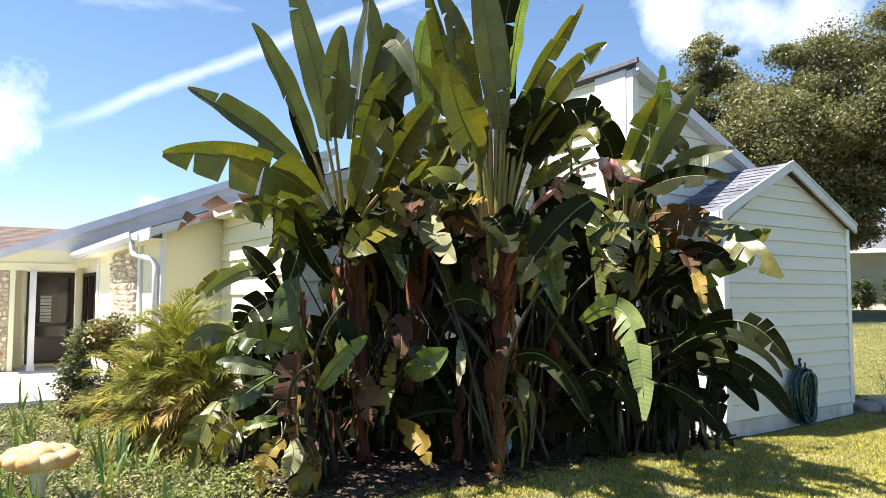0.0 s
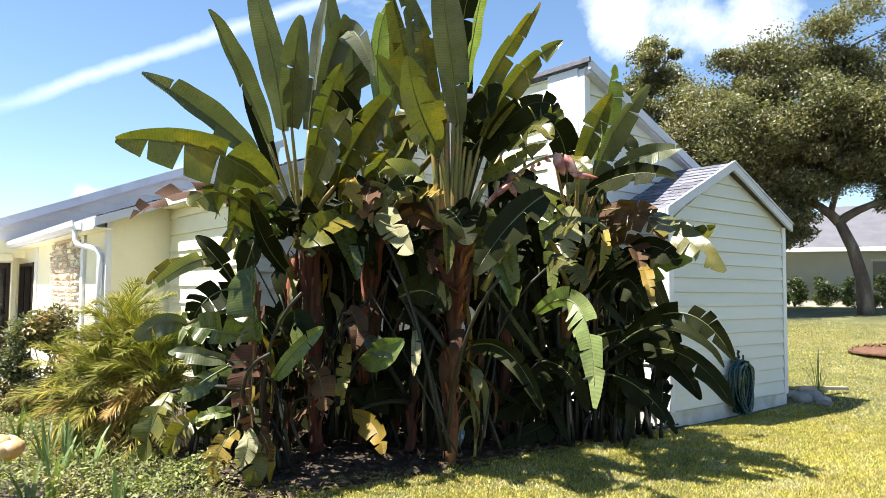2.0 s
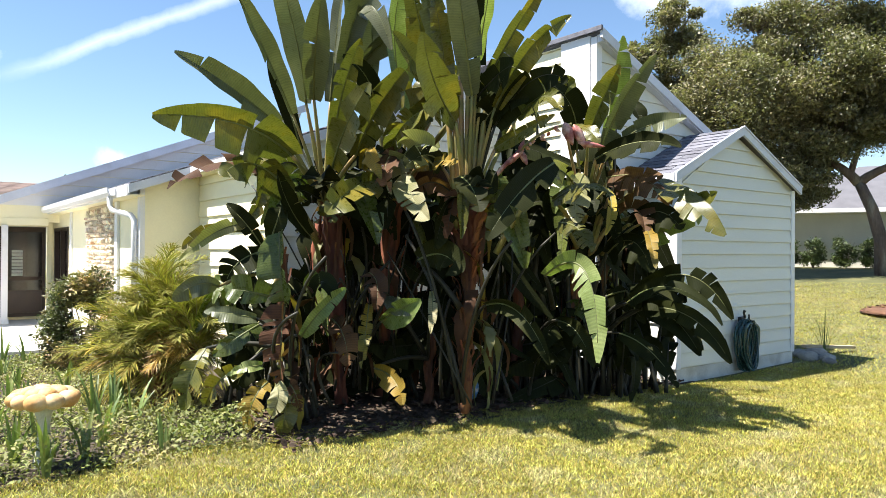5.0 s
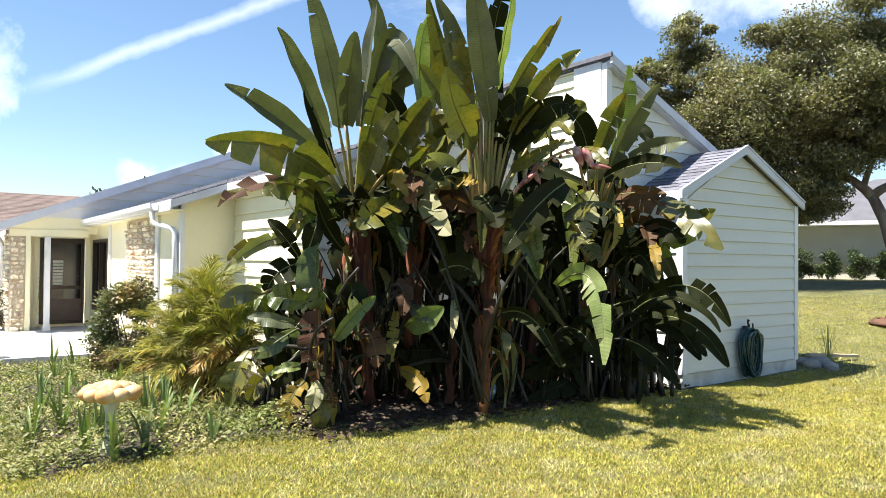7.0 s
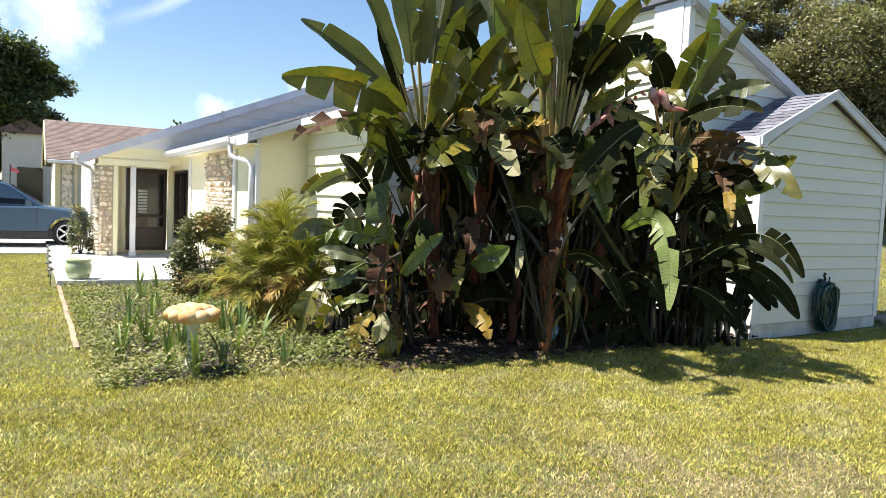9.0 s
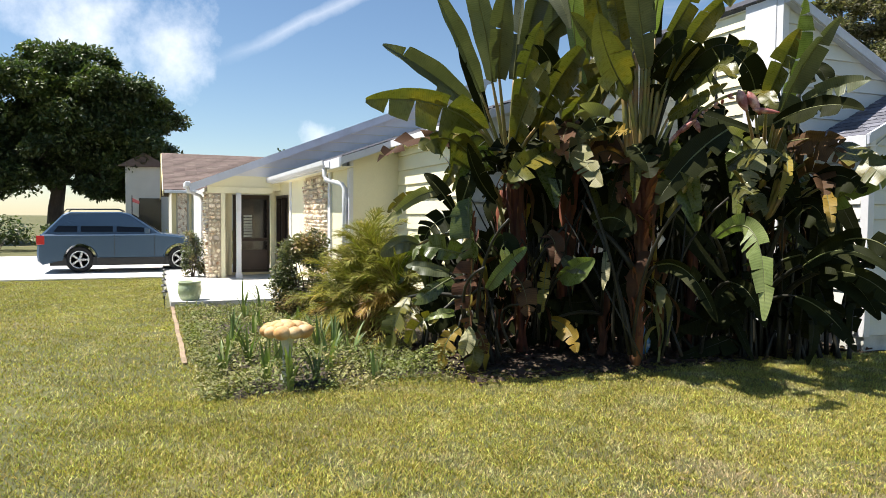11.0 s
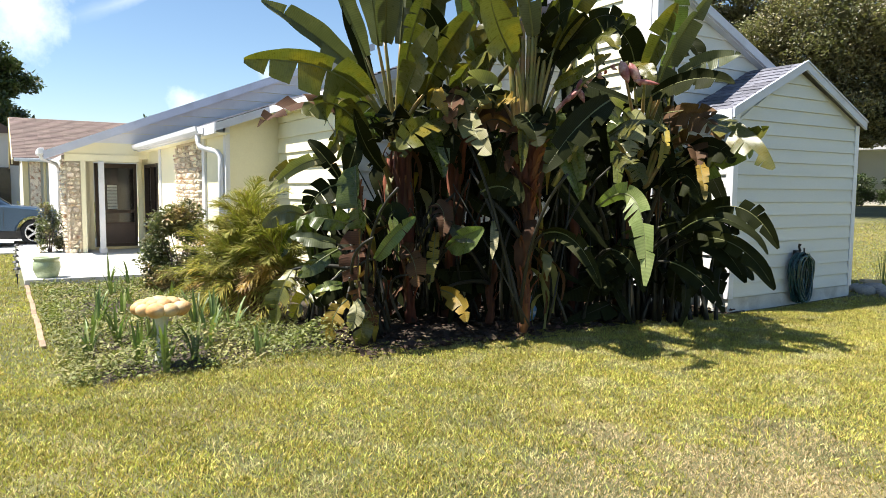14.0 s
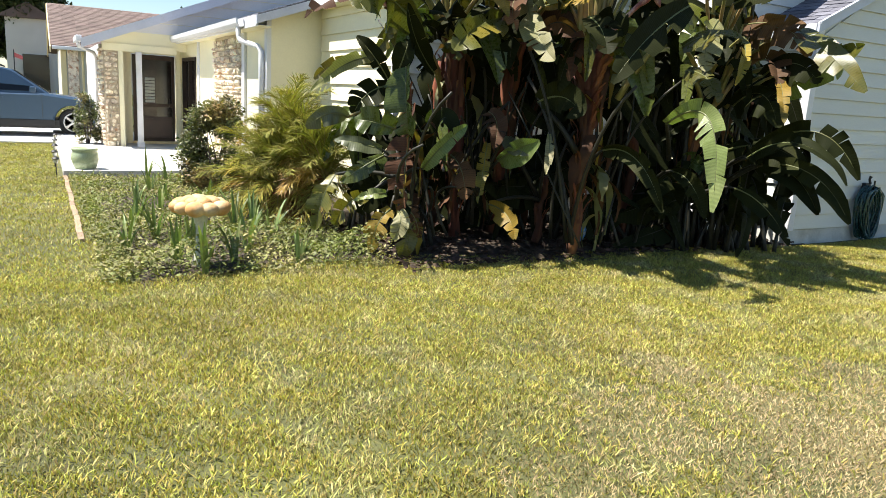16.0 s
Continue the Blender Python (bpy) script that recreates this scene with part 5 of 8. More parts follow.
leaf(banana_plant_e, (-0.86, -5.05, 0.75), (-1.05, -4.94, 1.41), (-0.84, -4.83, 1.17), (-0.82, -4.78, 0.79), 0.28, "d", 0, 0.2, 0.4)

banana_plant_f = thing("banana_plant", "young banana shoots in deep shade with yellowing leaves", "plant", group="broad-leaved clump against the house")
trunk(banana_plant_f, (-0.72, -3.41, 0.05), (-0.69, -3.39, 0.80), 0.06, 0.06, 11, 8)
leaf(banana_plant_f, (-0.63, -3.48, 0.55), (-0.43, -4.26, 0.55), (-0.09, -4.26, 0.49), (0.14, -4.31, 0.30), 0.22, "y", 0, 0.24, 0.5)
leaf(banana_plant_f, (-0.86, -4.14, 0.58), (-0.54, -4.26, 1.16), (-0.32, -4.43, 0.90), (-0.13, -4.58, 0.61), 0.14, "y", 0, 0.6, 0.2)
leaf(banana_plant_f, (-0.86, -4.14, 0.58), (-0.84, -4.51, 1.01), (-0.53, -4.55, 0.88), (-0.38, -4.58, 0.61), 0.30, "b", 0, 0.4, 0.4)
leaf(banana_plant_f, (-0.86, -4.14, 0.58), (-0.47, -4.16, 0.99), (-0.13, -4.17, 1.14), (0.19, -4.15, 1.24), 0.26, "p", 20, 0.24, 0.4)
leaf(banana_plant_f, (-0.86, -4.14, 0.58), (-0.52, -4.06, 1.23), (-0.23, -4.14, 1.18), (0.07, -4.14, 1.12), 0.22, "g", 0, 0.14, 0.3)
leaf(banana_plant_f, (-0.63, -3.48, 0.55), (-0.18, -3.76, 1.29), (-0.03, -3.86, 1.13), (0.08, -3.96, 0.91), 0.10, "w", 0, 0.3, 0.2)
leaf(banana_plant_f, (-0.63, -3.48, 0.55), (-0.71, -4.16, 1.47), (-0.42, -4.24, 1.36), (-0.31, -4.33, 1.13), 0.26, "b", 0, 0.3, 0.4)
# filler leaves whose near-black tone stands in for shade inside the clump
leaf(banana_plant_f, (-1.60, -3.58, 0.03), (-1.49, -3.49, 1.97), (-1.53, -3.90, 2.01), (-0.84, -3.16, 1.28), 0.40, "d", 3, 0.24, 0.4, STEM_SHADE)
leaf(banana_plant_f, (-1.30, -3.56, 0.03), (-1.21, -3.50, 1.84), (-0.84, -3.33, 2.10), (-0.67, -3.32, 1.18), 0.30, "d", -12, 0.24, 0.4, STEM_SHADE)
leaf(banana_plant_f, (-2.03, -3.79, 0.03), (-2.02, -3.82, 1.06), (-2.00, -4.14, 1.16), (-2.08, -4.49, 0.28), 0.41, "d", 23, 0.24, 0.4, STEM_SHADE)
leaf(banana_plant_f, (-2.28, -4.09, 0.03), (-2.21, -4.06, 1.62), (-1.90, -3.97, 1.58), (-1.97, -4.31, 1.28), 0.34, "d", -11, 0.24, 0.4, STEM_SHADE)
leaf(banana_plant_f, (-0.19, -1.75, 0.03), (-0.20, -1.83, 2.09), (-0.16, -2.13, 2.20), (0.02, -2.12, 1.70), 0.44, "d", -26, 0.24, 0.4, STEM_SHADE)
leaf(banana_plant_f, (-0.30, -1.36, 0.03), (-0.21, -1.27, 1.03), (-0.11, -1.47, 1.19), (0.14, -1.37, 0.78), 0.32, "d", 15, 0.24, 0.4, STEM_SHADE)
leaf(banana_plant_f, (-1.83, -3.26, 0.03), (-1.72, -3.15, 1.10), (-1.34, -2.95, 1.11), (-1.87, -3.94, 0.72), 0.28, "d", 17, 0.24, 0.4, STEM_SHADE)
leaf(banana_plant_f, (-2.32, -3.79, 0.03), (-2.37, -3.93, 1.63), (-2.23, -4.09, 1.96), (-1.96, -3.92, 0.90), 0.32, "d", 27, 0.24, 0.4, STEM_SHADE)
leaf(banana_plant_f, (-1.62, -3.32, 0.03), (-1.51, -3.23, 1.71), (-1.31, -3.29, 1.75), (-1.27, -3.48, 1.32), 0.40, "d", 6, 0.24, 0.4, STEM_SHADE)
leaf(banana_plant_f, (-1.51, -2.73, 0.03), (-1.39, -2.63, 1.79), (-1.45, -3.06, 2.02), (-1.03, -2.71, 0.96), 0.37, "d", 1, 0.24, 0.4, STEM_SHADE)
leaf(banana_plant_f, (-1.67, -3.07, 0.03), (-1.60, -3.04, 2.10), (-1.18, -2.81, 2.28), (-1.58, -3.61, 1.80), 0.34, "d", -28, 0.24, 0.4, STEM_SHADE)
leaf(banana_plant_f, (-1.35, -2.54, 0.03), (-1.41, -2.70, 1.72), (-1.26, -2.82, 1.59), (-1.36, -3.22, 1.40), 0.30, "d", -4, 0.24, 0.4, STEM_SHADE)
leaf(banana_plant_f, (-2.07, -3.50, 0.03), (-2.06, -3.56, 2.07), (-1.64, -3.32, 2.13), (-1.40, -3.22, 1.45), 0.40, "d", -28, 0.24, 0.4, STEM_SHADE)
leaf(banana_plant_f, (-1.52, -2.72, 0.03), (-1.52, -2.78, 1.38), (-1.13, -2.58, 1.33), (-1.43, -3.24, 0.91), 0.42, "d", 22, 0.24, 0.4, STEM_SHADE)
leaf(banana_plant_f, (-1.13, -2.52, 0.03), (-1.06, -2.45, 0.98), (-0.69, -2.30, 1.33), (-1.18, -3.20, 0.19), 0.43, "d", -18, 0.24, 0.4, STEM_SHADE)
leaf(banana_plant_f, (-1.47, -2.89, 0.03), (-1.40, -2.83, 1.04), (-1.06, -2.70, 1.35), (-0.96, -2.79, 0.60), 0.34, "d", 29, 0.24, 0.4, STEM_SHADE)
leaf(banana_plant_f, (-2.04, -3.46, 0.03), (-1.88, -3.32, 2.16), (-1.53, -3.16, 2.07), (-1.31, -3.10, 1.45), 0.42, "d", -27, 0.24, 0.4, STEM_SHADE)
leaf(banana_plant_f, (-1.95, -3.48, 0.03), (-1.95, -3.52, 1.05), (-1.63, -3.43, 1.38), (-1.71, -3.78, 0.87), 0.39, "d", 1, 0.24, 0.4, STEM_SHADE)
leaf(banana_plant_f, (-0.63, -2.27, 0.03), (-0.68, -2.40, 1.91), (-0.52, -2.51, 1.78), (-0.13, -2.21, 1.21), 0.28, "d", -1, 0.24, 0.4, STEM_SHADE)
leaf(banana_plant_f, (-1.51, -3.46, 0.03), (-1.57, -3.56, 0.42), (-1.23, -3.43, 0.51), (-1.65, -4.25, 0.03), 0.40, "d", 2, 0.24, 0.4, STEM_SHADE)
leaf(banana_plant_f, (-1.13, -2.85, 0.03), (-1.15, -2.91, 0.89), (-0.77, -2.74, 1.08), (-0.50, -2.59, 0.47), 0.28, "d", -20, 0.24, 0.4, STEM_SHADE)
leaf(banana_plant_f, (-0.15, -1.55, 0.03), (-0.13, -1.58, 1.86), (-0.07, -1.84, 1.98), (0.46, -1.34, 1.24), 0.30, "d", -23, 0.24, 0.4, STEM_SHADE)
leaf(banana_plant_f, (-1.14, -2.81, 0.03), (-1.02, -2.68, 0.88), (-0.99, -2.99, 1.17), (-0.88, -3.07, 0.25), 0.44, "d", -30, 0.24, 0.4, STEM_SHADE)
leaf(banana_plant_f, (-1.03, -2.07, 0.03), (-1.01, -2.09, 1.60), (-0.65, -1.94, 1.62), (-0.42, -1.85, 0.91), 0.37, "d", -5, 0.24, 0.4, STEM_SHADE)
leaf(banana_plant_f, (-1.92, -3.21, 0.03), (-1.86, -3.17, 1.06), (-1.73, -3.33, 1.24), (-1.42, -3.13, 0.50), 0.32, "d", -18, 0.24, 0.4, STEM_SHADE)
leaf(banana_plant_f, (-0.50, -2.13, 0.03), (-0.53, -2.20, 0.61), (-0.18, -2.06, 0.65), (-0.38, -2.59, 0.39), 0.42, "d", -29, 0.24, 0.4, STEM_SHADE)
leaf(banana_plant_f, (-0.85, -1.42, 0.03), (-0.75, -1.31, 0.67), (-0.57, -1.40, 0.80), (-0.44, -1.45, 0.03), 0.40, "d", -19, 0.24, 0.4, STEM_SHADE)
leaf(banana_plant_f, (-0.77, -1.76, 0.03), (-0.84, -1.90, 0.81), (-0.79, -2.18, 1.15), (-0.68, -2.25, 0.27), 0.42, "d", -16, 0.24, 0.4, STEM_SHADE)
leaf(banana_plant_f, (-1.32, -2.99, 0.03), (-1.31, -3.01, 0.82), (-1.17, -3.17, 1.10), (-1.03, -3.20, 0.05), 0.32, "d", -4, 0.24, 0.4, STEM_SHADE)
leaf(banana_plant_f, (-1.51, -3.36, 0.03), (-1.52, -3.40, 0.56), (-1.19, -3.29, 0.64), (-1.32, -3.72, 0.44), 0.35, "d", 10, 0.24, 0.4, STEM_SHADE)
leaf(banana_plant_f, (-0.60, -2.60, 0.03), (-0.53, -2.55, 1.61), (-0.50, -2.87, 1.91), (0.06, -2.31, 0.97), 0.29, "d", -26, 0.24, 0.4, STEM_SHADE)
leaf(banana_plant_f, (-1.72, -3.74, 0.03), (-1.72, -3.80, 2.06), (-1.48, -3.83, 2.26), (-1.38, -3.93, 1.90), 0.31, "d", -17, 0.24, 0.4, STEM_SHADE)
leaf(banana_plant_f, (0.04, -1.11, 0.03), (-0.03, -1.28, 2.03), (0.17, -1.35, 2.18), (0.32, -1.39, 1.76), 0.29, "d", 30, 0.24, 0.4, STEM_SHADE)
leaf(banana_plant_f, (-0.32, -1.21, 0.03), (-0.36, -1.30, 0.87), (-0.10, -1.30, 1.02), (-0.11, -1.56, 0.65), 0.41, "d", 2, 0.24, 0.4, STEM_SHADE)
leaf(banana_plant_f, (-1.53, -2.80, 0.03), (-1.51, -2.84, 1.87), (-1.33, -2.93, 1.88), (-1.32, -3.17, 1.60), 0.27, "d", -13, 0.24, 0.4, STEM_SHADE)
leaf(banana_plant_f, (-1.26, -3.52, 0.03), (-1.16, -3.41, 0.78), (-0.94, -3.45, 0.67), (-1.10, -3.92, 0.68), 0.42, "d", -19, 0.24, 0.4, STEM_SHADE)
leaf(banana_plant_f, (-0.18, -0.52, 0.03), (-0.28, -0.71, 0.87), (-0.21, -0.96, 1.18), (0.25, -0.54, 0.33), 0.28, "d", 27, 0.24, 0.4, STEM_SHADE)
leaf(banana_plant_f, (-1.67, -2.99, 0.03), (-1.69, -3.04, 0.98), (-1.75, -3.49, 1.16), (-1.63, -3.54, 0.25), 0.38, "d", 20, 0.24, 0.4, STEM_SHADE)
leaf(banana_plant_f, (-0.84, -1.92, 0.03), (-0.93, -2.09, 1.56), (-0.58, -1.95, 1.86), (-0.53, -2.11, 0.93), 0.37, "d", 0, 0.24, 0.4, STEM_SHADE)
leaf(banana_plant_f, (0.03, -1.44, 0.03), (0.04, -1.49, 1.85), (0.34, -1.43, 2.06), (-0.12, -2.30, 1.25), 0.33, "d", 28, 0.24, 0.4, STEM_SHADE)
leaf(banana_plant_f, (-0.93, -1.49, 0.03), (-0.99, -1.65, 1.98), (-0.84, -1.78, 1.82), (-0.42, -1.43, 1.37), 0.37, "d", 26, 0.24, 0.4, STEM_SHADE)
leaf(banana_plant_f, (-1.93, -4.29, 0.03), (-1.86, -4.22, 0.92), (-1.56, -4.15, 0.97), (-1.14, -3.79, 0.25), 0.38, "d", -28, 0.24, 0.4, STEM_SHADE)
leaf(banana_plant_f, (-1.27, -2.63, 0.03), (-1.36, -2.77, 0.39), (-1.30, -3.03, 0.62), (-0.83, -2.60, 0.03), 0.34, "d", -17, 0.24, 0.4, STEM_SHADE)
leaf(banana_plant_f, (-1.40, -2.50, 0.03), (-1.34, -2.47, 1.37), (-0.97, -2.31, 1.71), (-0.68, -2.13, 0.95), 0.40, "d", -14, 0.24, 0.4, STEM_SHADE)
leaf(banana_plant_f, (-0.90, -2.77, 0.03), (-0.82, -2.74, 2.10), (-0.47, -2.59, 2.02), (-0.33, -2.65, 1.89), 0.44, "d", 9, 0.24, 0.4, STEM_SHADE)
leaf(banana_plant_f, (-0.65, -2.11, 0.03), (-0.57, -2.02, 0.50), (-0.36, -2.06, 0.76), (-0.19, -2.08, 0.40), 0.36, "d", -20, 0.24, 0.4, STEM_SHADE)
leaf(banana_plant_f, (-1.19, -3.40, 0.03), (-1.30, -3.57, 0.68), (-1.23, -3.82, 0.84), (-0.88, -3.56, 0.03), 0.28, "d", 27, 0.24, 0.4, STEM_SHADE)
leaf(banana_plant_f, (-0.77, -1.68, 0.03), (-0.70, -1.61, 0.70), (-0.50, -1.69, 0.90), (-0.24, -1.55, 0.05), 0.41, "d", -20, 0.24, 0.4, STEM_SHADE)
leaf(banana_plant_f, (-1.64, -3.96, 0.03), (-1.73, -4.14, 2.04), (-1.34, -3.96, 2.22), (-1.63, -4.58, 1.28), 0.38, "d", -24, 0.24, 0.4, STEM_SHADE)
leaf(banana_plant_f, (-0.57, -1.51, 0.03), (-0.55, -1.54, 1.46), (-0.50, -1.81, 1.54), (-0.39, -1.91, 1.30), 0.42, "d", -21, 0.24, 0.4, STEM_SHADE)
leaf(banana_plant_f, (-1.75, -3.54, 0.03), (-1.65, -3.46, 1.73), (-1.42, -3.49, 1.76), (-1.48, -3.81, 1.10), 0.43, "d", -8, 0.24, 0.4, STEM_SHADE)
leaf(banana_plant_f, (0.07, -1.41, 0.03), (0.17, -1.34, 1.79), (0.46, -1.28, 2.01), (0.77, -1.08, 1.33), 0.27, "d", 21, 0.24, 0.4, STEM_SHADE)
leaf(banana_plant_f, (-1.86, -3.63, 0.03), (-1.82, -3.59, 0.36), (-1.89, -4.04, 0.59), (-1.57, -3.83, 0.03), 0.42, "d", -4, 0.24, 0.4, STEM_SHADE)
leaf(banana_plant_f, (-1.79, -3.62, 0.03), (-1.87, -3.79, 1.62), (-1.70, -3.90, 1.96), (-1.54, -3.92, 1.36), 0.37, "d", -9, 0.24, 0.4, STEM_SHADE)
leaf(banana_plant_f, (-0.56, -1.72, 0.03), (-0.61, -1.87, 2.13), (-0.65, -2.26, 2.00), (-0.65, -2.51, 1.77), 0.34, "d", 4, 0.24, 0.4, STEM_SHADE)
leaf(banana_plant_f, (-1.84, -3.52, 0.03), (-1.83, -3.57, 1.53), (-1.43, -3.36, 1.86), (-1.75, -4.04, 1.16), 0.36, "d", -21, 0.24, 0.4, STEM_SHADE)
leaf(banana_plant_f, (-0.78, -2.29, 0.03), (-0.85, -2.42, 0.64), (-0.90, -2.84, 0.83), (-0.85, -3.02, 0.43), 0.36, "d", 8, 0.24, 0.4, STEM_SHADE)
leaf(banana_plant_f, (-1.15, -2.19, 0.03), (-1.18, -2.30, 1.54), (-1.26, -2.76, 1.82), (-1.24, -2.97, 1.27), 0.37, "d", 0, 0.24, 0.4, STEM_SHADE)
leaf(banana_plant_f, (-1.24, -3.30, 0.03), (-1.22, -3.29, 0.61), (-0.94, -3.17, 0.84), (-0.92, -3.39, 0.57), 0.24, "d", -7, 0.4, 0.4, STEM_SHADE)
leaf(banana_plant_f, (-0.47, -2.29, 0.03), (-0.45, -2.27, 0.39), (-0.39, -2.45, 0.42), (-0.35, -2.64, 0.22), 0.20, "d", 28, 0.2, 0.4, STEM_SHADE)
leaf(banana_plant_f, (-0.64, -2.70, 0.03), (-0.52, -2.57, 0.81), (-0.54, -2.84, 0.82), (-0.05, -2.42, 0.48), 0.17, "d", -28, 0.2, 0.4, STEM_SHADE)
leaf(banana_plant_f, (-0.62, -1.94, 0.03), (-0.56, -1.88, 0.50), (-0.50, -2.05, 0.64), (-0.67, -2.54, 0.29), 0.28, "d", -13, 0.24, 0.4, STEM_SHADE)
leaf(banana_plant_f, (0.18, -1.32, 0.03), (0.21, -1.30, 0.30), (0.38, -1.32, 0.49), (0.45, -1.46, 0.03), 0.27, "d", -25, 0.24, 0.4, STEM_SHADE)
leaf(banana_plant_f, (-0.44, -2.26, 0.03), (-0.59, -2.48, 0.30), (-0.62, -2.79, 0.47), (-0.41, -2.73, 0.03), 0.26, "d", 28, 0.24, 0.4, STEM_SHADE)
leaf(banana_plant_f, (-0.06, -1.71, 0.03), (-0.08, -1.75, 0.63), (-0.09, -2.03, 0.58), (-0.04, -2.21, 0.44), 0.20, "d", 17, 0.4, 0.4, STEM_SHADE)
leaf(banana_plant_f, (-0.21, -1.97, 0.03), (-0.27, -2.06, 0.22), (-0.13, -2.12, 0.25), (-0.34, -2.65, 0.03), 0.30, "d", 9, 0.24, 0.4, STEM_SHADE)
leaf(banana_plant_f, (-0.06, -1.39, 0.03), (0.03, -1.29, 0.64), (0.15, -1.37, 0.66), (0.35, -1.35, 0.45), 0.27, "d", -25, 0.24, 0.4, STEM_SHADE)
leaf(banana_plant_f, (-0.94, -2.98, 0.03), (-0.82, -2.85, 0.87), (-0.61, -2.82, 1.00), (-0.82, -3.36, 0.74), 0.29, "d", -31, 0.4, 0.4, STEM_SHADE)
leaf(banana_plant_f, (-1.14, -3.48, 0.03), (-1.15, -3.52, 0.50), (-1.05, -3.64, 0.65), (-0.99, -3.80, 0.03), 0.28, "d", -31, 0.24, 0.4, STEM_SHADE)
leaf(banana_plant_f, (-0.18, -1.76, 0.03), (-0.28, -1.92, 0.54), (-0.16, -2.02, 0.58), (0.09, -1.90, 0.04), 0.15, "d", -34, 0.4, 0.4, STEM_SHADE)
leaf(banana_plant_f, (-1.10, -3.28, 0.03), (-1.22, -3.47, 0.55), (-1.11, -3.58, 0.74), (-0.74, -3.31, 0.41), 0.19, "d", -33, 0.4, 0.4, STEM_SHADE)
leaf(banana_plant_f, (-1.24, -3.38, 0.03), (-1.10, -3.21, 0.70), (-0.97, -3.29, 0.78), (-1.07, -3.67, 0.50), 0.21, "d", 25, 0.4, 0.4, STEM_SHADE)
leaf(banana_plant_f, (-0.97, -2.24, 0.85), (-0.96, -2.26, 2.09), (-0.80, -2.21, 2.09), (-0.60, -2.10, 2.02), 0.37, "d", 29, 0.25, 0.4, STEM_SHADE)
leaf(banana_plant_f, (-0.47, -1.50, 1.06), (-0.62, -1.76, 2.30), (-0.69, -2.03, 2.30), (-0.30, -1.64, 1.72), 0.29, "d", -24, 0.45, 0.4, STEM_SHADE)
leaf(banana_plant_f, (-1.11, -2.60, 2.12), (-0.96, -2.44, 3.35), (-0.76, -2.33, 3.33), (-0.68, -2.37, 2.77), 0.34, "o", -28, 0.24, 0.4, STEM_SHADE)
leaf(banana_plant_f, (-0.72, -2.40, 0.75), (-0.51, -2.14, 1.95), (-0.52, -2.34, 2.22), (-0.26, -2.14, 1.65), 0.32, "o", 0, 0.24, 0.4, STEM_SHADE)
leaf(banana_plant_f, (-0.84, -2.11, 0.83), (-1.01, -2.39, 2.06), (-1.07, -2.64, 2.10), (-0.54, -2.07, 2.23), 0.37, "d", -6, 0.25, 0.4, STEM_SHADE)
leaf(banana_plant_f, (-0.46, -2.11, 1.17), (-0.36, -2.01, 2.37), (-0.37, -2.20, 2.40), (-0.09, -1.97, 2.31), 0.31, "d", 16, 0.45, 0.4, STEM_SHADE)
leaf(banana_plant_f, (-0.96, -2.43, 2.38), (-0.73, -2.14, 3.62), (-0.75, -2.35, 3.78), (-0.39, -2.00, 3.13), 0.36, "d", -32, 0.25, 0.4, STEM_SHADE)
leaf(banana_plant_f, (-0.44, -1.64, 1.55), (-0.60, -1.90, 2.78), (-0.53, -1.98, 2.94), (-0.44, -2.02, 2.40), 0.33, "d", 34, 0.25, 0.4, STEM_SHADE)
leaf(banana_plant_f, (-0.26, -1.45, 1.39), (-0.01, -1.14, 2.62), (-0.09, -1.43, 2.71), (0.15, -1.25, 2.09), 0.27, "d", 13, 0.25, 0.4, STEM_SHADE)
leaf(banana_plant_f, (-0.54, -1.74, 1.43), (-0.33, -1.49, 2.67), (-0.11, -1.36, 2.88), (-0.02, -1.39, 2.29), 0.34, "o", 21, 0.24, 0.4, STEM_SHADE)
leaf(banana_plant_f, (-0.76, -1.69, 2.24), (-0.78, -1.76, 3.51), (-0.49, -1.54, 3.75), (-0.91, -2.29, 3.62), 0.28, "o", -7, 0.24, 0.4, STEM_SHADE)
leaf(banana_plant_f, (-0.58, -1.81, 1.09), (-0.72, -2.05, 2.32), (-0.49, -1.91, 2.66), (-0.92, -2.66, 2.18), 0.30, "d", 26, 0.25, 0.4, STEM_SHADE)
leaf(banana_plant_f, (-0.02, -1.24, 2.04), (0.02, -1.23, 3.26), (0.19, -1.17, 3.39), (0.31, -1.16, 3.21), 0.35, "d", -6, 0.24, 0.4, STEM_SHADE)
leaf(banana_plant_f, (-0.03, -1.09, 2.03), (-0.20, -1.37, 3.26), (-0.21, -1.54, 3.23), (-0.18, -1.67, 3.25), 0.30, "d", -37, 0.45, 0.4, STEM_SHADE)
leaf(banana_plant_f, (-0.85, -2.22, 1.33), (-0.85, -2.27, 2.56), (-0.72, -2.26, 2.63), (-0.56, -2.21, 2.42), 0.33, "o", 39, 0.25, 0.4, STEM_SHADE)
leaf(banana_plant_f, (-0.39, -1.96, 1.01), (-0.61, -2.31, 2.20), (-0.66, -2.55, 2.21), (-0.11, -1.97, 2.31), 0.36, "d", -24, 0.24, 0.4, STEM_SHADE)
leaf(banana_plant_f, (-0.29, -0.98, 0.97), (-0.41, -1.19, 2.24), (-0.46, -1.44, 2.47), (-0.21, -1.25, 2.21), 0.36, "d", 8, 0.24, 0.4, STEM_SHADE)
leaf(banana_plant_f, (0.17, -1.23, 1.74), (0.02, -1.47, 2.93), (-0.05, -1.74, 2.90), (0.46, -1.20, 2.92), 0.30, "d", -6, 0.24, 0.4, STEM_SHADE)
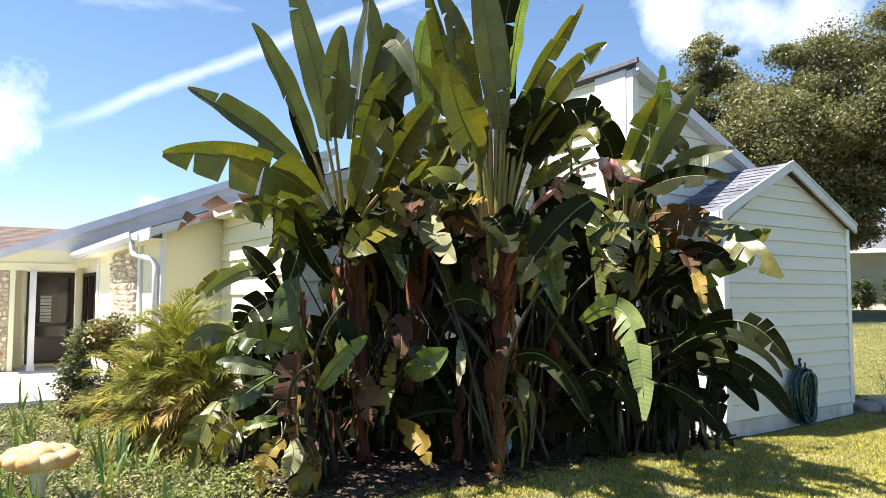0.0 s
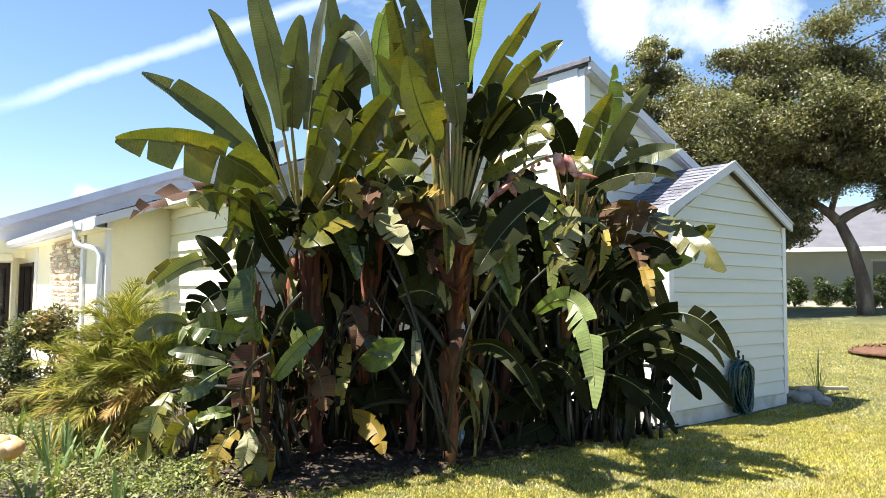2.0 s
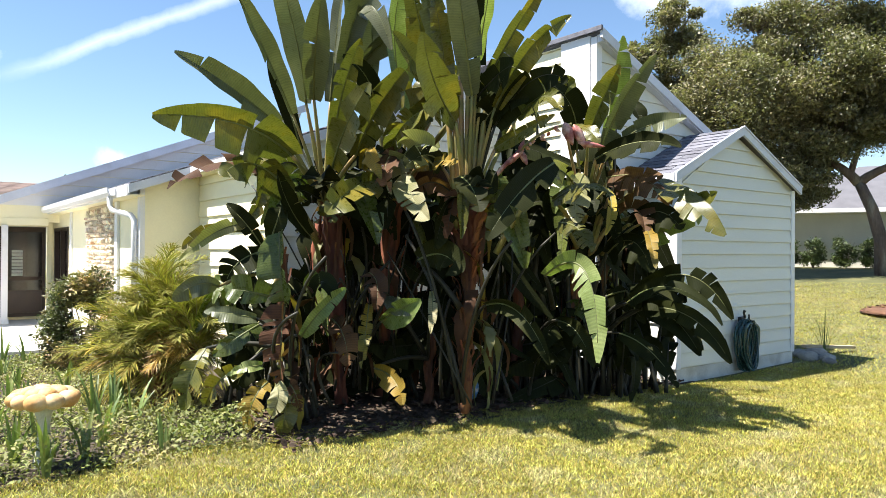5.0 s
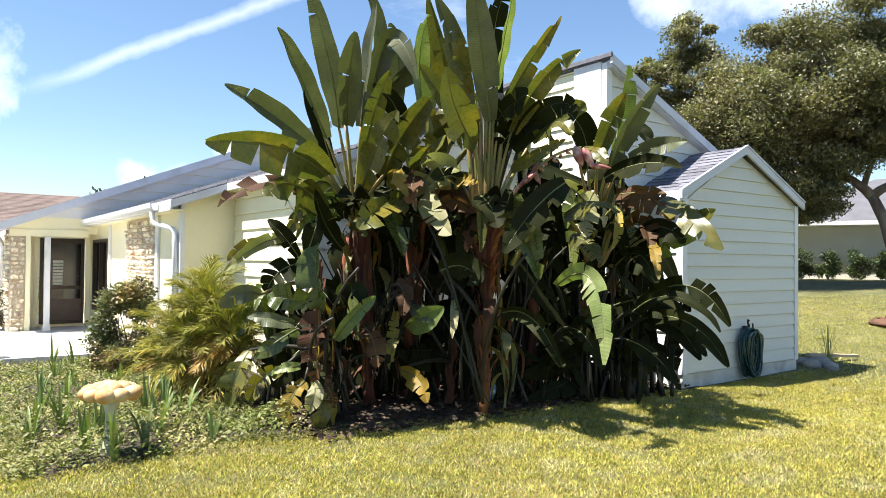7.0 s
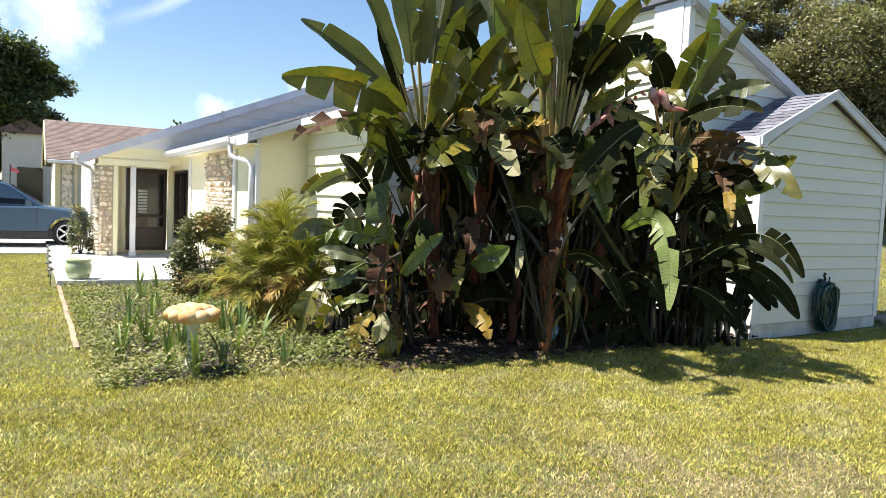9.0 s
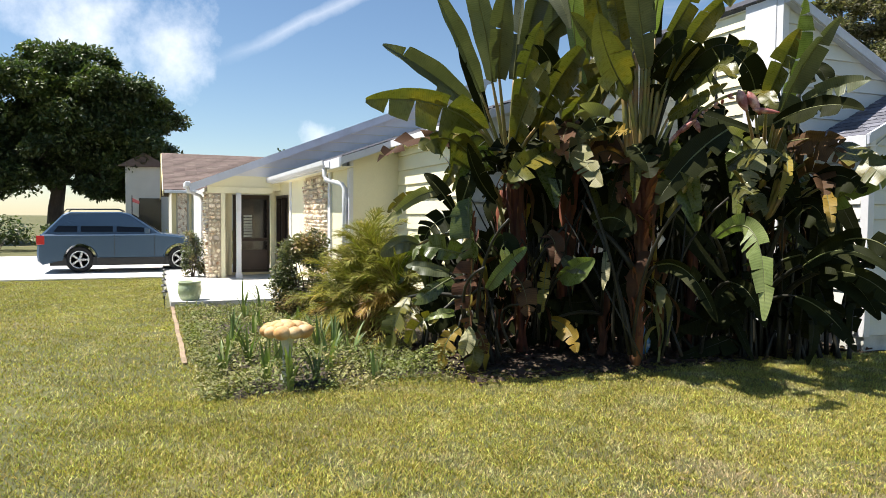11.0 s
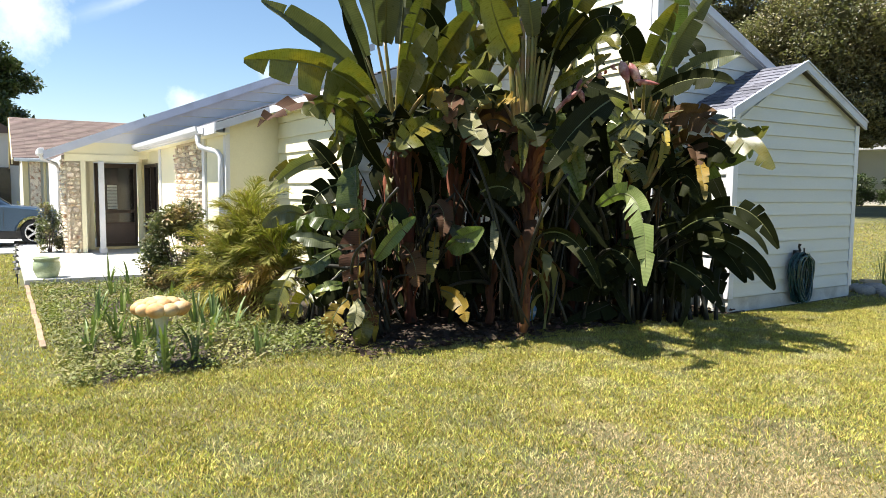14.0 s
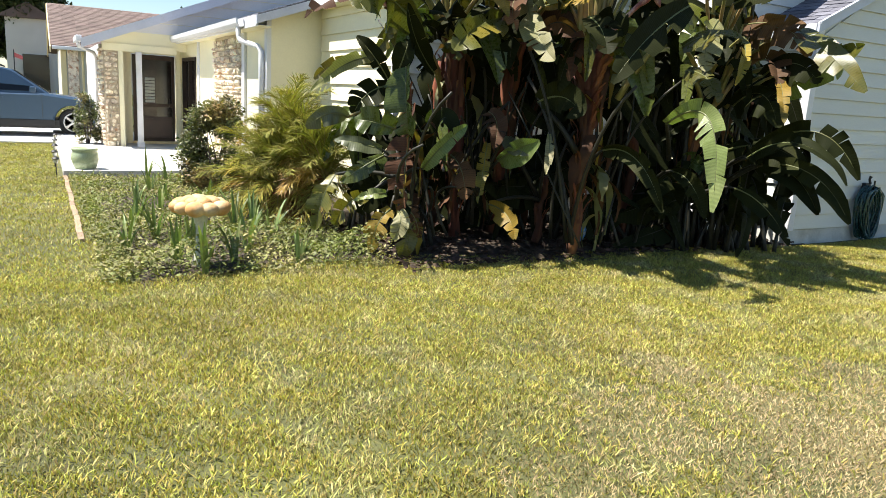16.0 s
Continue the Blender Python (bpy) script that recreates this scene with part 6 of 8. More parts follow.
leaf(banana_plant_f, (-0.94, -2.02, 1.17), (-0.96, -2.09, 2.42), (-0.72, -1.93, 2.56), (-0.62, -1.94, 1.80), 0.37, "d", 18, 0.25, 0.4, STEM_SHADE)
leaf(banana_plant_f, (-0.65, -1.75, 1.12), (-0.58, -1.69, 2.37), (-0.31, -1.48, 2.42), (-0.28, -1.61, 2.15), 0.26, "d", 36, 0.45, 0.4, STEM_SHADE)
leaf(banana_plant_f, (0.05, -1.48, 0.84), (-0.17, -1.82, 2.02), (-0.29, -2.17, 2.15), (-0.15, -2.12, 1.52), 0.33, "d", -12, 0.25, 0.4, STEM_SHADE)
leaf(banana_plant_f, (-0.65, -2.28, 1.48), (-0.50, -2.12, 2.69), (-0.60, -2.43, 2.75), (-0.09, -1.89, 2.68), 0.30, "d", -6, 0.45, 0.4, STEM_SHADE)
leaf(banana_plant_f, (-0.34, -1.96, 1.60), (-0.40, -2.09, 2.79), (-0.48, -2.38, 2.92), (0.05, -1.80, 2.63), 0.33, "d", -14, 0.25, 0.4, STEM_SHADE)
leaf(banana_plant_f, (-0.33, -1.92, 1.26), (-0.40, -2.05, 2.45), (-0.47, -2.32, 2.67), (0.04, -1.79, 2.62), 0.31, "d", 12, 0.24, 0.4, STEM_SHADE)
leaf(banana_plant_f, (-0.62, -1.83, 0.97), (-0.55, -1.77, 2.20), (-0.32, -1.62, 2.35), (-0.22, -1.63, 1.60), 0.30, "d", 22, 0.45, 0.4, STEM_SHADE)
leaf(banana_plant_f, (-0.52, -2.27, 2.28), (-0.61, -2.44, 3.47), (-0.64, -2.66, 3.59), (-0.40, -2.48, 3.01), 0.28, "d", 28, 0.45, 0.4, STEM_SHADE)
leaf(banana_plant_f, (-2.01, -3.68, 0.98), (-1.95, -3.64, 2.22), (-1.71, -3.48, 2.27), (-1.92, -3.94, 2.00), 0.35, "d", -23, 0.45, 0.4, STEM_SHADE)
leaf(banana_plant_f, (-1.56, -3.53, 1.34), (-1.67, -3.73, 2.55), (-1.68, -3.92, 2.82), (-1.29, -3.55, 2.69), 0.30, "o", -40, 0.24, 0.4, STEM_SHADE)
leaf(banana_plant_f, (-1.16, -2.68, 0.66), (-1.23, -2.81, 1.89), (-1.03, -2.70, 1.89), (-1.01, -2.86, 1.95), 0.35, "d", -21, 0.45, 0.4, STEM_SHADE)
leaf(banana_plant_f, (-1.79, -3.54, 0.51), (-1.66, -3.41, 1.74), (-1.66, -3.59, 2.01), (-1.42, -3.40, 1.43), 0.31, "d", 40, 0.45, 0.4, STEM_SHADE)
leaf(banana_plant_f, (-1.65, -3.18, 0.62), (-1.43, -2.92, 1.86), (-1.37, -3.01, 1.94), (-0.89, -2.49, 1.49), 0.28, "d", 18, 0.24, 0.4, STEM_SHADE)
leaf(banana_plant_f, (-1.47, -3.24, 0.73), (-1.42, -3.21, 1.95), (-1.22, -3.12, 1.96), (-1.11, -3.12, 1.45), 0.40, "d", -2, 0.45, 0.4, STEM_SHADE)
leaf(banana_plant_f, (-1.67, -3.89, 0.51), (-1.60, -3.84, 1.70), (-1.66, -4.10, 1.97), (-1.15, -3.54, 1.43), 0.28, "d", 23, 0.45, 0.4, STEM_SHADE)
leaf(banana_plant_f, (-1.99, -3.82, 1.13), (-1.95, -3.80, 2.36), (-1.67, -3.59, 2.48), (-2.02, -4.23, 1.95), 0.36, "d", 0, 0.45, 0.4, STEM_SHADE)
leaf(banana_plant_f, (-0.88, -2.28, 1.32), (-1.05, -2.55, 2.54), (-1.05, -2.73, 2.59), (-1.13, -3.01, 2.69), 0.33, "d", -13, 0.45, 0.4, STEM_SHADE)
leaf(banana_plant_f, (-1.69, -3.22, 0.92), (-1.55, -3.06, 2.16), (-1.58, -3.28, 2.47), (-1.23, -2.95, 1.72), 0.28, "d", -20, 0.25, 0.4, STEM_SHADE)
leaf(banana_plant_f, (-1.26, -3.29, 1.17), (-1.44, -3.58, 2.36), (-1.46, -3.77, 2.36), (-1.46, -3.94, 2.02), 0.29, "d", 25, 0.24, 0.4, STEM_SHADE)
leaf(banana_plant_f, (-1.21, -2.36, 1.08), (-1.35, -2.60, 2.34), (-1.39, -2.83, 2.60), (-1.59, -3.26, 1.98), 0.36, "o", 18, 0.25, 0.4, STEM_SHADE)
leaf(banana_plant_f, (-1.14, -2.50, 0.72), (-1.15, -2.56, 1.96), (-0.89, -2.37, 1.95), (-1.38, -3.21, 1.49), 0.29, "o", 40, 0.25, 0.4, STEM_SHADE)
leaf(banana_plant_f, (-1.72, -3.91, 0.51), (-1.52, -3.67, 1.71), (-1.31, -3.55, 1.99), (-1.07, -3.36, 1.25), 0.36, "d", 28, 0.24, 0.4, STEM_SHADE)
leaf(banana_plant_f, (-1.70, -3.74, 0.60), (-1.53, -3.55, 1.81), (-1.41, -3.56, 1.94), (-1.15, -3.37, 2.00), 0.39, "d", 12, 0.25, 0.4, STEM_SHADE)
leaf(banana_plant_f, (-1.73, -3.24, 0.99), (-1.48, -2.94, 2.24), (-1.49, -3.13, 2.49), (-1.64, -3.49, 1.88), 0.29, "d", 26, 0.25, 0.4, STEM_SHADE)
leaf(banana_plant_f, (-1.16, -2.74, 0.98), (-1.12, -2.71, 2.20), (-1.15, -2.93, 2.24), (-1.07, -2.99, 2.35), 0.30, "d", 26, 0.24, 0.4, STEM_SHADE)
leaf(banana_plant_f, (-1.62, -3.45, 0.47), (-1.83, -3.78, 1.68), (-1.74, -3.82, 1.89), (-1.46, -3.59, 1.37), 0.30, "d", -8, 0.45, 0.4, STEM_SHADE)


def skirt(plant, crown, count, reach, seed):
    """Older leaves that arch out of a crown and hang round the top of its trunk, partly dead."""
    rnd = random.Random(seed)
    c = Vector(crown)
    for i in range(count):
        a = i * 2.399 + rnd.uniform(-0.4, 0.4)
        o = Vector((math.cos(a), math.sin(a), 0))
        r = reach * rnd.uniform(0.6, 1.1)
        up, fall = rnd.uniform(0.05, 0.5), rnd.uniform(0.0, 0.7)
        # leaves on the house side get mostly near-black tones, painted shade
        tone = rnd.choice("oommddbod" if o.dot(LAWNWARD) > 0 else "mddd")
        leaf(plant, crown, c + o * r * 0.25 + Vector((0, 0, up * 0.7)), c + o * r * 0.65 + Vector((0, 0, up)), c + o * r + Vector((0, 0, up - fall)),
             rnd.uniform(0.2, 0.36), tone, rnd.uniform(-35, 35), rnd.choice((0.2, 0.35, 0.55)), rnd.uniform(0.2, 0.6), STEM_SHADE)


skirt(banana_plant_a, (-1.34, -4.34, 2.12), 18, 0.80, 201)
skirt(banana_plant_b, (-1.14, -3.55, 2.20), 18, 0.85, 202)
skirt(banana_plant_c, (-0.06, -3.41, 2.05), 12, 0.70, 203)
skirt(banana_plant_d, (-0.14, -1.75, 1.95), 16, 0.85, 204)
skirt(banana_plant_b, (-1.36, -3.16, 1.98), 14, 0.80, 205)


def thicket(plant, a, b, count, tall, seed, tones):
    """Young leaves between two places, standing and bending outwards; the shade there is mostly in their tone."""
    rnd = random.Random(seed)
    for i in range(count):
        p = Vector(a).lerp(Vector(b), rnd.random()) + Vector((rnd.uniform(-0.25, 0.25), rnd.uniform(-0.25, 0.25), 0))
        t = rnd.uniform(0, 2 * math.pi)
        o = Vector((math.cos(t), math.sin(t), 0)) * rnd.uniform(0.25, 0.55)
        h = tall * rnd.uniform(0.35, 1.0)
        leaf(plant, tuple(p), p + o * 0.25 + Vector((0, 0, h * 0.55)), p + o * 0.6 + Vector((0, 0, h)), p + o * 1.2 + Vector((0, 0, h * rnd.uniform(0.55, 0.95))),
             rnd.uniform(0.18, 0.32), rnd.choice(tones), rnd.uniform(-40, 40), rnd.choice((0.1, 0.2, 0.4)), rnd.uniform(0.2, 0.5), STEM_SHADE)


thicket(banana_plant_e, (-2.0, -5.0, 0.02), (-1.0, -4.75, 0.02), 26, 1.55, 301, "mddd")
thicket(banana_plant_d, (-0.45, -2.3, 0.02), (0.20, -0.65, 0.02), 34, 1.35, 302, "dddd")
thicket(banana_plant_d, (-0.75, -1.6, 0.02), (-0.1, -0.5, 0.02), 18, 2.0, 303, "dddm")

# dead leaf remnants round the crowns and trunks
rd = random.Random(77)
for plant_, foot_, top_, n_ in ((banana_plant_a, (-1.35, -4.10, 0.2), (-1.45, -4.15, 2.2), 26), (banana_plant_b, (-1.35, -3.5, 0.2), (-1.3, -3.35, 2.3), 24), (banana_plant_c, (-0.05, -3.35, 0.2), (-0.05, -3.3, 2.2), 20), (banana_plant_d, (-0.3, -1.4, 0.6), (-0.1, -1.2, 2.5), 34), (banana_plant_e, (-0.8, -4.9, 0.2), (-0.7, -4.9, 1.5), 12)):
    for i in range(n_):
        q = Vector(foot_).lerp(Vector(top_), rd.uniform(0.15, 1.0)) + Vector((rd.uniform(-0.12, 0.2), rd.uniform(-0.2, 0.12), 0))
        dry_strip(plant_, q, rd.uniform(0.25, 0.75), rd.uniform(0.04, 0.13), rd.randint(0, 9999))
    # thin stalks among the trunks, shade put into their colour
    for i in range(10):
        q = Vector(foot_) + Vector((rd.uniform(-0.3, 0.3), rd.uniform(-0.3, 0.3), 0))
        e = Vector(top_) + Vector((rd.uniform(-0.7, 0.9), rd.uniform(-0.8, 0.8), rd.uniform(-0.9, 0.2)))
        stalk(plant_, (q, q.lerp(e, 0.55) + Vector((rd.uniform(-0.15, 0.15), rd.uniform(-0.15, 0.15), 0.1)), e), rd.uniform(0.010, 0.022), STEM_SHADE)

# flower stalk with pink bracts arching out of the fan
flower = thing("banana_flower", "pink and red hanging flower bract on a long stalk", "flower")
part("stalk", tube(bend((0.19, -3.42, 2.27), (0.34, -3.33, 2.47), (0.48, -3.20, 2.66), 8), 0.022, 8), PETAL, flower, "", True)
part("stalk", tube(bend((0.48, -3.20, 2.66), (0.66, -3.06, 2.83), (0.85, -2.88, 2.90), 8), 0.014, 8), STEM, flower, "", True)


def bract(at, direction, length, r, name="bract"):
    d = Vector(direction).normalized()
    bm = lathe([(0.004, 0.0), (r * 0.7, length * 0.15), (r, length * 0.4), (r * 0.75, length * 0.7), (r * 0.3, length * 0.92), (0.004, length)], 10)
    bmesh.ops.transform(bm, matrix=Matrix.Translation(at) @ d.to_track_quat("Z", "Y").to_matrix().to_4x4(), verts=bm.verts)
    return part(name, bm, PETAL, flower, "", True)


bract((0.40, -3.30, 2.52), (0.5, 0.4, 0.55), 0.22, 0.028)
bract((0.47, -3.20, 2.64), (0.2, 0.3, 1), 0.13, 0.03)
bract((0.47, -3.18, 2.66), (0.3, 0.2, -0.8), 0.15, 0.035)
bract((0.80, -2.93, 2.92), (0.35, 0.15, -1), 0.24, 0.055)
bract((0.86, -2.87, 2.90), (0.35, 0.35, -1), 0.26, 0.05)
bract((0.90, -2.85, 2.72), (0.9, 0.5, -0.2), 0.26, 0.030)
for i in range(9):
    s = i / 8
    p = Vector((0.52, -3.17, 2.70)).lerp(Vector((0.80, -2.93, 2.91)), s)
    bract(p, (math.sin(i * 2.3), math.cos(i * 2.3), -0.4), 0.07, 0.018, "flower_bud")


# ---- leafy masses ----
def leaf_cloud(name, centres, sizes, seed, flat=0.6, droop=0.0):
    """Many small pointed leaves (two triangles folded on a midrib) at given centres."""
    rng = np.random.default_rng(seed)
    c = np.asarray(centres, float)
    k = len(c)
    s = np.asarray(sizes, float)[:, None]
    d = rng.normal(size=(k, 3))
    d[:, 2] = d[:, 2] * flat - droop
    d /= np.linalg.norm(d, axis=1)[:, None]
    up = rng.normal(size=(k, 3)) * 0.5 + np.array([0, 0, 1.0])
    side = np.cross(d, up)
    side /= np.linalg.norm(side, axis=1)[:, None] + 1e-9
    n = np.cross(side, d)
    v = np.stack([c, c + d * s * 0.45 + side * s * 0.24 + n * s * 0.06, c + d * s, c + d * s * 0.45 - side * s * 0.24 + n * s * 0.06], 1).reshape(-1, 3)
    i = np.arange(k)[:, None] * 4
    f = np.concatenate([i + np.array([0, 1, 2]), i + np.array([0, 2, 3])], 0)
    return quads_mesh(name, v, f)


def clump_points(rng, centre, radii, count, shell=0.55):
    d = rng.normal(size=(count, 3))
    d /= np.linalg.norm(d, axis=1)[:, None]
    r = shell + (1 - shell) * rng.random(count) ** 0.7
    return np.asarray(centre) + d * r[:, None] * np.asarray(radii)


def shrub(name, label, at, wide, tall, leaves, size, mat, seed, category="shrub", group=""):
    rng = np.random.default_rng(seed)
    t = thing(name, label, category, at, group=group)
    for j in range(6):
        a = 2 * math.pi * j / 6
        part("stem", tube(bend((0.02 * math.cos(a), 0.02 * math.sin(a), 0), (0.14 * wide * math.cos(a), 0.14 * wide * math.sin(a), tall * 0.35), (0.32 * wide * math.cos(a + 0.4), 0.32 * wide * math.sin(a + 0.4), tall * 0.75), 5), [0.016, 0.014, 0.012, 0.010, 0.007, 0.005], 5), BARK, t)
    pts = []
    for j in range(16):
        a, h = rng.uniform(0, 2 * np.pi), rng.uniform(0.12, 0.86)
        r = wide * 0.36 * math.sin(math.pi * min(1, h * 0.8 + 0.2)) ** 0.6
        pts.append(clump_points(rng, (r * math.cos(a), r * math.sin(a), h * tall), (wide * 0.22, wide * 0.22, tall * 0.16), leaves // 16, 0.3))
    pts = np.concatenate(pts)
    pts = pts[pts[:, 2] > 0.02]
    mesh_part("foliage", leaf_cloud("foliage", pts, size * rng.uniform(0.6, 1.3, len(pts)), seed), mat, t)
    return t


shrub("shrub", "rounded shrub with shade-darkened green and bronze new leaves", (-5.75, -5.86, 0.0), 1.1, 1.42, 13000, 0.068, BUSH, 31)
shrub("shrub", "upright dark shrub with bronze leaves beside the stone pilaster", (-12.75, -7.3, 0.0), 0.55, 1.3, 2400, 0.07, BUSH, 32)
for i, (x, y, w, h) in enumerate(((-20.5, -5.6, 2.2, 1.15), (-20.8, -7.2, 2.0, 1.1), (-21.5, -8.6, 2.2, 1.5), (-22, -3.8, 2.2, 1.1))):
    shrub("hedge_plant", "clipped green hedge plant in front of the neighbouring house", (x, y, 0.0), w, h, 2200, 0.11, COVER, 40 + i, "hedge", "neighbour hedge")


# ---- pygmy palm ----
def frond(parent, foot, mid, tip, leaflet, mat, seed):
    rnd = random.Random(seed)
    n = 56
    pts = bend(foot, mid, tip, n)
    rib = part("frond", tube(pts[::3] + [pts[-1]], [0.011 * (1 - 0.85 * i / 12) for i in range(len(pts[::3]) + 1)], 5), STEM, parent, "arching feathery frond")
    v, f = [], []
    for i in range(6, n):
        p = pts[i]
        t = (pts[min(i + 1, n)] - pts[i - 1]).normalized()
        s = t.cross(Vector((0, 0, 1)))
        s = s.normalized() if s.length > 0.05 else Vector((1, 0, 0))
        u = i / n
        ll = leaflet * (math.sin(math.pi * min(1, u * 0.75 + 0.22)) ** 0.7) * rnd.uniform(0.85, 1.1)
        for sg in (-1, 1):
            d = (s * sg * rnd.uniform(0.35, 0.75) + t * 1.0 + Vector((rnd.uniform(-0.3, 0.3), rnd.uniform(-0.3, 0.3), rnd.uniform(-0.45, 0.45)))).normalized()
            e = p + d * ll + Vector((0, 0, -0.14 * ll))
            m = p + d * ll * 0.5
            w = t.cross(d).cross(d).normalized() * 0.0034
            b = len(v)
            v += [p - w, p + w, m + w * 1.2, m - w * 1.2, e]
            f += [(b, b + 1, b + 2), (b, b + 2, b + 3), (b + 3, b + 2, b + 4)]
    mesh_part("frond_blade", quads_mesh("frond_blade", [tuple(q) for q in v], f), mat, rib)


palm = thing("palm", "pygmy date palm with arching feathery fronds, lower ones yellow", "palm", (-2.83, -5.58, 0.0))
rp = random.Random(8)
for k, (dx, dy, h) in enumerate(((0, 0, 0.95), (-0.30, 0.10, 0.72), (0.26, 0.12, 0.70), (-0.12, -0.30, 0.48), (0.22, -0.22, 0.42), (0.62, 0.18, 0.62))):
    part("trunk", tube([(dx * 0.3, dy * 0.3, -0.03), (dx * 0.8, dy * 0.8, h * 0.6), (dx, dy, h)], [0.10, 0.085, 0.10], 10), TRUNK, palm, "short rough palm trunk")
    for i in range(30):
        a = i * 2.399 + k
        e = 1.45 - 2.15 * (i / 29) ** 1.15 + rp.uniform(-0.12, 0.12)
        L = rp.uniform(0.62, 0.92) * (1.1 if i < 10 else 0.95)
        foot = Vector((dx, dy, h))
        out = Vector((math.cos(a), math.sin(a), 0))
        mid = foot + out * (L * 0.44 * math.cos(e)) + Vector((0, 0, L * 0.50 * math.sin(e) + 0.07))
        tip = foot + out * (L * 0.90 * math.cos(e * 0.82)) + Vector((0, 0, L * 0.92 * math.sin(e) - 0.10))
        tip.z = max(tip.z, 0.06)
        mid.z = max(mid.z, 0.12)
        frond(palm, foot, mid, tip, 0.29, PALM_OLD if i > 19 and i % 5 < 2 else PALM, 100 * k + i)


# ---- flower bed ----
def bed_sheet():
    xs, ys = np.meshgrid(np.linspace(-7.25, 0.65, 80), np.linspace(-7.6, 0.35, 84))
    edge = np.where(ys < -5.4, -0.25 + 0.3 * np.sin(ys * 1.3), -0.10 + 0.2 * np.sin(ys * 1.7 + 1))
    xs = np.minimum(xs, edge)
    zs = ground_z(xs, ys) + 0.012 + 0.012 * np.sin(xs * 5) * np.cos(ys * 6)
    v = np.stack([xs, ys, zs], -1).reshape(-1, 3)
    w = xs.shape[1]
    i = np.arange(xs.shape[0] - 1)[:, None] * w + np.arange(w - 1)[None, :]
    f = np.stack([i, i + 1, i + w + 1, i + w], -1).reshape(-1, 4)
    return quads_mesh("bed", v, f)


tagged(mesh_part("ground_bed", bed_sheet(), SOIL), "dark leaf-littered planting bed along the house", "planting bed", "", "structure")
rng = np.random.default_rng(12)
k = 62000
bx, by = rng.uniform(-7.2, -0.25, k), rng.uniform(-7.88, -5.35, k)
dens = 0.35 + 0.65 * (np.sin(bx * 2.1 + 1) * np.cos(by * 2.7) > -0.35)
near_edge = np.clip((bx + 3.2) / 2.4, 0.12, 1) * np.where(bx < -0.5 + 0.3 * np.sin(by * 1.3), 1, 0.35)
ok = rng.random(k) < dens * np.maximum(near_edge, 0.45)
bx, by = bx[ok], by[ok]
hh = 0.03 + rng.random(len(bx)) ** 1.6 * (0.06 + 0.24 * np.clip((bx + 3.4) / 2.5, 0, 1) * (0.55 + 0.45 * np.sin(bx * 3 + by * 4)))
tagged(mesh_part("groundcover", leaf_cloud("groundcover", np.stack([bx, by, hh], 1), rng.uniform(0.022, 0.062, len(bx)), 13, 0.6), COVER), "low green groundcover with small rounded leaves", "groundcover", "", "stuff")
k = 5000
lx, ly = rng.uniform(-2.3, 0.0, k), rng.uniform(-5.4, 0.2, k)
lit = leaf_cloud("leaf_litter", np.stack([lx, ly, 0.025 + 0.03 * rng.random(k)], 1), rng.uniform(0.03, 0.12, k), 14, 0.12)
tagged(mesh_part("leaf_litter", lit, LITTER), "dry brown leaf litter under the banana plants", "leaf litter", "", "stuff")


def sword_plant(at, count, tall, seed, wide=0.035):
    rnd = random.Random(seed)
    t = thing("iris_plant", "clump of upright sword-shaped green leaves in the flower bed", "plant", at, rnd.uniform(0, 360), "sword-leaved clumps")
    for i in range(count):
        a = rnd.uniform(0, 2 * math.pi)
        lean = rnd.uniform(0.05, 0.5)
        h = tall * rnd.uniform(0.55, 1.1)
        o = Vector((math.cos(a), math.sin(a), 0))
        pts = bend(o * 0.03, o * (0.03 + lean * h * 0.35) + Vector((0, 0, h * 0.55)), o * (0.03 + lean * h) + Vector((0, 0, h * (1 - 0.25 * lean))), 6)
        s = Vector((-o.y, o.x, 0)) * wide
        bm = bmesh.new()
        rows = [[bm.verts.new(p - s * f * 0.5), bm.verts.new(p + o * 0.004), bm.verts.new(p + s * f * 0.5)] for p, f in zip(pts, (0.8, 1, 1, 0.95, 0.8, 0.55, 0.08))]
        for r0, r1 in zip(rows, rows[1:]):
            for q in range(2):
                bm.faces.new((r0[q], r0[q + 1], r1[q + 1], r1[q]))
        part("leaf", bm, IRIS, t)


for i, (x, y, c, h) in enumerate(((-0.86, -7.23, 8, 0.48), (-1.9, -7.27, 9, 0.5), (-1.88, -6.31, 8, 0.5), (-1.5, -6.2, 8, 0.55), (-1.36, -7.6, 7, 0.42), (-0.42, -7.08, 8, 0.55), (-2.25, -6.4, 8, 0.5),
                                  (-3.78, -6.4, 8, 0.5), (-2.9, -6.9, 9, 0.5), (-1.1, -6.55, 8, 0.5), (-0.6, -6.2, 7, 0.4), (-6.9, -6.75, 7, 0.5), (-6.4, -6.5, 7, 0.5), (-4.6, -6.8, 6, 0.35), (-2.4, -7.45, 8, 0.42), (-3.1, -7.3, 7, 0.4), (-3.6, -7.0, 7, 0.42), (-1.5, -7.0, 8, 0.45), (-2.6, -6.1, 8, 0.5), (-4.2, -7.2, 6, 0.36), (-0.75, -6.75, 7, 0.4), (-5.3, -6.9, 6, 0.4))):
    sword_plant((x, y, 0.0), c, h, 60 + i)

